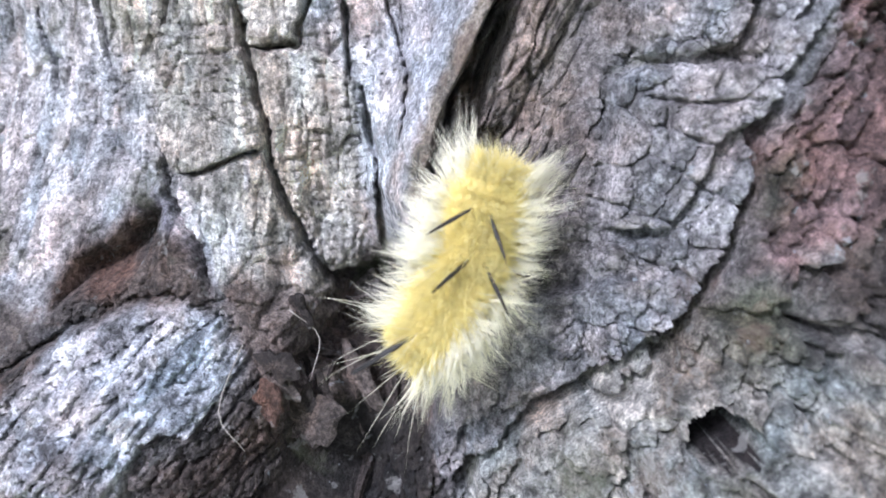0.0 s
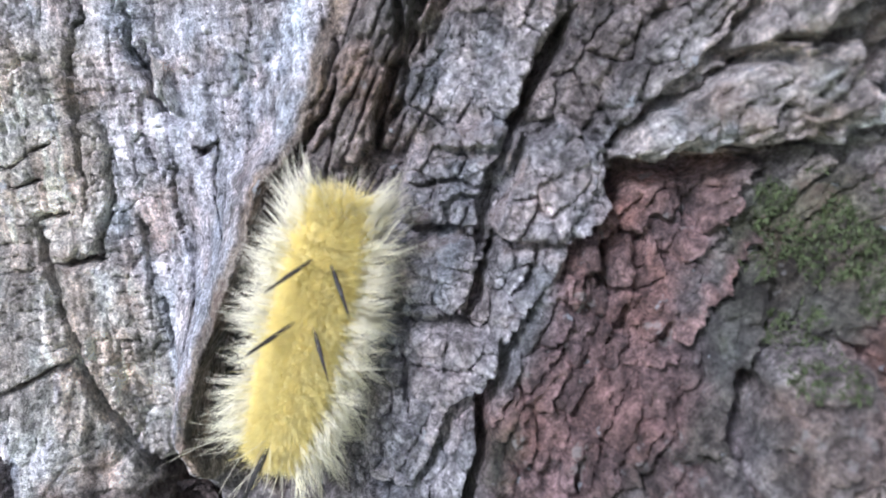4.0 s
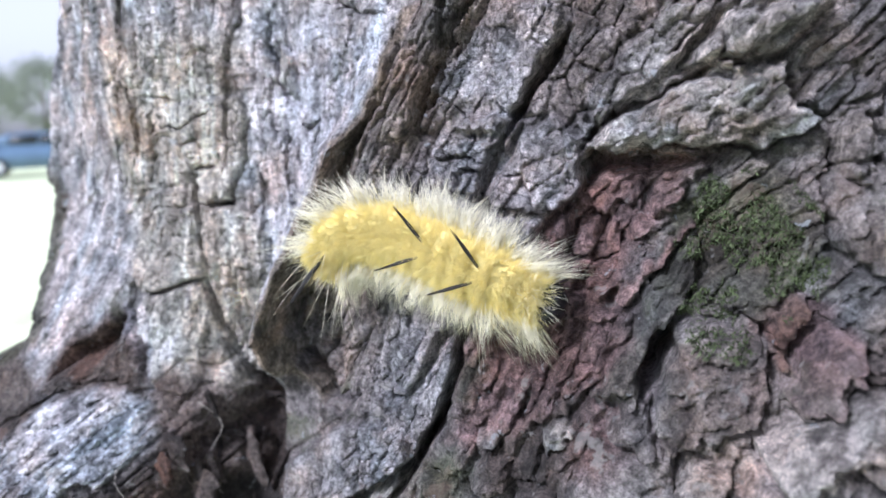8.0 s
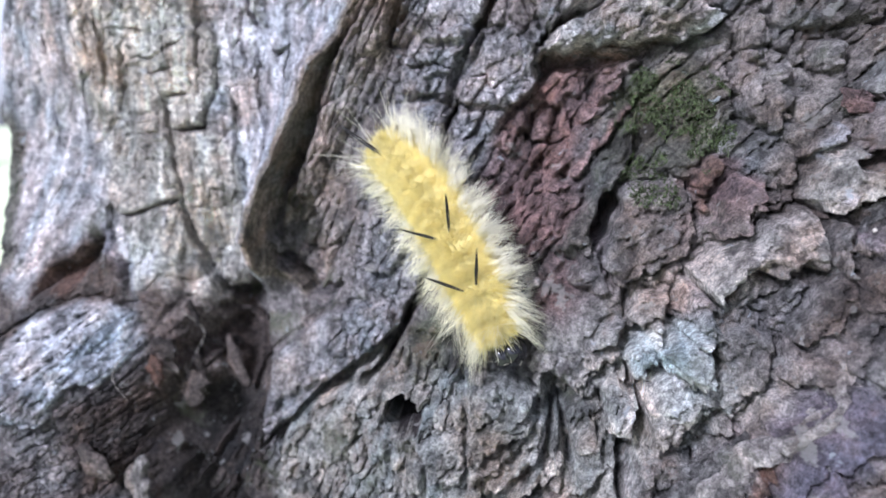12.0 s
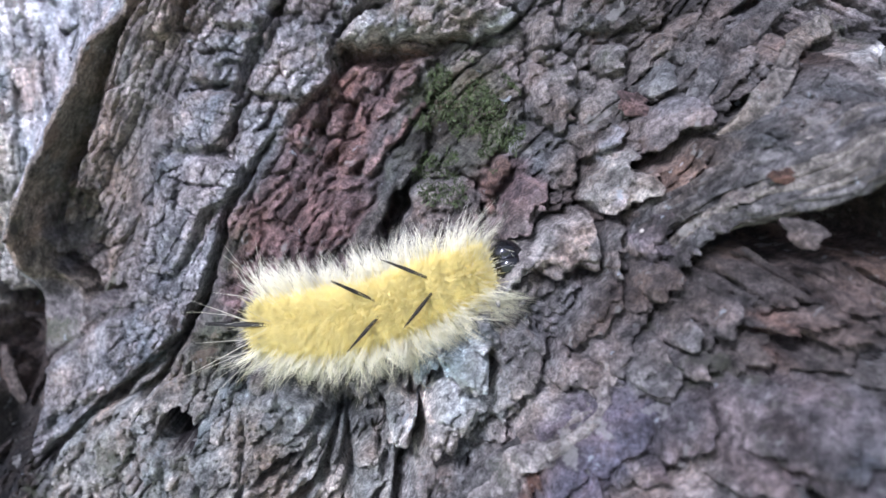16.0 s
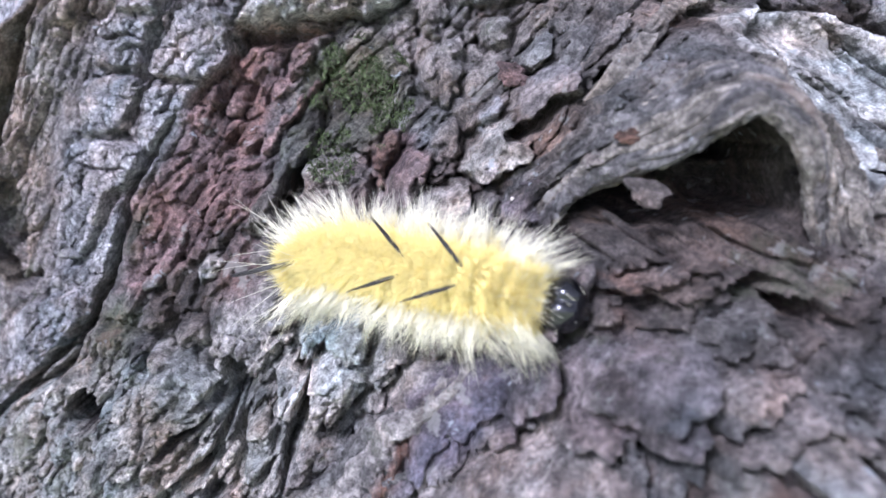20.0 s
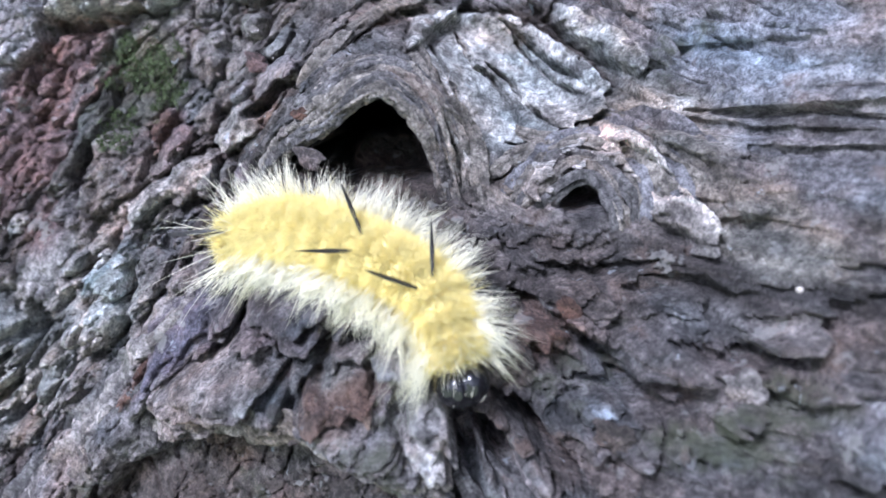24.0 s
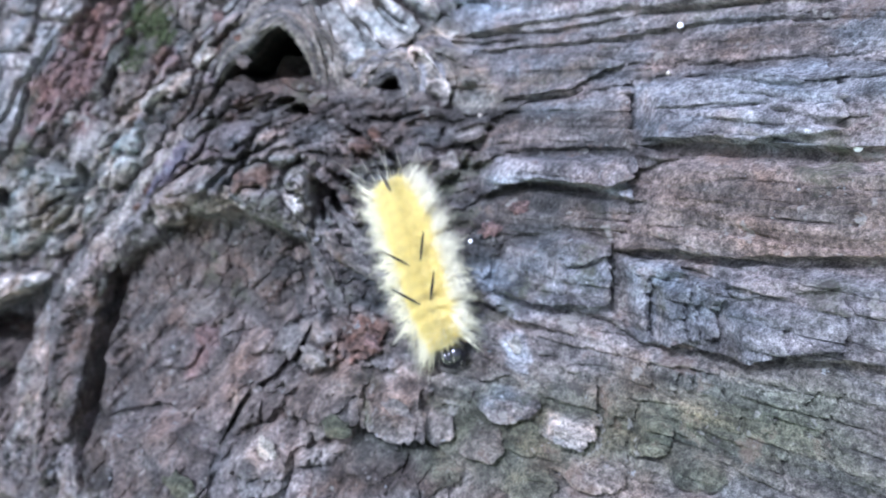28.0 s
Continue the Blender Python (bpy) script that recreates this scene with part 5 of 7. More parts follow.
# regional brightness in the colour: overhang, flakes paler; moss surround, under the burl darker
tint("ash", 10, [(61.4, 29), (63, 36), (67, 44), (73, 52), (92, 52), (91, 31), (83.6, 28.3), (75.1, 28.9), (65.5, 29.1)], 0.6)
tint("ash", 10, [(90, 34), (127, 29.8), (118.9, 19.3), (104.3, 9.2), (94, 8), (92, 20)], 0.3)
tint("soil", 8, [(67.5, 6.4), (73.7, 16.1), (82.5, 22), (87.8, 19.3), (85.1, 9), (79.5, 8.8), (72.8, 2.9), (68.2, -3.3), (64.6, -7.5), (60.6, -8.2)], 0.6)
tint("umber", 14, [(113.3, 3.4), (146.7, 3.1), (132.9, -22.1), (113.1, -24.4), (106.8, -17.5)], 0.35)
tint("pale", 6, [(67.4, -16.4), (82.5, -16.6), (91.8, -18.4), (90.1, -23.5), (80.1, -30.1), (71.1, -27.3)], 0.55)

block("plum", 1.5, 1.5, [(100.9, -17.2), (105.1, -14.6), (107.8, -13.6), (106.9, -17), (104.3, -21), (99.5, -24.5), (98.1, -24.6), (101.3, -20.1)])
block("violet", 1.0, 1, [(88, -23.2), (91.8, -19.8), (98.7, -17), (101.5, -16.8), (100.8, -19.1), (98, -23.2), (94, -26.9), (90.1, -30.6), (88.5, -30.4), (90.1, -25.7)])
block("rosy", 2.5, 2, [(107.5, -14.6), (110.2, -12.6), (113.6, -11.8), (118.7, -10.9), (121.5, -12.2), (119.6, -16.1), (117.7, -20), (115, -20.8), (110, -20.4), (106.3, -21.5), (104.7, -21.5), (106.8, -18.5), (107.7, -16.3)])
groove(0.8, 3, [(107.3, -14.4), (106.9, -17.4), (104.2, -21.4), (99.7, -24.4), (96.5, -26.3), (92.5, -29.3)])
tint("rust", 2, [(87.3, -26.3), (89.7, -24.6), (88.8, -28.7), (86, -33.9), (83.7, -34.8), (86.1, -30.9)])
block("stone", 2.5, 1.5, [(125.2, -19.9), (127.2, -18.2), (130.9, -18.2), (131.8, -20.4), (130.4, -21.7), (127.4, -22.5)])
block("stone", 2.5, 2, [(129, -24.8), (131, -21.8), (134, -22), (136.7, -26), (137.2, -28.8), (130, -26.5)])
block("stone", 1.6, 1, [(115.2, -79.4), (118.2, -72.9), (122.9, -73.9), (122.6, -79.5), (117.7, -81.2)])
block("scale", 1.6, 1, [(117.5, -70.1), (124.9, -66.8), (130.7, -69.4), (128.5, -71.9), (120.2, -73.3)])
block("weathered", 1.6, 1.5, [(129.4, -72.7), (136.6, -68.9), (147.1, -68), (148.4, -76.1), (142, -80), (134.4, -79.8), (130.5, -76.7)])
block("stone", 1.6, 1.5, [(123.8, -79.7), (134.4, -75.7), (137.3, -80.3), (129.9, -84.8), (121.2, -86.6), (116.5, -85.9)])
block("stone", 1.6, 1, [(127.6, -63.3), (133.6, -60.7), (140.5, -64.2), (136.5, -68.3), (129.4, -67.7)])
block("scale", 1.6, 1.5, [(148.4, -68.7), (157.1, -63.8), (161.6, -66.6), (160, -73.5), (154.2, -77.5), (148.8, -74.8)])
groove(0.5, 2.5, [(201.6, -40.1), (201.5, -45.4), (201.6, -50.8)])
groove(0.5, 2.5, [(206.3, -38.5), (205.3, -44), (205.4, -50.5)])
groove(0.5, 2.5, [(210.6, -39.1), (209.8, -43.9), (209.3, -49.1)])
groove(0.5, 2.5, [(193.4, -61.2), (193, -65.8), (191.6, -70.9)])
groove(0.5, 2.5, [(198.3, -62.6), (197.1, -66.2), (195.7, -70.1)])
groove(0.5, 2.5, [(221.2, -57.9), (220.6, -61.3), (219.8, -65.4)])
groove(0.5, 2.5, [(216.2, -63.3), (215.8, -65.7), (215, -68.9)])
# darkened low on the limb by colour
tint("shade_brown", 3, [(137.4, -85.6), (142.2, -81.7), (154.1, -78.9), (162.8, -79.8), (160.4, -83.3), (135.1, -87.4)])
# regional brightness trimmed in the colour: arch foot, broken face darker; flakes paler
tint("umber", 10, [(148.5, -8), (158.7, -5.7), (163.9, -7.3), (169.2, -11), (168.2, -14), (155.4, -14.1), (147.4, -12.6)], 0.4)
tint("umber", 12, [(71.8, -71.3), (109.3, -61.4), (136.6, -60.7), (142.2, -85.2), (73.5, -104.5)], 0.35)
tint("pale", 8, [(44.5, -18), (50.9, -21.6), (67.7, -13.2), (82.3, -3.5), (90.1, 3.8), (92.2, -6.4), (84.2, -14.4), (76.1, -24.9), (48.2, -27.7)], 0.35)
# shade of the hollow foot, put into the colour
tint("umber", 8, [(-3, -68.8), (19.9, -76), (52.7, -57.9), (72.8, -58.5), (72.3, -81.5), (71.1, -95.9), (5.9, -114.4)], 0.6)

# ---- fine bark: cracked scales and fibres, a style for each kind of bark ----
def weight(points, soft):
    d, w = inside(points, soft)
    k = np.zeros(U.shape)
    k[w] = step(-soft, soft, d)
    return k


REGION, BEST, KINDS = np.zeros(U.shape, int), np.full(U.shape, 0.02), []


def style(k, angle, length, width, crack, jitter, fibre, seed, check=0.0, warp=1.0, craze=0.0, dome=0.0):
    """Scales of the given length along the grain; they differ in height and tilt and are parted by fine cracks."""
    on = k > 0.01
    a = radians(angle)
    uw, vw = U[on] + warp * (UW[on] - U[on]), V[on] + warp * (VW[on] - V[on])
    x, y = uw * math.cos(a) + vw * math.sin(a), -uw * math.sin(a) + vw * math.cos(a)
    y = y + 1.2 * value_noise(x / 9, y / 6, seed + 40)
    f1, f2, rid, cx, cy = cells(x / length, y / width, seed)
    edge = np.clip((f2 - f1) * min(length, width), 0, 9)
    h = jitter * (1 - 0.7 * (dome > 0)) * (rid - 0.5) * 2 * step(0, 0.5, edge) + 0.35 * jitter * ((x / length - cx) * (rid * 7 % 1 - 0.5) + (y / width - cy) * (rid * 13 % 1 - 0.5)) * 4
    h -= crack * 1.7 * step(0.42, 0.08, edge) * (0.3 + 0.7 * step(-0.25, 0.1, fbm(x / 7, y / 7, seed + 30, 2)))
    g1, g2, rid2, _, _ = cells(x / (length * 0.36), y / (width * 0.45), seed + 7)
    edge2 = (g2 - g1) * min(length, width) * 0.4
    h += 0.35 * jitter * (rid2 - 0.5) * (1 - 0.7 * (dome > 0)) - 0.6 * crack * (1 - 0.5 * (dome > 0)) * step(0.25, 0.05, edge2)
    if dome:
        h += dome * (1.5 * crag(x / (length * 0.8), y / (width * 1.3), seed + 50) + 0.8 * crag(x / 2.6, y / 1.9, seed + 52, 3))
    h += fibre * (fbm(x / (length * 0.9), y / 0.9, seed + 3, 3) + 0.8 * fbm(x / (length * 0.5), y / 2.4, seed + 5, 3))
    if check:
        c1, c2, _, _, _ = cells(x / 2.2, y / (width * 2.6), seed + 9)
        h -= check * step(0.10, 0.02, c2 - c1) * (value_noise(x / 12, y / 8, seed + 12) > -0.05)
    H[on] += k[on] * (1 - CALMED[on]) * h
    tone = 1 + 0.4 * (rid - 0.5) + 0.3 * (rid2 - 0.5) + 0.4 * fbm(x / length, y / 1.3, seed + 6, 3) + 0.38 * fbm(x / 14, y / 7, seed + 16, 3)
    REGION[on] = np.where(k[on] > BEST[on], len(KINDS) + 1, REGION[on])
    BEST[on] = np.maximum(BEST[on], k[on])
    KINDS.append(seed)
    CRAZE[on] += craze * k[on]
    warm = fbm(x / 11, y / 5, seed + 26, 3) + 0.5 * (rid - 0.5)
    TINT[on] *= (1 + k[on] * (1 - 0.5 * CALMED[on]) * (np.clip(tone, 0.4, 1.8) - 1))[:, None] * (1 + (k[on] * warm)[:, None] * np.array([0.15, 0.0, -0.08]))


style(weight([(-118, 98), (50, 98), (29, 55), (13, 30), (-2, -3), (-2, -15), (-26, -21), (-45, -13), (-62, -14), (-118, -30)], 5), 87, 16, 4.0, 0.6, 0.28, 0.75, 101, 0.7, 0.5, 0.3)
style(weight([(-90, -40), (-69, -26), (-52, -15), (-34, -18), (-27, -37), (-30, -70), (-90, -80)], 3), 28, 3.6, 2.8, 1.8, 0.5, 0.15, 131, 0.0, 0.8, 0.6)
style(weight([(52, 98), (62, 98), (47, 57), (30, 26), (21, 13), (21, -3), (15, -17), (0, -9), (2, 5), (13, 28), (30, 56)], 3), 60, 14, 3.0, 1.3, 0.6, 1.1, 161, 0.0, 0.4)
style(weight([(50, 98), (95, 98), (70, 45), (61, 26), (49, 15), (41, 3), (37, -13), (30, -27), (12, -32), (16, -17), (22, 0), (30, 26)], 3), 64, 5.5, 4.2, 1.0, 0.16, 0.25, 191, 0.5, 0.5, 1.0)
style(weight([(60, 38), (79, 36), (75, 24), (67, 13), (63, -3), (58, -20), (38, -28), (39, -12), (42, 3), (50, 15)], 3), 58, 6.5, 2.6, 1.0, 1.2, 1.4, 221, dome=0.8)
style(weight([(95, 98), (140, 98), (128, 34), (118, 10), (101, -9), (81, -13), (64, -10), (70, 19), (79, 36), (70, 45)], 4), 42, 12, 2.6, 1.2, 1.3, 1.4, 251, dome=0.9)
style(weight([(-30, -60), (-4, -42), (26, -20), (49, -20), (68, -18), (85, -12), (83, -37), (75, -60), (60, -122), (-60, -122)], 4), 62, 3.6, 2.0, 1.2, 1.1, 1.1, 281, dome=0.9)
style(weight([(85, -15), (108, -10), (139, -6), (133, -30), (95, -36), (78, -42)], 4), 25, 10, 5.0, 1.3, 1.2, 0.9, 311, dome=0.5)
style(weight([(102, -1), (113, 14), (128, 34), (150, 98), (210, 98), (200, 28), (178, 12), (160, -2), (139, -6), (106, -6)], 4), -38, 22, 3.4, 1.2, 0.7, 1.5, 341, 0.0, 0.5)
style(weight([(142, -8), (160, -2), (178, 12), (200, 28), (262, 40), (262, -122), (200, -122), (175, -80), (142, -56), (134, -34)], 5), -3, 30, 3.2, 0.7, 0.45, 1.0, 371, 0.45, 0.5)
style(weight([(73, -50), (95, -36), (134, -36), (142, -56), (175, -80), (200, -122), (60, -122)], 4), 38, 7.5, 5.0, 1.4, 1.2, 0.7, 401, dome=0.9)
style(weight([(95, -12), (112, -4), (135, -4), (160, -6), (175, -20), (180, -50), (160, -75), (120, -60), (128, -34), (100, -28)], 4), 24, 4.6, 2.8, 1.0, 1.3, 0.7, 431, dome=0.9)
style(weight([(59, -27), (78, -11), (94, -1), (101, -1), (100, -9), (92, -16), (96, -20), (89, -28), (74, -42), (61, -56), (54, -59), (53, -41)], 3), 53, 9, 1.9, 1.6, 0.8, 0.9, 461, 0.0, 0.6)
H += 0.45 * crag(U / 3.4, V / 4.2, 63)
H += (0.9 * fbm(U / 9, V / 9, 61, 4) + (0.22 + 0.2 * step(0, 40, U)) * fbm(U / 1.5, V / 1.5, 65, 3)) * (1 + 0.5 * step(120, 155, U))

# the worm hole, with a chipped edge; the shade inside is put into the colour
q = np.hypot(UW - 33.0, VW + 34.0)
TINT[q < 3.7] = (0.024, 0.017, 0.013)
H -= 34 * step(3.9, 3.0, q + 0.5 * fbm(U / 2, V / 2, 71, 2))

# ---- where the trunk and the limb turn from the camera; edges fitted to its view ----
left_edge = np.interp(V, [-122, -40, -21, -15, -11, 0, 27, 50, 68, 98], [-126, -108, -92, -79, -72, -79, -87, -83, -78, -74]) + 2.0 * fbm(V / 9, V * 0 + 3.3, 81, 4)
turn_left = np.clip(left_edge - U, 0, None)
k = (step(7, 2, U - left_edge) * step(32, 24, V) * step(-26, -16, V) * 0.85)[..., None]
TINT = TINT * (1 - k) + np.array((0.075, 0.075, 0.048)) * k        # moss-grown flank; the turning side's shade is in this colour too
limb_top = np.interp(U, [150, 200, 235, 262], [30, 27, 25, 22]) + 1.0 * fbm(U / 6, U * 0 + 1.7, 83, 4)
trunk_side = 200 + 2.5 * fbm(V / 5, V * 0 + 8.1, 85, 4)
turn_right = np.clip(np.minimum(U - trunk_side, V - limb_top), 0, None)
away = 2.2 * turn_left + 0.12 * turn_left ** 2 + 11.0 * turn_right + 0.6 * turn_right ** 2
Y = depth(U, V) - H + away
KEEP = (turn_left < 26) & (turn_right < 9)

tree = tagged(new("tree"), "old forked tree with rough grey and reddish cracked bark", "tree")
XYZ = np.stack([U / 1000, Y / 1000, 1 + V / 1000], -1).reshape(-1, 3)
FLAT_TINT = np.clip(TINT, 0.02, 0.75).reshape(-1, 3)
rows_n, cols_n = U.shape
index = np.arange(rows_n * cols_n).reshape(rows_n, cols_n)
quads = np.stack([index[:-1, :-1], index[:-1, 1:], index[1:, 1:], index[1:, :-1]], -1)
owner = np.maximum.reduce([PLATE[:-1, :-1], PLATE[:-1, 1:], PLATE[1:, 1:], PLATE[1:, :-1]])
kept = KEEP[:-1, :-1] & KEEP[:-1, 1:] & KEEP[1:, 1:] & KEEP[1:, :-1]


def bark_mesh(name, chosen, label=""):
    f = quads[chosen]
    ids, local = np.unique(f.ravel(), return_inverse=True)
    me = bpy.data.meshes.new(name)
    f = local.reshape(-1, 4)
    me.vertices.add(len(ids))
    me.vertices.foreach_set("co", XYZ[ids].astype(np.float32).ravel())
    me.loops.add(f.size)
    me.loops.foreach_set("vertex_index", f.ravel().astype(np.int32))
    me.polygons.add(len(f))
    me.polygons.foreach_set("loop_start", np.arange(0, f.size, 4, dtype=np.int32))
    me.polygons.foreach_set("use_smooth", np.ones(len(f), bool))
    me.update(calc_edges=True)
    at = me.attributes.new("wood", "FLOAT_COLOR", "POINT")
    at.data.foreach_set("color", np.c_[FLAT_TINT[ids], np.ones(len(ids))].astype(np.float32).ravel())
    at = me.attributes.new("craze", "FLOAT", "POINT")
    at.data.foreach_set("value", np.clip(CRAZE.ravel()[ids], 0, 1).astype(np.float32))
    me.materials.append(BARK)
    ob = new(name, me)
    ob.parent = tree
    return tagged(ob, label) if label else ob


BARE = [("bark", "grey-brown bark between the plates"), ("furrowed_bark", "pale grey upright bark with long fibres and cracks"), ("knot", "frosty grey knot cracked into small plates"),
        ("bark_lip", "dark brown hollow strip behind a thin bark lip"), ("scaly_bark", "grey bark with a net of fine cracks"), ("inner_bark", "crumbly reddish-brown inner bark"),
        ("flaky_bark", "dark flaky brown bark"), ("crusty_bark", "knobby grey bark crusted with lichen"), ("smooth_bark", "purplish-brown smoother bark"), ("burl", "grooved pale wood curling round a dark hollow"),
        ("limb_bark", "long-fibred grey bark of the limb"), ("broken_face", "broken brown face under an overhanging rim"), ("crumbly_bark", "dark crumbly bark with rusty and bluish specks"), ("fibrous_bark", "grey fibrous strips of flaking bark")]
region = REGION[:-1, :-1]
for k, (kind, words) in enumerate(BARE):
    if (kept & (owner == 0) & (region == k)).any():
        tagged(bark_mesh(kind, kept & (owner == 0) & (region == k), words), kind="" if k else "stuff")
LOOK = {"violet": "smooth violet-grey patch of bark", "frost": "frosty grey knot cracked into small plates", "bone": "pale weathered bark plate", "scale": "rough grey-brown scale of bark", "plum": "purplish-brown smooth bark plate", "ash": "thick pale grey-brown bark plate", "flesh": "pinkish ridge of bared inner bark", "maroon": "purplish-red chip of inner bark", "mossy": "dark green-grey mossy strip of bark", "rosy": "smooth pinkish-grey bark slab", "driftwood": "pale grooved weathered wood beside the burl", "granite": "grainy reddish-grey bark scale", "weathered": "round weathered tan bark plate", "bluegrey": "smooth blue-grey bark strip on the limb", "slate": "dark slate-grey bark slab overhanging a hollow", "soil": "crumbly dark brown scale of bark", "rust": "rusty brown scar in the bark", "grey": "grey cracked bark plate", "blue": "blue-grey smooth bark plate", "tan": "pale tan cracked bark plate", "red": "reddish-brown chip of inner bark",
        "lichen": "lichen-spotted grey bark plate", "pale": "pale weathered bark plate", "stone": "thick rough grey-brown bark plate", "purple": "purplish-brown smooth bark plate",
        "umber": "dark brown bark flake", "limb": "long grey bark strip on the limb", "brown": "brown grainy bark strip", "moss_stain": "green-stained bark plate"}
for k, colour in enumerate(PLATES):
    if (kept & (owner == k + 1)).any():
        bark_mesh("bark_plate", kept & (owner == k + 1), LOOK[colour])


def tube(stations, sides=28, rough=0.0, seed=1):
    """A tapered, bent tube through stations (x, y, z, radius), with an uneven skin."""
    verts, faces = [], []
    pts = [Vector(s[:3]) for s in stations]
    for k, (c, s) in enumerate(zip(pts, stations)):
        along_v = (pts[min(k + 1, len(pts) - 1)] - pts[max(k - 1, 0)]).normalized()
        side = along_v.cross(Vector((0.3, 1, 0.2))).normalized()
        other = along_v.cross(side)
        for j in range(sides):
            a = 2 * math.pi * j / sides
            r = s[3] * (1 + rough * noise.noise(Vector((math.cos(a) * 2, math.sin(a) * 2, k * 0.7 + seed))))
            verts.append(c + side * (r * math.cos(a)) + other * (r * math.sin(a)))
    for k in range(len(pts) - 1):
        for j in range(sides):
            a, b = k * sides + j, k * sides + (j + 1) % sides
            faces.append((a, b, b + sides, a + sides))
    faces.append(tuple(range(sides))[::-1])
    faces.append(tuple(range((len(pts) - 1) * sides, len(pts) * sides)))
    return verts, faces


v, f = tube([(0.04, 0.34, -0.1, 0.30), (0.04, 0.33, 0.15, 0.22), (0.05, 0.32, 0.5, 0.19), (0.05, 0.33, 0.8, 0.165), (0.04, 0.33, 1.05, 0.15), (0.02, 0.34, 1.5, 0.15), (0.0, 0.36, 2.1, 0.14), (-0.02, 0.38, 2.9, 0.13)], 40, 0.12, 3)
mesh_object("trunk", v, f, WOODEN, tree, "thick upright trunk behind the cracked face")
v, f = tube([(0.16, 0.24, 0.96, 0.07), (0.28, 0.10, 0.955, 0.07), (0.40, -0.06, 0.955, 0.066), (0.75, -0.42, 1.0, 0.055), (1.2, -0.8, 1.1, 0.045)], 32, 0.12, 5)
mesh_object("limb", v, f, WOODEN, tree, "stout grey limb that reaches out sideways")
v, f = tube([(0.02, 0.2, -0.05, 0.2), (0.04, 0.17, 0.4, 0.14), (0.06, 0.2, 0.75, 0.12), (0.07, 0.24, 0.93, 0.1)], 32, 0.15, 8)
mesh_object("root_flare", v, f, WOODEN, tree, "swollen foot of the trunk")



def strand(colour, radius, raise_by, flat, points, seed, label):
    """A striated, tapering strand of wood that lies along the bark through points (u, v)."""
    p = np.array(points, float)
    ext, fine = np.vstack([2 * p[0] - p[1], p, 2 * p[-1] - p[-2]]), []
    for k in range(len(p) - 1):
        for s in np.linspace(0, 1, max(3, int(np.hypot(*(p[k + 1] - p[k])) / 0.35)), endpoint=False):
            w = catmull(s)
            fine.append(sum(w[a] * ext[k + a] for a in range(4)))
    fine = np.array(fine)
    run = np.r_[0, np.cumsum(np.hypot(*np.diff(fine, axis=0).T))]
    n, sides = len(fine), 26
    s = run / run[-1]
    end = np.sqrt(np.clip(np.minimum(s / 0.22, (1 - s) / 0.22), 0.02, 1))
    fine = fine + np.c_[value_noise(run / 6, run * 0 + seed, 5), value_noise(run / 6, run * 0 + seed, 6)] * radius * 0.9
    centre = np.c_[fine[:, 0], depth(fine[:, 0], fine[:, 1]) - raise_by * end + (1 - end) * (radius * 1.2 + 4) + 0.8 * value_noise(run / 5, run * 0 + seed, 8), fine[:, 1] + 1000]
    way = np.gradient(centre, axis=0)
    way /= np.linalg.norm(way, axis=1)[:, None]
    out = np.tile([-0.55, -0.83, 0.0], (n, 1))
    out -= way * (out * way).sum(1)[:, None]
    out /= np.linalg.norm(out, axis=1)[:, None]
    side = np.cross(way, out)
    g = np.linspace(0, 2 * math.pi, sides, endpoint=False)
    gx, gy = np.meshgrid(g / (2 * math.pi) * sides / 1.7, run)
    streak = fbm(gx, gy / 7, seed + 60, 3)
    chip = value_noise(gx / 1.5, gy / 1.6, seed + 80)
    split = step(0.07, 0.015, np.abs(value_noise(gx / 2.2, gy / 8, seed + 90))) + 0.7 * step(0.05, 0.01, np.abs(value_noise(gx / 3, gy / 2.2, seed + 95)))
    r = radius * (1 - 0.3 * split) * (0.25 + 0.75 * end)[:, None] * (1 + 0.75 * streak + 0.38 * chip)
    xyz = centre[:, None] + side[:, None] * (r * np.cos(g))[..., None] + out[:, None] * (flat * r * np.sin(g))[..., None]
    k = np.arange(n * sides).reshape(n, sides)
    q = np.stack([k[:-1], np.roll(k, -1, 1)[:-1], np.roll(k, -1, 1)[1:], k[1:]], -1).reshape(-1, 4)
    # splits are cut in, and their shade is put into the colour too
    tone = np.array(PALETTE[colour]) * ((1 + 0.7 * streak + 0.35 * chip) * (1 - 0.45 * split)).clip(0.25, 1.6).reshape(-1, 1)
    return mesh_object("burl_strand", xyz.reshape(-1, 3) / 1000, q, BARK, tree, label, True, tone)


strand("rim", 1.1, 3.2, 0.9, [(108.1, -1.3), (111.6, 3.7), (117.1, 7.3), (122.1, 10.5), (125.4, 13.5), (128.1, 14.2), (130.9, 12.1), (133.2, 9.5), (135.2, 5.4), (136.4, 0.7), (137.1, -4.7)], 1, "grey-brown fibrous strand curling over a dark hollow")
strand("slate", 1.3, 3.0, 0.9, [(107.1, -1.3), (110.8, 3.8), (116.5, 7.7), (121.7, 11.1), (125.4, 14.1), (128.5, 14.8), (131.4, 12.6), (133.9, 9.7), (135.9, 5.3), (137.1, 0.5), (138.1, -4.9)], 2, "grey-brown fibrous strand curling over a dark hollow")
strand("rim", 1.2, 2.6, 0.9, [(106.0, -1.3), (109.9, 3.9), (115.7, 8.2), (121.3, 11.8), (125.4, 14.8), (128.8, 15.5), (131.9, 13.1), (134.5, 9.8), (136.6, 5.2), (137.8, 0.4)], 3, "grey-brown fibrous strand curling over a dark hollow")
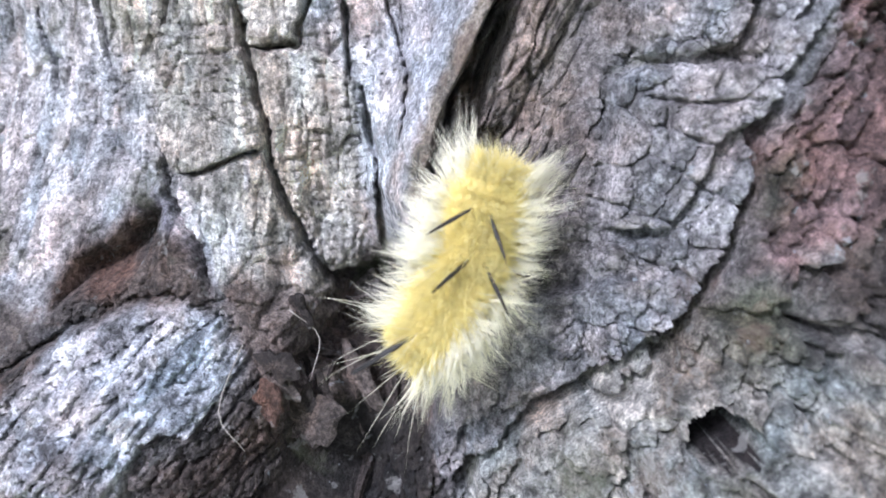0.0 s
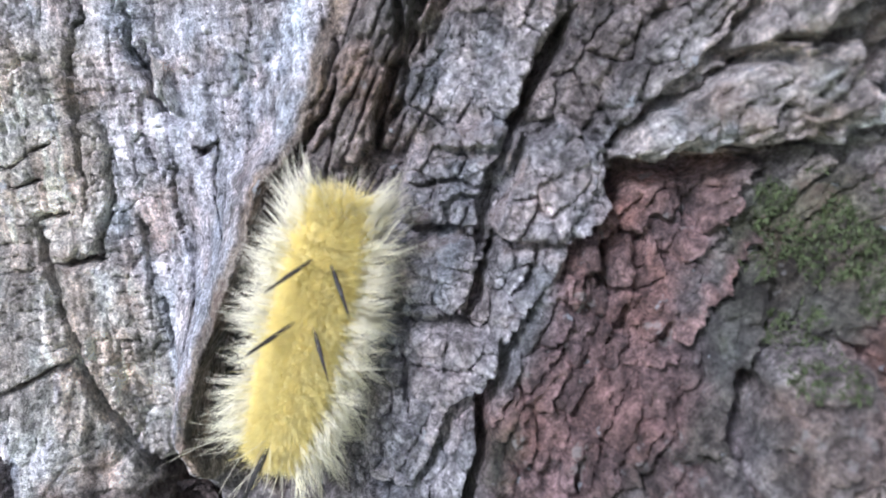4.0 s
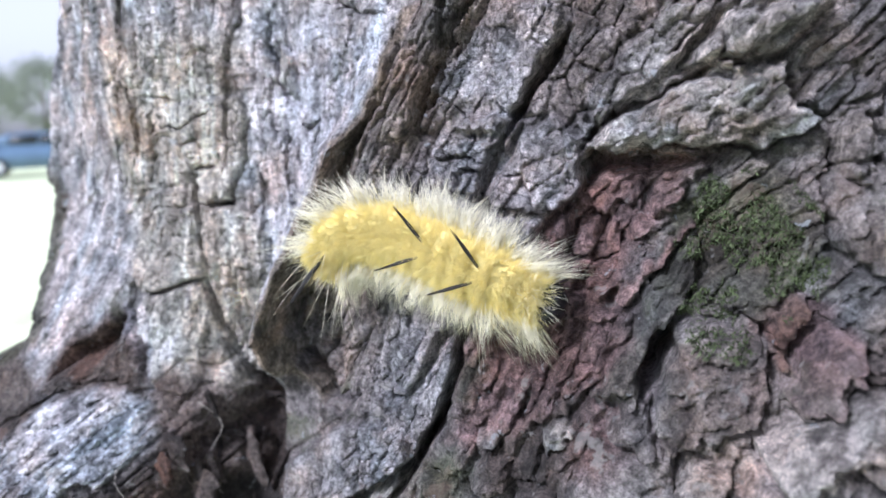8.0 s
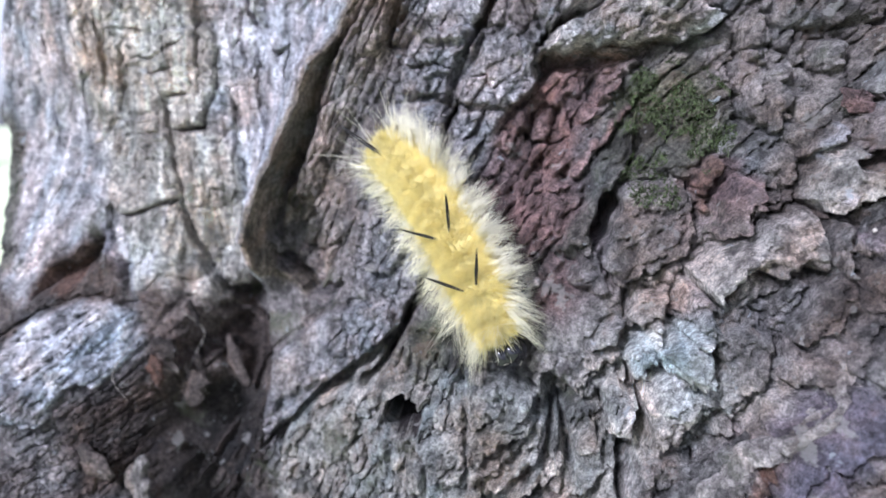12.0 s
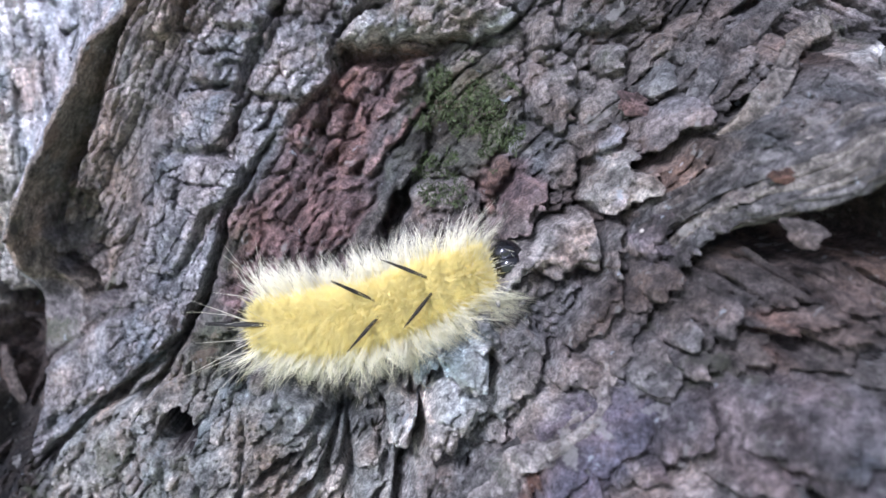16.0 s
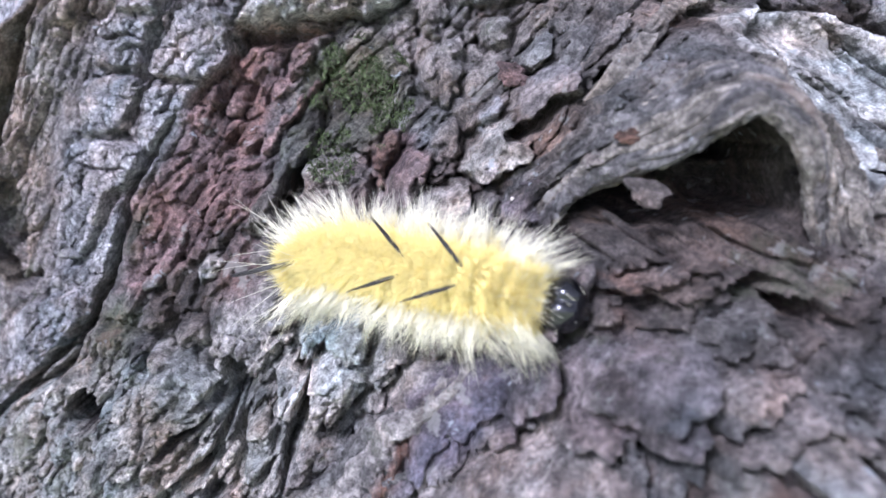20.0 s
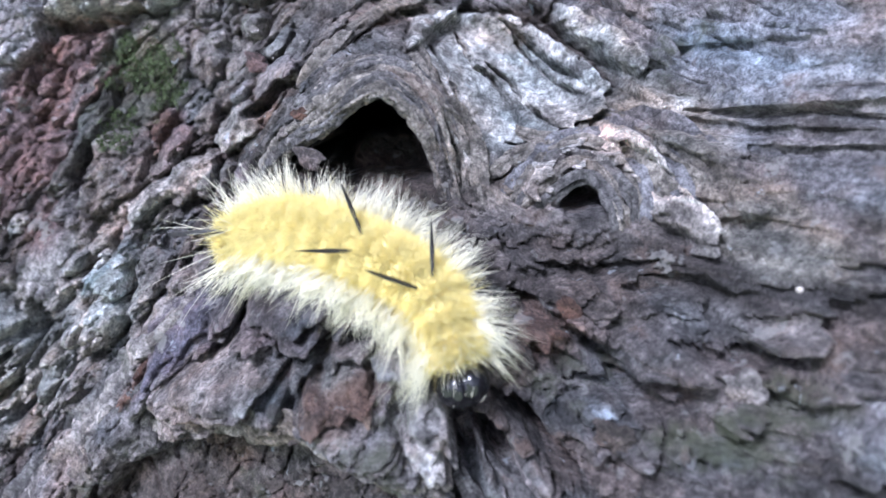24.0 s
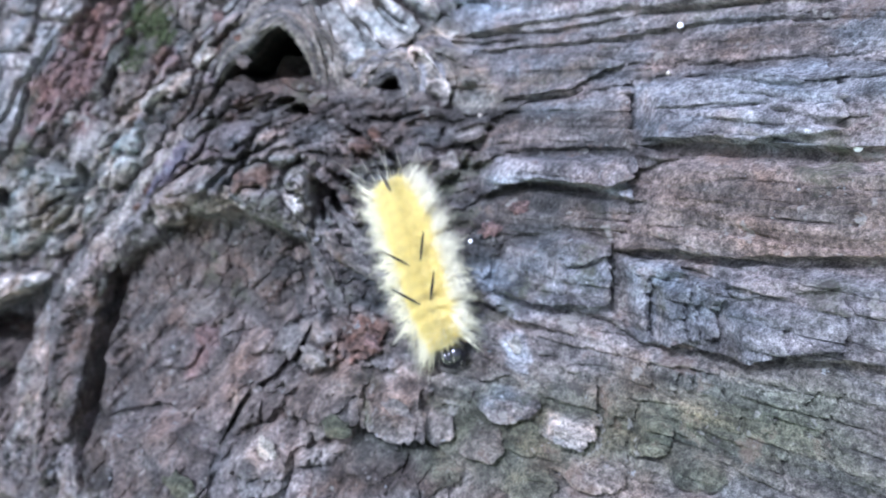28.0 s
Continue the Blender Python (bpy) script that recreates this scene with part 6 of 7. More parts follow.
strand("rim", 1.4, 2.0, 0.9, [(109.0, 4.1), (114.9, 8.8), (120.9, 12.3), (125.4, 15.3), (129.2, 16.0), (132.3, 13.7), (135.2, 9.9), (137.2, 5.1), (138.4, 0.2), (139.8, -5.1)], 4, "grey-brown fibrous strand curling over a dark hollow")
strand("slate", 1.3, 1.6, 0.9, [(103.9, -1.4), (108.1, 4.3), (114.2, 9.2), (120.5, 12.9), (125.4, 16.0), (129.6, 16.7), (132.8, 14.2), (135.9, 10.1), (137.8, 5.0)], 5, "grey-brown fibrous strand curling over a dark hollow")
strand("rim", 1.5, 1.0, 0.9, [(113.5, 9.7), (120.0, 13.6), (125.4, 16.6), (129.9, 17.4), (133.4, 14.8), (136.6, 10.3), (138.5, 4.9), (139.8, -0.1), (141.6, -5.4)], 6, "grey-brown fibrous strand curling over a dark hollow")
strand("slate", 1.5, 0.4, 0.9, [(101.7, -1.4), (106.3, 4.5), (112.7, 10.2), (119.5, 14.2), (125.4, 17.3), (130.3, 18.1), (133.8, 15.3), (137.3, 10.5), (139.2, 4.8), (140.4, -0.3), (142.5, -5.5)], 7, "grey-brown fibrous strand curling over a dark hollow")
strand("rim", 1.82, 0.5, 0.9, [(132.0, 23.8), (134.0, 17.0), (137.4, 12.1), (140.6, 5.9), (141.7, 0.1), (143.4, -4.9)], 8, "grey fibrous strand of burl wood")
strand("limb", 2.1, 0.5, 0.9, [(160.8, 28.4), (165.8, 24.0), (170.0, 19.8), (174.1, 16.0)], 15, "grey fibrous strand of burl wood")
strand("rim", 1.12, 0.5, 0.9, [(148.4, 7.7), (151.8, 5.9), (156.9, 6.4), (160.9, 8.8)], 16, "grey fibrous strand of burl wood")
strand("rim", 1.26, 0.5, 0.9, [(143.3, 0.0), (146.5, 2.2), (151.2, 4.0), (155.9, 5.8)], 17, "grey fibrous strand of burl wood")
strand("slate", 1.0, 2.4, 0.9, [(148.8, -4.6), (151.0, -2.1), (153.7, 0.2), (156.2, 1.0), (158.5, -0.3), (159.4, -3.1), (159.7, -5.4), (159.8, -7.9)], 18, "grey-brown fibrous strand curling over a small hollow")
strand("rim", 1.2, 2.0, 0.9, [(147.4, -4.6), (150.1, -1.5), (153.3, 1.2), (156.6, 2.3), (159.4, 1.0), (160.6, -2.0), (160.9, -4.8), (160.7, -7.9)], 19, "grey-brown fibrous strand curling over a small hollow")
strand("slate", 1.3, 1.4, 0.9, [(146.1, -4.8), (149.2, -1.1), (153.0, 2.3), (156.9, 3.6), (160.3, 2.4), (161.9, -1.0), (162.0, -4.3), (161.5, -7.8)], 20, "grey-brown fibrous strand curling over a small hollow")
strand("rim", 1.4, 0.8, 0.9, [(144.8, -4.8), (148.2, -0.6), (152.6, 3.4), (157.3, 5.0), (161.3, 3.7), (163.2, 0.2), (163.2, -3.8), (162.4, -7.8)], 21, "grey-brown fibrous strand curling over a small hollow")
strand("limb", 1.6, 0.2, 0.9, [(143.4, -4.9), (147.3, -0.0), (152.2, 4.5), (157.7, 6.4), (162.3, 5.2), (164.5, 1.3), (164.3, -3.3), (163.2, -7.7)], 22, "grey-brown fibrous strand curling over a small hollow")
strand("limb", 2.4, 0.3, 0.5, [(160.5, 7.7), (164.9, 5.4), (167.4, 1.5), (168.4, -2.3), (171.3, -4.5)], 23, "grey fibrous strand of burl wood")
strand("rim", 2.4, 0.3, 0.5, [(161.1, 5.0), (165.1, 2.1), (166.8, -1.2), (167.2, -4.3)], 24, "grey fibrous strand of burl wood")
strand("limb", 2.4, 0.3, 0.5, [(162.0, 9.7), (168.9, 7.7), (172.4, 4.5), (175.1, 0.8)], 25, "grey fibrous strand of burl wood")
strand("stone", 3.2, 0.6, 0.7, [(102.9, -10.0), (90.6, -25.5), (78.0, -39.7), (65.8, -53.8), (60.1, -64.6), (56.5, -75.0)], 26, "dark fibrous strand of bark")
strand("slate", 2.6, 0.6, 0.7, [(100.2, -21.6), (87.6, -34.0), (77.1, -44.7), (69.5, -55.6), (66.4, -63.2), (65.4, -72.4)], 27, "dark fibrous strand of bark")
strand("slate", 2.4, 0.6, 0.7, [(93.3, -19.0), (80.6, -33.1), (69.2, -45.8), (58.2, -57.6), (49.4, -67.1)], 28, "dark fibrous strand of bark")
strand("rim", 2.2, 0.6, 0.7, [(82.2, -43.4), (96.1, -34.1), (111.6, -29.4), (121.6, -29.9), (131.3, -34.9), (137.1, -42.5)], 29, "dark fibrous strand of bark")
strand("slate", 1.8, 0.6, 0.7, [(135.7, -34.0), (142.6, -41.1), (151.3, -45.0), (158.2, -49.0), (162.8, -52.8)], 30, "dark fibrous strand of bark")
strand("slate", 1.8, 0.6, 0.7, [(140.2, -31.9), (146.9, -38.8), (156.3, -42.5), (163.8, -46.3), (168.1, -50.2)], 31, "dark fibrous strand of bark")
strand("slate", 1.6, 0.6, 0.7, [(135.2, -39.4), (139.9, -47.5), (142.5, -53.8), (143.2, -57.1)], 32, "dark fibrous strand of bark")
strand("slate", 2.2, 0.6, 0.7, [(110.9, 17.3), (119.2, 26.4), (127.7, 33.3), (136.7, 37.9), (145.6, 40.9)], 33, "dark fibrous strand of bark")
strand("rim", 1.8, 0.6, 0.7, [(114.7, 14.3), (122.5, 23.0), (130.5, 29.2), (140.6, 32.4)], 34, "dark fibrous strand of bark")
# strips in the hollow, darkened in the colour to match its shade
strand("shade_brown", 2.08, -17, 0.5, [(-21.9, -32.0), (-17.3, -39.5), (-15.2, -46.7), (-15.6, -54.4)], 35, "brown strip of rotten bark lodged in a hollow")
strand("shade_brown", 2.56, -18, 0.5, [(-29.8, -35.5), (-25.2, -42.8), (-25.7, -51.5), (-23.2, -58.3)], 36, "brown strip of rotten bark lodged in a hollow")
strand("shade_brown", 1.76, -16, 0.5, [(-38.5, -38.0), (-30.4, -43.7), (-23.7, -41.8)], 37, "brown strip of rotten bark lodged in a hollow")
strand("shade_brown", 1.76, -17, 0.5, [(-41.2, -44.8), (-32.6, -42.3), (-23.9, -37.5)], 38, "brown strip of rotten bark lodged in a hollow")
strand("umber", 1.6, -8, 0.5, [(-6.2, -59.9), (-3.5, -52.3), (-0.5, -44.8)], 39, "brown strip of rotten bark lodged in a hollow")
strand("shade_brown", 2.4, -15, 0.5, [(-14.8, -27.0), (-9.9, -33.3), (-8.7, -40.5)], 40, "brown strip of rotten bark lodged in a hollow")
strand("shade_brown", 1.28, -12, 0.5, [(-29.0, -26.3), (-26.1, -31.4), (-23.1, -33.6), (-21.9, -38.5)], 41, "brown strip of rotten bark lodged in a hollow")
strand("shade_brown", 0.96, -14, 0.5, [(-20.0, -35.8), (-16.5, -33.4), (-13.4, -35.6)], 42, "brown strip of rotten bark lodged in a hollow")

# ---- the caterpillar ----
# time, then five places of its back from tail to head: millimetres to the right and above 1 m
SPINE = [
    (0, -5.8, -23, -1.4, -20.2, 3.5, -11.4, 6.9, -3.2, 9.6, 2.2),
    (0.5, -4.4, -21.7, 0.1, -18.6, 4.5, -10.2, 8.3, -1.9, 11.3, 3.1),
    (1, -3, -21.4, 2, -17.7, 6.8, -9.2, 10.1, -0.7, 11.8, 4.6),
    (1.5, -1.9, -20.8, 3.6, -16.3, 7.9, -6.9, 11.2, 2.6, 14.2, 10),
    (2, 4.3, -16.4, 8.2, -11.8, 11.3, -1.6, 14.3, 7.5, 16.5, 14),
    (2.5, 3.8, -12.9, 8.2, -8.8, 12.3, 1.1, 15.8, 10.7, 18.2, 19.6),
    (3, 8.9, -8.4, 11.8, -3, 15.8, 7.3, 19.3, 16.2, 22.1, 22.6),
    (3.5, 10.6, -7.1, 14.3, -0, 18, 10.5, 21.8, 20.5, 24.7, 26.8),
    (4, 12.9, -2.4, 16.5, 4.9, 20.9, 15.5, 24.6, 24.5, 27.2, 31.6),
    (4.5, 16.1, 0.5, 19.1, 7.6, 22.8, 17.5, 26.1, 25.7, 28.7, 31.9),
    (6.5, 18.5, 1.7, 19.8, 10.1, 24.9, 18.8, 34.1, 22.9, 47.1, 23.7),
    (7, 21.9, 7.2, 20.5, 14.1, 25.9, 21.1, 35.9, 22.9, 46.9, 20.4),
    (7.5, 20, 8, 19.8, 13.4, 27.6, 18.8, 38.5, 19, 49.6, 15.3),
    (8, 17.6, 12.1, 21.2, 17.4, 32.2, 17.4, 44, 13.9, 55.9, 9.7),
    (8.5, 19, 15.3, 23.4, 18.1, 33.1, 18.4, 44.7, 14.1, 55.4, 10),
    (9, 22.4, 17.5, 27.7, 18.7, 38.6, 15.9, 47, 12.8, 56.7, 10.9),
    (9.5, 23.2, 17.6, 29.3, 18.8, 41.5, 13.9, 51.3, 8.5, 56.4, -1),
    (10, 24.8, 18.3, 32.5, 17.3, 43.8, 11.5, 52.5, 5.9, 57.2, -2.7),
    (10.5, 26.8, 17.2, 32.9, 13.8, 42.1, 7.3, 49.2, -0.9, 49.9, -10.6),
    (11, 28.5, 17.2, 33.8, 13.3, 42.1, 6.1, 48.1, -2.7, 49.7, -12.5),
    (11.5, 29, 16.8, 36.2, 11.8, 42.9, 2.1, 46.8, -7.9, 48, -18.3),
    (13.5, 35.7, 9.1, 40.2, 2.9, 46.4, -5.1, 53.9, -11.5, 65.5, -14.6),
    (14, 36.5, -1.3, 41.7, -4.1, 49.8, -9, 58.1, -14.2, 67.5, -17.4),
    (14.5, 37.3, -3, 43.3, -5.6, 52.8, -10.3, 60.2, -13.2, 69.2, -15.9),
    (15, 41.2, -7.5, 48.5, -9.1, 58.5, -12.2, 66.3, -12.5, 74, -7.1),
    (15.5, 44.1, -12.7, 50.5, -13, 60.7, -13.1, 69.5, -9.7, 78.1, -4.8),
    (16, 49, -13.6, 57.2, -13, 67, -11, 75.9, -7.2, 84.6, -3),
    (16.5, 54.1, -15.4, 61.5, -12.5, 70.4, -9.6, 79, -6, 88.1, -2.8),
    (17, 54.8, -14.9, 62.6, -12.7, 72.6, -7.6, 82, -4.6, 92.3, -4.3),
    (17.5, 63.1, -14.7, 69.1, -9.7, 79.1, -4.6, 88.2, -4.7, 95.8, -6.8),
    (18, 64, -15.7, 71.7, -10.4, 81, -6.2, 90.6, -7.2, 99.3, -11.5),
    (18.5, 67.8, -8.5, 74.7, -7, 85.2, -6.2, 94.2, -8, 101.8, -10.8),
    (19, 70.9, -9.7, 78.3, -7.7, 88.4, -7.2, 97, -8.5, 104.5, -9.6),
    (19.5, 70.3, -9.2, 77.8, -6.4, 88.2, -6.1, 97.1, -6.3, 105.2, -6.2),
    (20, 71.7, -8.5, 79.3, -6.1, 89.8, -6.9, 97.8, -7.1, 105.8, -7.6),
    (20.5, 76.7, -8.4, 84.1, -6.1, 94.1, -6.3, 102.5, -6.3, 113.4, -4.5),
    (22.5, 99.4, -9.3, 107.1, -5.4, 116.6, -4.1, 124.8, -5.3, 134.3, -6.8),
    (23, 101.3, -6.9, 110.6, -4.6, 120.8, -4.4, 129.6, -7.2, 138.8, -8.5),
    (23.5, 104.4, -6.6, 113.9, -5.1, 124.9, -4.9, 133.8, -7.6, 143.2, -11.5),
    (24, 105.4, -7.6, 114.9, -5.3, 125.1, -7.4, 133.4, -12.2, 136.2, -19.2),
    (24.5, 113.9, -8, 122.7, -5.6, 132.5, -8.8, 139, -15.5, 140.7, -23.3),
    (25, 120, -5.9, 127.5, -9.9, 136, -16.4, 142.9, -22.7, 148.1, -29.3),
    (25.5, 125.8, -10.4, 132.5, -15.1, 140.8, -21, 148.7, -27.5, 156.2, -32.9),
    (26, 134.2, -12.6, 140.4, -17.8, 148.2, -24, 156, -29.7, 163.9, -34.6),
    (26.5, 137.7, -17.3, 143.1, -21.6, 150.5, -27.8, 158, -33.3, 164.8, -39),
    (27, 142.8, -22, 148.4, -26.9, 154.7, -33.1, 160.5, -38.2, 165.1, -43.8),
    (27.5, 146.4, -24.9, 150.7, -29.7, 157.3, -37.2, 161.8, -44.2, 163.7, -51.7),
    (28, 155, -26.3, 158, -32.7, 161.1, -41.7, 163.2, -50.1, 165.6, -57),
]
N_SEG, LIFT = 12, 7.0


def spine_at(t):
    ts = [r[0] for r in SPINE]
    return np.array([np.interp(t, ts, [r[k] for r in SPINE]) for k in range(1, 11)]).reshape(5, 2)


def tuck(t):
    """How far the head reaches out of the coat, in millimetres."""
    return float(np.interp(t, [0, 4.5, 6.5, 7.5, 8, 9.5, 10, 20.5, 22.5, 23.5, 24, 24.5, 25.5, 28], [-4, -4, 1.6, 1.6, -0.5, -0.5, 1.6, 1.6, -3, -2, 1.6, -1, 1.6, 1.6]))


def body_frames(t):
    """Poses of the twelve body rings and of the head on the bark at the time t."""
    p = spine_at(t)
    fine = []
    ext = np.vstack([2 * p[0] - p[1], p, 2 * p[-1] - p[-2]])
    for k in range(4):
        for s in np.linspace(0, 1, 12, endpoint=False):
            w = catmull(s)
            fine.append(sum(w[a] * ext[k + a] for a in range(4)))
    fine = np.array(fine + [p[-1]])
    y = np.minimum(depth(fine[:, 0], fine[:, 1]), 103.0)
    y = np.convolve(np.r_[[y[0]] * 6, y, [y[-1]] * 6], np.ones(13) / 13, "valid") - LIFT
    pts = np.c_[fine[:, 0], y, fine[:, 1] + 1000] / 1000
    run = np.r_[0, np.cumsum(np.linalg.norm(np.diff(pts, axis=0), axis=1))]
    out = []
    for k in range(N_SEG + 1):
        s = 0.0031 + (run[-1] - 0.0073) * k / (N_SEG - 1) if k < N_SEG else run[-1]
        c = Vector([np.interp(s, run, pts[:, a]) for a in range(3)])
        lo, hi = max(s - 0.003, 0), min(s + 0.003, run[-1])
        fwd = (Vector([np.interp(hi, run, pts[:, a]) for a in range(3)]) - Vector([np.interp(lo, run, pts[:, a]) for a in range(3)])).normalized()
        u, w = c.x * 1000, (c.z - 1) * 1000
        gx, gz = float(depth(u + 6, w) - depth(u - 6, w)) / 12, float(depth(u, w + 6) - depth(u, w - 6)) / 12
        up = Vector((gx * 0.7, -1, gz * 0.7)).normalized()
        side = up.cross(fwd).normalized()
        up = fwd.cross(side)
        if k == N_SEG:
            c = c + fwd * (tuck(t) / 1000) - up * 0.001
        out.append(Matrix.Translation(c) @ Matrix((fwd, side, up)).transposed().to_4x4())
    return out


RING = [3.6, 4.2, 4.4, 4.5, 4.55, 4.55, 4.55, 4.5, 4.4, 4.2, 3.8, 3.2]


def ring_mesh(r, half, box=3.5):
    """A plump body ring with a flattened belly and soft folds at its ends."""
    bm = bmesh.new()
    bmesh.ops.create_uvsphere(bm, u_segments=20, v_segments=12, radius=1.0)
    for q in bm.verts:
        x, y, z = q.co.z, q.co.x, q.co.y
        n = math.hypot(y, z) + 1e-9
        full = max(0.0, 1 - abs(x) ** box) ** (1 / box)
        y, z = y / n * full, z / n * full
        k = 1 + 0.04 * math.sin(3 * math.atan2(z, y))
        q.co = Vector((x * half, y * r * k, (z if z > 0 else z * 0.85) * r * k)) / 1000
    return bm


def hair_mesh(name, rng, count, r, length, lean, parent, mat, low=-0.5, thick=0.06, label="", spread=1.0, flank=0.0, cap=0.0):
    """Fine curved hairs that stand out of a ring; each tapers to a point."""
    verts, faces = [], []
    seed = rng.uniform(0, 90)
    for _ in range(count):
        a = rng.uniform(low, math.pi - low)
        if flank:
            a = rng.uniform(low, flank) if rng.random() < 0.5 else math.pi - rng.uniform(low, flank)
        x0 = rng.uniform(-2.9, 2.9)
        out = Vector((0, math.cos(a), math.sin(a)))
        lock = Vector((noise.noise(Vector((x0 * 0.5, a * 3.5, seed))), noise.noise(Vector((x0 * 0.5 + 9, a * 3.5, seed))), noise.noise(Vector((x0 * 0.5, a * 3.5 + 9, seed))))) * (0.12 if length < 3 else 1.25)
        d = (out + lock + Vector((lean + rng.gauss(0, 0.28) * spread, rng.gauss(0, 0.22) * spread, rng.gauss(0, 0.22) * spread))).normalized()
        if cap:
            g = math.sqrt(rng.random()) * 1.25
            out = Vector((cap * math.cos(g), math.sin(g) * math.cos(a), math.sin(g) * math.sin(a)))
            d, x0 = (out + Vector((rng.gauss(0, 0.2), rng.gauss(0, 0.25), rng.gauss(0.15, 0.25)))).normalized(), 0.0
        sag = Vector((rng.gauss(0, 0.25), rng.gauss(0, 0.25), rng.gauss(0, 0.2) - 0.1))
        ln = length * rng.uniform(0.4, 1.15)
        base = Vector((x0, 0, 0)) + out * (r * 0.93)
        e1 = d.cross(Vector((1, 0.2, 0.1))).normalized()
        e2 = d.cross(e1)
        n0 = len(verts)
        for s, w in ((0, 1.0), (0.4, 0.8), (0.75, 0.5)):
            c = base + d * (ln * s) + sag * (ln * s * s * 0.6)
            for k in range(3):
                g = 2.094 * k
                verts.append((c + (e1 * math.cos(g) + e2 * math.sin(g)) * thick * w) / 1000)
        verts.append((base + d * ln + sag * (ln * 0.6)) / 1000)
        for s in range(2):
            for k in range(3):
                q0, q1 = n0 + s * 3 + k, n0 + s * 3 + (k + 1) % 3
                faces.append((q0, q1, q1 + 3, q0 + 3))
        for k in range(3):
            faces.append((n0 + 6 + k, n0 + 6 + (k + 1) % 3, n0 + 9))
    ob = mesh_object(name, verts, faces, mat, parent, label)
    return tagged(ob, kind="stuff")


def lock_mesh(name, rng, count, strands, r, length, lean, parent, mat, label):
    """Locks of soft hair along both sides: the hairs of a lock bend together to a loose tip."""
    verts, faces = [], []
    for n in range(count):
        side = 1 if n % 2 else -1
        a = rng.uniform(-0.55, 0.5)
        out = Vector((0, side * math.cos(a), math.sin(a)))
        root = Vector((rng.uniform(-2.0, 2.0), 0, 0)) + out * (r * 0.9)
        d = (out + Vector((lean + rng.gauss(0, 0.35), 0, rng.gauss(0.05, 0.2)))).normalized()
        curl = Vector((rng.gauss(lean * 0.5, 0.45), rng.gauss(0, 0.2), rng.gauss(0.05, 0.3)))
        ln = length * rng.uniform(0.55, 1.1)
        tip = root + d * ln + curl * (ln * 0.45)
        for _ in range(strands):
            p0 = root + Vector((rng.gauss(0, 0.55), rng.gauss(0, 0.3), rng.gauss(0, 0.55)))
            p2 = tip + Vector((rng.gauss(0, 0.55), rng.gauss(0, 0.4), rng.gauss(0, 0.55))) - d * (ln * max(0.0, rng.gauss(0.12, 0.16)))
            p1 = (p0 + p2) / 2 - curl * (ln * 0.12) + Vector((rng.gauss(0, 0.25), rng.gauss(0, 0.25), rng.gauss(0, 0.25)))
            e1 = d.cross(Vector((1, 0.2, 0.1))).normalized()
            e2 = d.cross(e1)
            n0 = len(verts)
            for c, w in ((p0, 0.045), (p1, 0.038)):
                for k in range(3):
                    verts.append((c + (e1 * math.cos(2.094 * k) + e2 * math.sin(2.094 * k)) * w) / 1000)
            verts.append(p2 / 1000)
            for k in range(3):
                faces.append((n0 + k, n0 + (k + 1) % 3, n0 + 3 + (k + 1) % 3, n0 + 3 + k))
                faces.append((n0 + 3 + k, n0 + 3 + (k + 1) % 3, n0 + 6))
    return tagged(mesh_object(name, verts, faces, mat, parent, label), kind="stuff")


def bristle(name, base, tip, parent, thick=0.22, strands=7, seed=1):
    """A pencil of stiff black bristles that spread slightly to the tip."""
    rng = random.Random(seed)
    bm = bmesh.new()
    base, tip = Vector(base), Vector(tip)
    ax = (tip - base).normalized()
    e1 = ax.cross(Vector((0.3, 0.2, 1))).normalized()
    e2 = ax.cross(e1)
    for s in range(strands):
        g = rng.uniform(0, 6.28)
        off = (e1 * math.cos(g) + e2 * math.sin(g))
        a, b = base + off * thick * 0.4, tip + off * thick * rng.uniform(0.2, 0.7) - ax * rng.uniform(0, 1.6)
        mid = (a + b) / 2 + off * 0.1
        ring = []
        for c, w in ((a, 0.15), (mid, 0.14), (b, 0.03)):
            ring.append([bm.verts.new((c + (e1 * math.cos(2.094 * k) + e2 * math.sin(2.094 * k)) * w) / 1000) for k in range(3)])
        for r0, r1 in zip(ring, ring[1:]):
            for k in range(3):
                bm.faces.new((r0[k], r0[(k + 1) % 3], r1[(k + 1) % 3], r1[k]))
    return tagged(part(name, bm, LASH, parent, "stiff black bristle pencil"), kind="stuff")


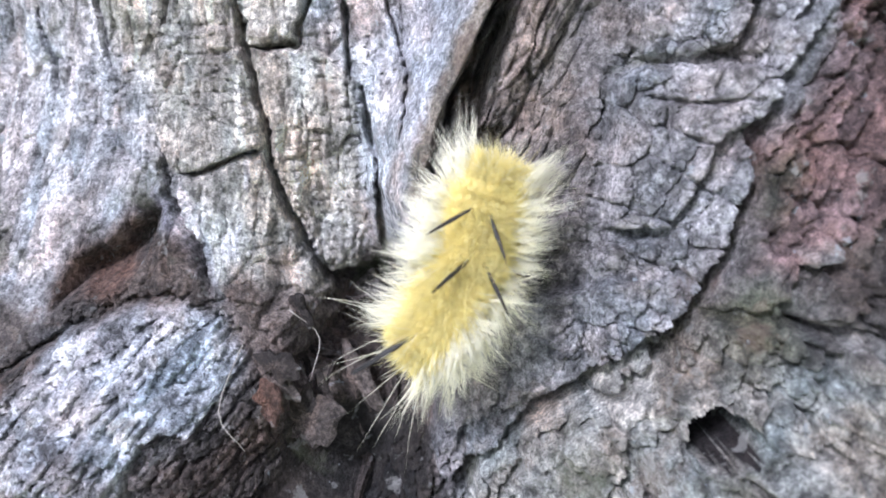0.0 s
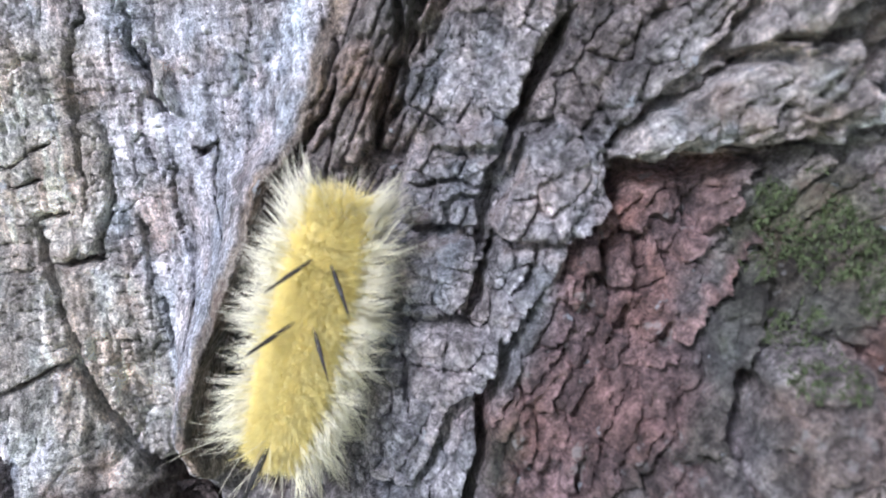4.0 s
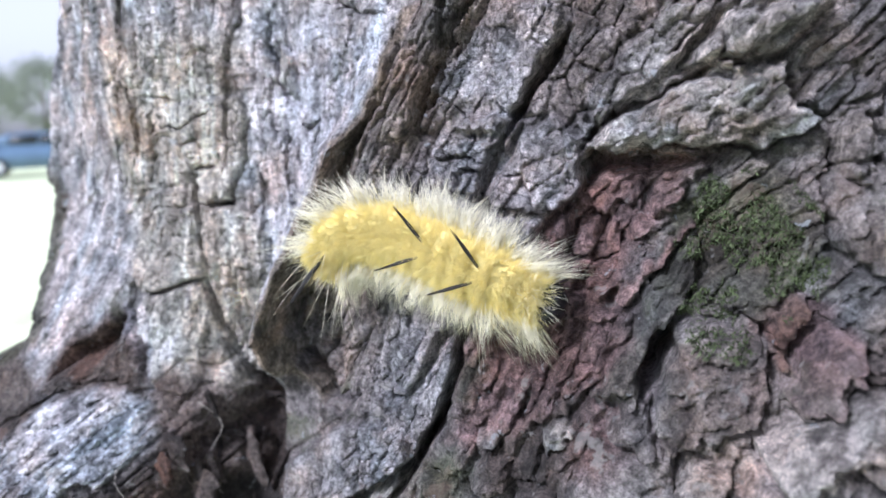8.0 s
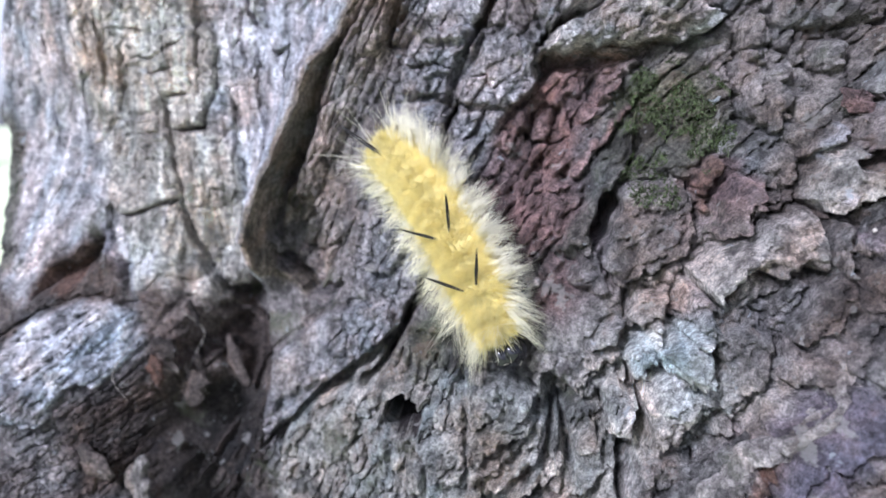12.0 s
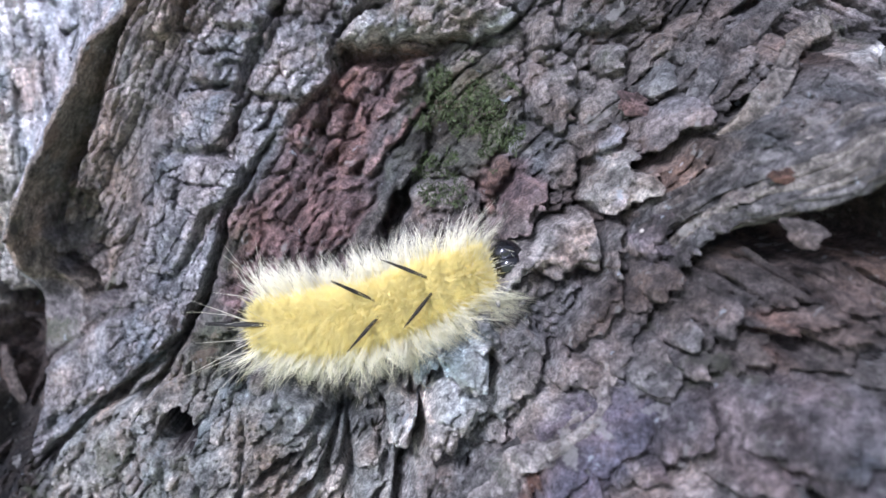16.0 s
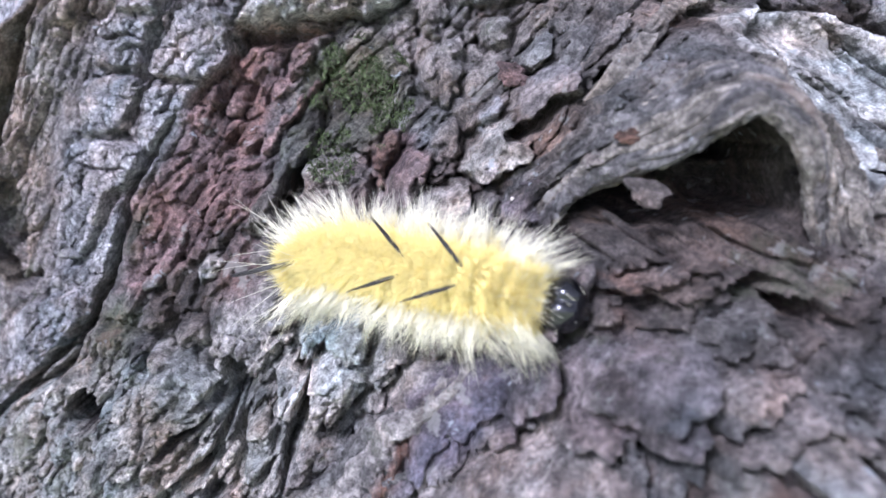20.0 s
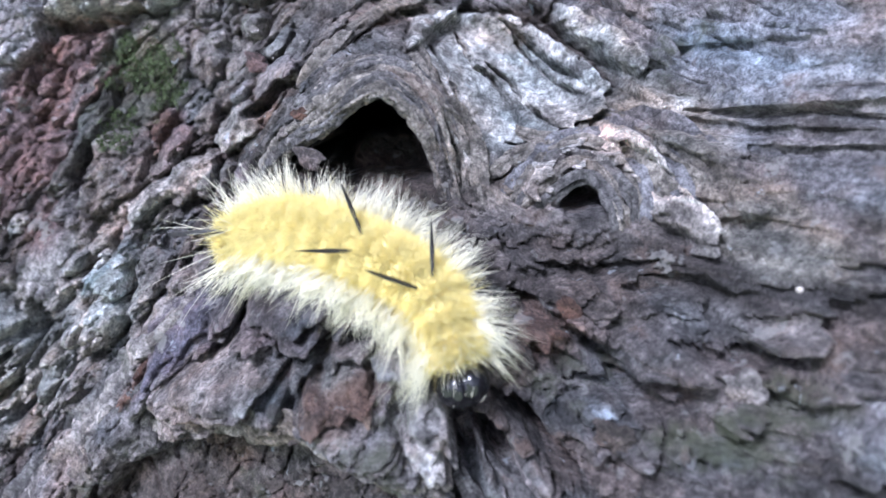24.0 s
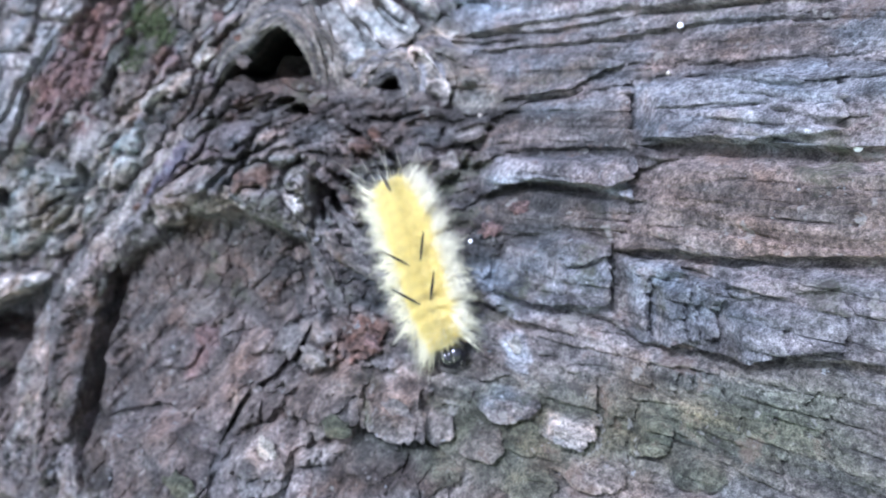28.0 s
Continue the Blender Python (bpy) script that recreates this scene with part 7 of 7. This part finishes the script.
def build_caterpillar():
    rng = random.Random(4)
    body = tagged(new("caterpillar"), "fuzzy yellow caterpillar with black bristles crawling over bark", "caterpillar")
    made = []
    for k in range(N_SEG):
        seg = part("body_ring", ring_mesh(RING[k], 3.3 if 0 < k < N_SEG - 1 else 3.4, 5.0 if 0 < k < N_SEG - 1 else 2.0), SKIN, body, "yellow body ring under dense fuzz")
        lean = -0.55 + 0.95 * k / (N_SEG - 1) + (0.5 if k > 9 else 0.0)
        hair_mesh("short_coat", rng, 4200, RING[k], 1.7, lean * 0.9, seg, HAIR, -0.4, 0.034, "short dense yellow fuzz")
        lock_mesh("side_fringe", rng, 36, 12, RING[k], 7.4, lean, seg, HAIR_PALE, "long soft cream locks along both sides")
        hair_mesh("long_coat", rng, 90, RING[k], 4.2, lean * 1.3, seg, HAIR, 0.1, 0.042, "sparse longer yellow hairs", 1.2)
        if k in (0, N_SEG - 1):
            sgn = -1 if k == 0 else 1
            hair_mesh("end_tuft", rng, 1200, RING[k] * 0.88, 2.6, 0, seg, HAIR, -0.4, 0.05, "short dense yellow fuzz", 1, 0, sgn)
            hair_mesh("end_tuft", rng, 150 if k else 70, RING[k] * 0.82, 5.0, 0, seg, HAIR_PALE, -0.2, 0.042, "long soft cream hairs", 1, 0, sgn)
        if k in (6, 9):
            for sgn in (-1, 1):
                bristle("lash", (0.8, sgn * 1.2, 4.4), (-3.6, sgn * 5.2, 8.2), seg, 0.2, 10, seed=k + sgn)
        if k == 0:
            bristle("tail_lash", (0.3, 0, 3.9), (-8.6, 0.3, 7.0), seg, 0.42, 40, 31)
            hair_mesh("tail_whisker", rng, 26, RING[k], 13.0, -1.4, seg, HAIR_PALE, 0.0, 0.05, "sparse long pale whiskers", 1.6)
        made.append(seg)
    bm = bmesh.new()
    bmesh.ops.create_uvsphere(bm, u_segments=28, v_segments=20, radius=1.0)
    for q in bm.verts:
        cleft = 1 - 0.16 * math.exp(-(q.co.y / 0.16) ** 2) * max(0.0, q.co.z + 0.4)
        q.co = Vector((q.co.x * 2.7, q.co.y * 3.3, q.co.z * 3.0)) * cleft / 1000
    head = part("head", bm, HEAD, body, "glossy black rounded head")
    bm = bmesh.new()
    for sgn in (-1, 1):
        g = bmesh.ops.create_cone(bm, cap_ends=True, segments=8, radius1=0.35, radius2=0.12, depth=1.4)["verts"]
        for q in g:
            q.co = Vector((q.co.z + 2.0, q.co.x + sgn * 0.8, q.co.y - 1.3)) / 1000
    part("mouthpart", bm, HEAD, head)
    for sgn in (-1, 1):
        for k in range(3):
            bm = bmesh.new()
            g = bmesh.ops.create_cone(bm, cap_ends=True, segments=8, radius1=0.45, radius2=0.18, depth=2.6)["verts"]
            for q in g:
                q.co = Vector((q.co.x - 0.6 + k * 0.8, q.co.y + sgn * (2.2 - q.co.z * 0.2), -3.6 - q.co.z)) / 1000
            part("leg", bm, HEAD, made[9 + k], "short dark hooked leg")
    hair_mesh("face_hair", rng, 12, 2.2, 2.4, -0.3, head, HAIR_PALE, 0.2, 0.045, "few pale hairs")
    made.append(head)
    return body, made


caterpillar, pieces = build_caterpillar()

# ---- moss, debris and fibres on the bark ----
def surface(u, v):
    """A point of the finished bark."""
    i, j = int(round((u - us[0]) / STEP)), int(round((v - vs[0]) / STEP))
    return Vector((u, float(Y[j, i]), 1000 + v)) / 1000


def moss_patch(name, centre, rx, ry, count, seed, length, label):
    rng = random.Random(seed)
    verts, faces = [], []
    while count:
        a, q = rng.uniform(0, 6.283), math.sqrt(rng.random())
        u, v = centre[0] + rx * q * math.cos(a), centre[1] + ry * q * math.sin(a)
        if noise.noise(Vector((u * 0.25, v * 0.25, seed))) < -0.12 + 0.5 * (q - 0.6):
            continue
        count -= 1
        c = surface(u, v)
        d = Vector((rng.gauss(0, 0.6), -1, rng.gauss(0.25, 0.6))).normalized()
        s = d.cross(Vector((rng.uniform(-1, 1), rng.uniform(-1, 1), 1))).normalized()
        ln, w = length * rng.uniform(0.5, 1.2) / 1000, 0.00009
        bend = Vector((rng.gauss(0, 0.4), 0, rng.gauss(0, 0.4))) * ln
        n0 = len(verts)
        verts += [c - s * w, c + s * w, c + d * ln * 0.5 + s * w, c + d * ln * 0.5 - s * w, c + d * ln + bend, c + d * ln * 0.3 - d.cross(s) * w * 1.5]
        faces += [(n0, n0 + 1, n0 + 2, n0 + 3), (n0 + 3, n0 + 2, n0 + 4), (n0, n0 + 3, n0 + 5), (n0 + 5, n0 + 2, n0 + 1)]
    ob = mesh_object(name, verts, faces, MOSS, None)
    return tagged(ob, label, "moss", kind="stuff")


moss_patch("moss", (82, 18), 9.5, 9.5, 3000, 3, 0.85, "tuft of short green moss growing on the bark")
moss_patch("moss", (78, 8), 5, 4, 700, 5, 0.9, "thin green moss above a round bark plate")


def fibre(name, points, thick, label):
    """A thin dry strand that bends through points (u, v, lift)."""
    p = [surface(u, v) + Vector((0, -lift / 1000, 0)) for u, v, lift in points]
    fine = []
    ext = [p[0] * 2 - p[1]] + p + [p[-1] * 2 - p[-2]]
    for k in range(len(p) - 1):
        for s in (0, 0.25, 0.5, 0.75):
            w = catmull(s)
            fine.append(sum((ext[k + a] * w[a] for a in range(4)), Vector()))
    fine.append(p[-1])
    v, f = tube([(*c, thick / 1000 * (1 - 0.6 * k / len(fine))) for k, c in enumerate(fine)], 5, 0.2)
    return tagged(mesh_object(name, v, f, WHISKER), label, "fibre")


fibre("dry_fibre", [(-24, -22, 3), (-20, -28, 9), (-22, -35, 10), (-19, -42, 6)], 0.10, "thin dry plant fibre hanging over a hollow")
fibre("dry_fibre", [(-30, -24, 4), (-32, -30, 8), (-29, -36, 9)], 0.08, "thin dry plant fibre hanging over a hollow")
fibre("dry_fibre", [(100, -27, 1.2), (103, -25, 1.6), (106, -22, 1)], 0.07, "pale dry fibre stuck on a bark plate")


def flake(u, v, size, turn, pitch, lift, colour, seed, label, deep=None):
    """A loose chip of bark: an uneven thin slab with a broken rim."""
    rng = random.Random(seed)
    n, thick = 22, size * 0.15
    verts, faces = [], []
    for s, h in ((0.5, -1.0), (0.95, -0.6), (1.0, 0.1), (0.9, 0.8), (0.72, 1.0), (0.5, 1.1), (0.25, 1.1)):
        for k in range(n):
            a = 6.283 * k / n
            q = Vector((math.cos(a), math.sin(a), 0))
            edge = 0.85 + 0.55 * noise.noise(q * 1.3 + Vector((seed, 0, 0))) + 0.3 * noise.noise(q * 3.5 + Vector((seed, 3, 0)))
            x, y = size * s * edge * q.x, size * 0.66 * s * edge * q.y
            bump_up = 0.9 * noise.noise(Vector((x, y, seed)) * (2.2 / size)) + 0.55 * noise.noise(Vector((x, y, seed)) * (6 / size)) + rng.gauss(0, 0.12)
            verts.append(Vector((x, -thick * (h + bump_up) + 0.1 * abs(x), y)) / 1000)
    for r in range(6):
        for k in range(n):
            a, b = r * n + k, r * n + (k + 1) % n
            faces.append((a, b, b + n, a + n))
    faces += [tuple(range(n))[::-1], tuple(range(6 * n, 7 * n))]
    tone = np.array([PALETTE[colour]] * len(verts)) * rng.uniform(0.6, 0.8)
    ob = mesh_object("bark_flake", verts, faces, BARK, None, label, False, tone)
    g = surface(u, v) if deep is None else Vector((u, deep, 1000 + v)) / 1000
    ob.matrix_world = Matrix.Translation(g + Vector((0, -lift / 1000, 0))) @ Euler((radians(pitch), radians(turn), radians(-25))).to_matrix().to_4x4()
    return tagged(ob, category="bark", group="loose bark flakes")


flake(-22.6, -22.7, 4, 69, 26, 3, "shade_brown", 1, "brown curled bark flake lodged in a hollow")
flake(-25.3, -27.8, 4, 16, -21, 7, "shade_brown", 2, "dark brown bark flake lodged in a hollow")
flake(-20.1, -35.5, 5, 67, 38, 10, "brown", 3, "brown curled bark flake lodged in a hollow")
flake(-26.9, -32.9, 4, 94, -3, 6, "rust", 4, "rusty bark flake lodged in a hollow")
flake(-14.5, -36.9, 6, 72, 23, 8, "brown", 5, "brown curled bark flake lodged in a hollow")
flake(-35.3, -47.8, 6, 20, 5, 6, "brown", 6, "brown bark flake lodged in a hollow")
flake(-26.6, -53.4, 7, 99, 4, 8, "stone", 7, "grey-brown scale of loose bark")
flake(-21.1, -39, 6, 137, 5, 8, "brown", 8, "brown curled bark flake lodged in a hollow")
flake(-13.6, -28.2, 7, 97, 0, 5, "stone", 9, "grey-brown scale of loose bark")
flake(-26.1, -30.7, 4.5, 56, 5, 6, "brown", 10, "brown bark flake leaning over a hollow")
flake(-22.5, -36.8, 4, 116, -6, 8, "shade_brown", 11, "dark brown bark flake lodged in a hollow")
flake(117.0, 4.5, 2.9, 15, 0, 0, "granite", 12, "pale tan bark crumb caught at the mouth of a hollow", 46.0)
flake(105.9, 19.5, 3.2, 24, -7, 2, "red", 15, "reddish rounded crumb of inner bark")
flake(116, 10.6, 1.7, 13, -3, 1.5, "rust", 16, "rusty splinter of bark")
flake(113.4, -8.8, 1.8, 7, 7, 1.2, "umber", 18, "dark crumb of inner bark")
flake(151.3, -14.5, 2.5, 36, -8, 1.5, "rust", 21, "rusty crumb of inner bark")
flake(162.4, -12.7, 3, 13, -9, 1.5, "umber", 22, "dark brown scale of loose bark")
flake(154.2, -27, 3, 43, -8, 1.5, "umber", 23, "dark brown scale of loose bark")
flake(168.8, -21.2, 3.4, 27, -6, 1.5, "stone", 24, "grey-brown scale of loose bark")
flake(145.1, -20.3, 2.4, 70, 9, 1.5, "umber", 25, "dark brown scale of loose bark")
flake(121.2, -73.3, 4, 43, 7, 2.5, "stone", 46, "grey-brown scale of loose bark")
flake(136.4, -62.7, 4, 33, 0, 2.5, "stone", 47, "grey-brown scale of loose bark")
flake(142, -73.7, 4.5, 12, 5, 2.5, "moss_stain", 48, "green-stained scale of loose bark")
flake(154.5, -68.7, 3.5, 20, 4, 2.5, "stone", 49, "grey-brown scale of loose bark")
flake(126.6, -80.6, 4, 69, -11, 2.5, "tan", 50, "tan scale of loose bark")
flake(106.5, -89.5, 5, 31, -12, 2.5, "moss_stain", 51, "green-stained scale of loose bark")
flake(149.8, -59.4, 2.6, 54, -9, 1.5, "red", 52, "reddish crumb of dry inner bark")
flake(104.4, -67, 3.4, 53, -6, 1, "red", 53, "reddish smear of inner bark")
flake(178.8, -56.1, 2.6, 53, -2, 1, "pale", 56, "bluish-white scale of lichen crust")
flake(161.8, -62.6, 3, 32, -1, 1.5, "umber", 57, "dark brown scale of loose bark")
flake(175.6, -34.1, 3.0, -24, 0, 1.2, "red", 58, "pinkish strip of bared wood")
flake(181.3, -29.4, 2.5, -16, 2, 1, "red", 59, "pinkish strip of bared wood")


def speck(u, v, size, label):
    """A small round pale grain that sticks to the bark."""
    bm = bmesh.new()
    bmesh.ops.create_icosphere(bm, subdivisions=2, radius=size / 1000)
    for q in bm.verts:
        q.co *= 1 + 0.12 * noise.noise(q.co * 900)
    me = bpy.data.meshes.new("grain")
    bm.to_mesh(me)
    bm.free()
    me.materials.append(PAINT_PALE if size > 0.55 else WHISKER)
    ob = tagged(new("grain", me), label, "grain")
    ob.location = surface(u, v) + Vector((0, -size * 0.6 / 1000, 0))


speck(213.4, 6.7, 0.65, "small round white grain stuck on the limb")
speck(171.9, -37.5, 0.56, "small white resin bead on the limb")
speck(104, 2.3, 0.35, "tiny pale grain caught on the bark")
speck(176.4, -10.4, 0.5, "tiny pale grain caught on the limb")
speck(226, -15.8, 0.7, "small pale grain caught in a furrow")
speck(209.8, -2.7, 0.45, "small pale green grain on the limb")


# ---- beyond the tree: lawn, parked cars and far trees ----
n_g = 60
gx = np.sign(np.linspace(-1, 1, n_g)) * np.abs(np.linspace(-1, 1, n_g)) ** 3 * 400
verts = [(x, y, -0.25 + 0.12 * noise.noise(Vector((x * 0.15, y * 0.15, 0)))) for y in gx for x in gx]
faces = [(j * n_g + i, j * n_g + i + 1, (j + 1) * n_g + i + 1, (j + 1) * n_g + i) for j in range(n_g - 1) for i in range(n_g - 1)]
tagged(mesh_object("ground", verts, faces, GRASS), "sunlit mown lawn", "ground", kind="structure")


def far_tree(x, y, tall, wide, seed):
    rng = random.Random(seed)
    t = tagged(new("tree"), "leafy green tree at the edge of the lawn", "tree", "trees beyond the lawn")
    t.location = (x, y, -0.2)
    v, f = tube([(0, 0, -0.3, 0.28), (0.05, 0, tall * 0.25, 0.2), (0.1, 0.05, tall * 0.5, 0.14), (0.05, 0, tall * 0.8, 0.06)], 12, 0.1, seed)
    mesh_object("trunk", v, f, WOODEN, t)
    verts, faces = [], []
    for _ in range(60):
        a, z = rng.uniform(0, 6.283), rng.uniform(-1, 1)
        r = math.sqrt(1 - z * z) * rng.uniform(0.45, 1.0)
        c = Vector((r * math.cos(a) * wide, r * math.sin(a) * wide, tall * 0.62 + z * tall * 0.36))
        for _ in range(70):
            p = c + Vector((rng.gauss(0, 1), rng.gauss(0, 1), rng.gauss(0, 0.7))) * wide * 0.16
            d, e = Vector((rng.gauss(0, 1), rng.gauss(0, 1), rng.gauss(0, 1))).normalized() * (0.02 + 0.035 * wide), Vector((rng.gauss(0, 1), rng.gauss(0, 1), rng.gauss(0, 1))).normalized() * (0.01 + 0.022 * wide)
            n0 = len(verts)
            verts += [p - d, p + e, p + d, p - e]
            faces.append((n0, n0 + 1, n0 + 2, n0 + 3))
    mesh_object("crown", verts, faces, LEAF, t, "crown of many small green leaves", smooth=False)
    return t


for k, (x, y, h, w) in enumerate([(-52, 58, 8, 4.0), (-66, 64, 9, 4.6), (-80, 58, 9, 4.5), (38, 88, 11, 7), (48, 84, 13, 7), (58, 80, 15, 8), (20, 92, 12, 7)]):
    far_tree(x, y, h, w, 20 + k)


def loft(bm, rings):
    rows = [[bm.verts.new(p) for p in r] for r in rings]
    for a, b in zip(rows, rows[1:]):
        for k in range(len(a)):
            bm.faces.new((a[k], a[(k + 1) % len(a)], b[(k + 1) % len(b)], b[k]))
    bm.faces.new(rows[0][::-1])
    bm.faces.new(rows[-1])
    return bm


def parked_car(x, y, turn, paint, label):
    """A plain saloon: rounded lower body, cabin with windows, four wheels with tyres and rims."""
    car = tagged(new("car"), label, "car", "cars parked beyond the lawn")
    car.matrix_world = pose(x, y, -0.2, 0, 0, turn)
    prof = [(-2.2, 0.45, 0.75), (-2.1, 0.3, 0.95), (-1.2, 0.25, 1.0), (0, 0.25, 1.0), (1.2, 0.25, 0.98), (2.0, 0.3, 0.85), (2.2, 0.45, 0.7)]
    part("body", loft(bmesh.new(), [[(px, -0.85, lo), (px, -0.9, (lo + hi) / 2), (px, -0.8, hi), (px, 0.8, hi), (px, 0.9, (lo + hi) / 2), (px, 0.85, lo)] for px, lo, hi in prof]), paint, car)
    roof = [(-1.7, 0.98, 1.0), (-1.0, 0.98, 1.42), (0.2, 0.98, 1.46), (1.1, 0.98, 1.02)]
    cabin = part("cabin", loft(bmesh.new(), [[(px, -0.78, lo), (px, -0.62, hi), (px, 0.62, hi), (px, 0.78, lo)] for px, lo, hi in roof]), paint, car)
    for sgn in (-1, 1):
        for a, b in ((-0.95, -0.1), (-0.02, 0.55)):
            bm = loft(bmesh.new(), [[(px, sgn * 0.765, 1.06), (px, sgn * 0.665, 1.36), (px, sgn * 0.69, 1.36), (px, sgn * 0.79, 1.06)] for px in (a, b)])
            part("window", bm, GLASS, cabin)
        for wx in (-1.35, 1.35):
            v, f = tube([(wx, sgn * 0.72, 0.32, 0.32), (wx, sgn * 0.92, 0.32, 0.32)], 20)
            wheel = mesh_object("wheel", v, f, RUBBER, car, smooth=False)
            v, f = tube([(wx, sgn * 0.9, 0.32, 0.19), (wx, sgn * 0.94, 0.32, 0.17)], 14)
            mesh_object("rim", v, f, PAINT_PALE, wheel, smooth=False)
    return car


parked_car(-19.5, 21.5, 40, PAINT_DARK, "blue parked car beside the lawn")
parked_car(-25.2, 20.5, 35, PAINT_PALE, "white parked car beside the lawn")


# ---- what moves: the caterpillar crawls across the bark ----
def motions():
    times = sorted({r[0] for r in SPINE} | {5, 5.5, 6, 12, 12.5, 13, 21, 21.5, 22})
    poses = {t: body_frames(t) for t in times}
    middle = {t: poses[t][6] for t in times}
    walk(caterpillar, [(t, middle[t]) for t in times])
    for k, piece in enumerate(pieces):
        walk(piece, [(t, middle[t].inverted() @ poses[t][k]) for t in times])


motions()
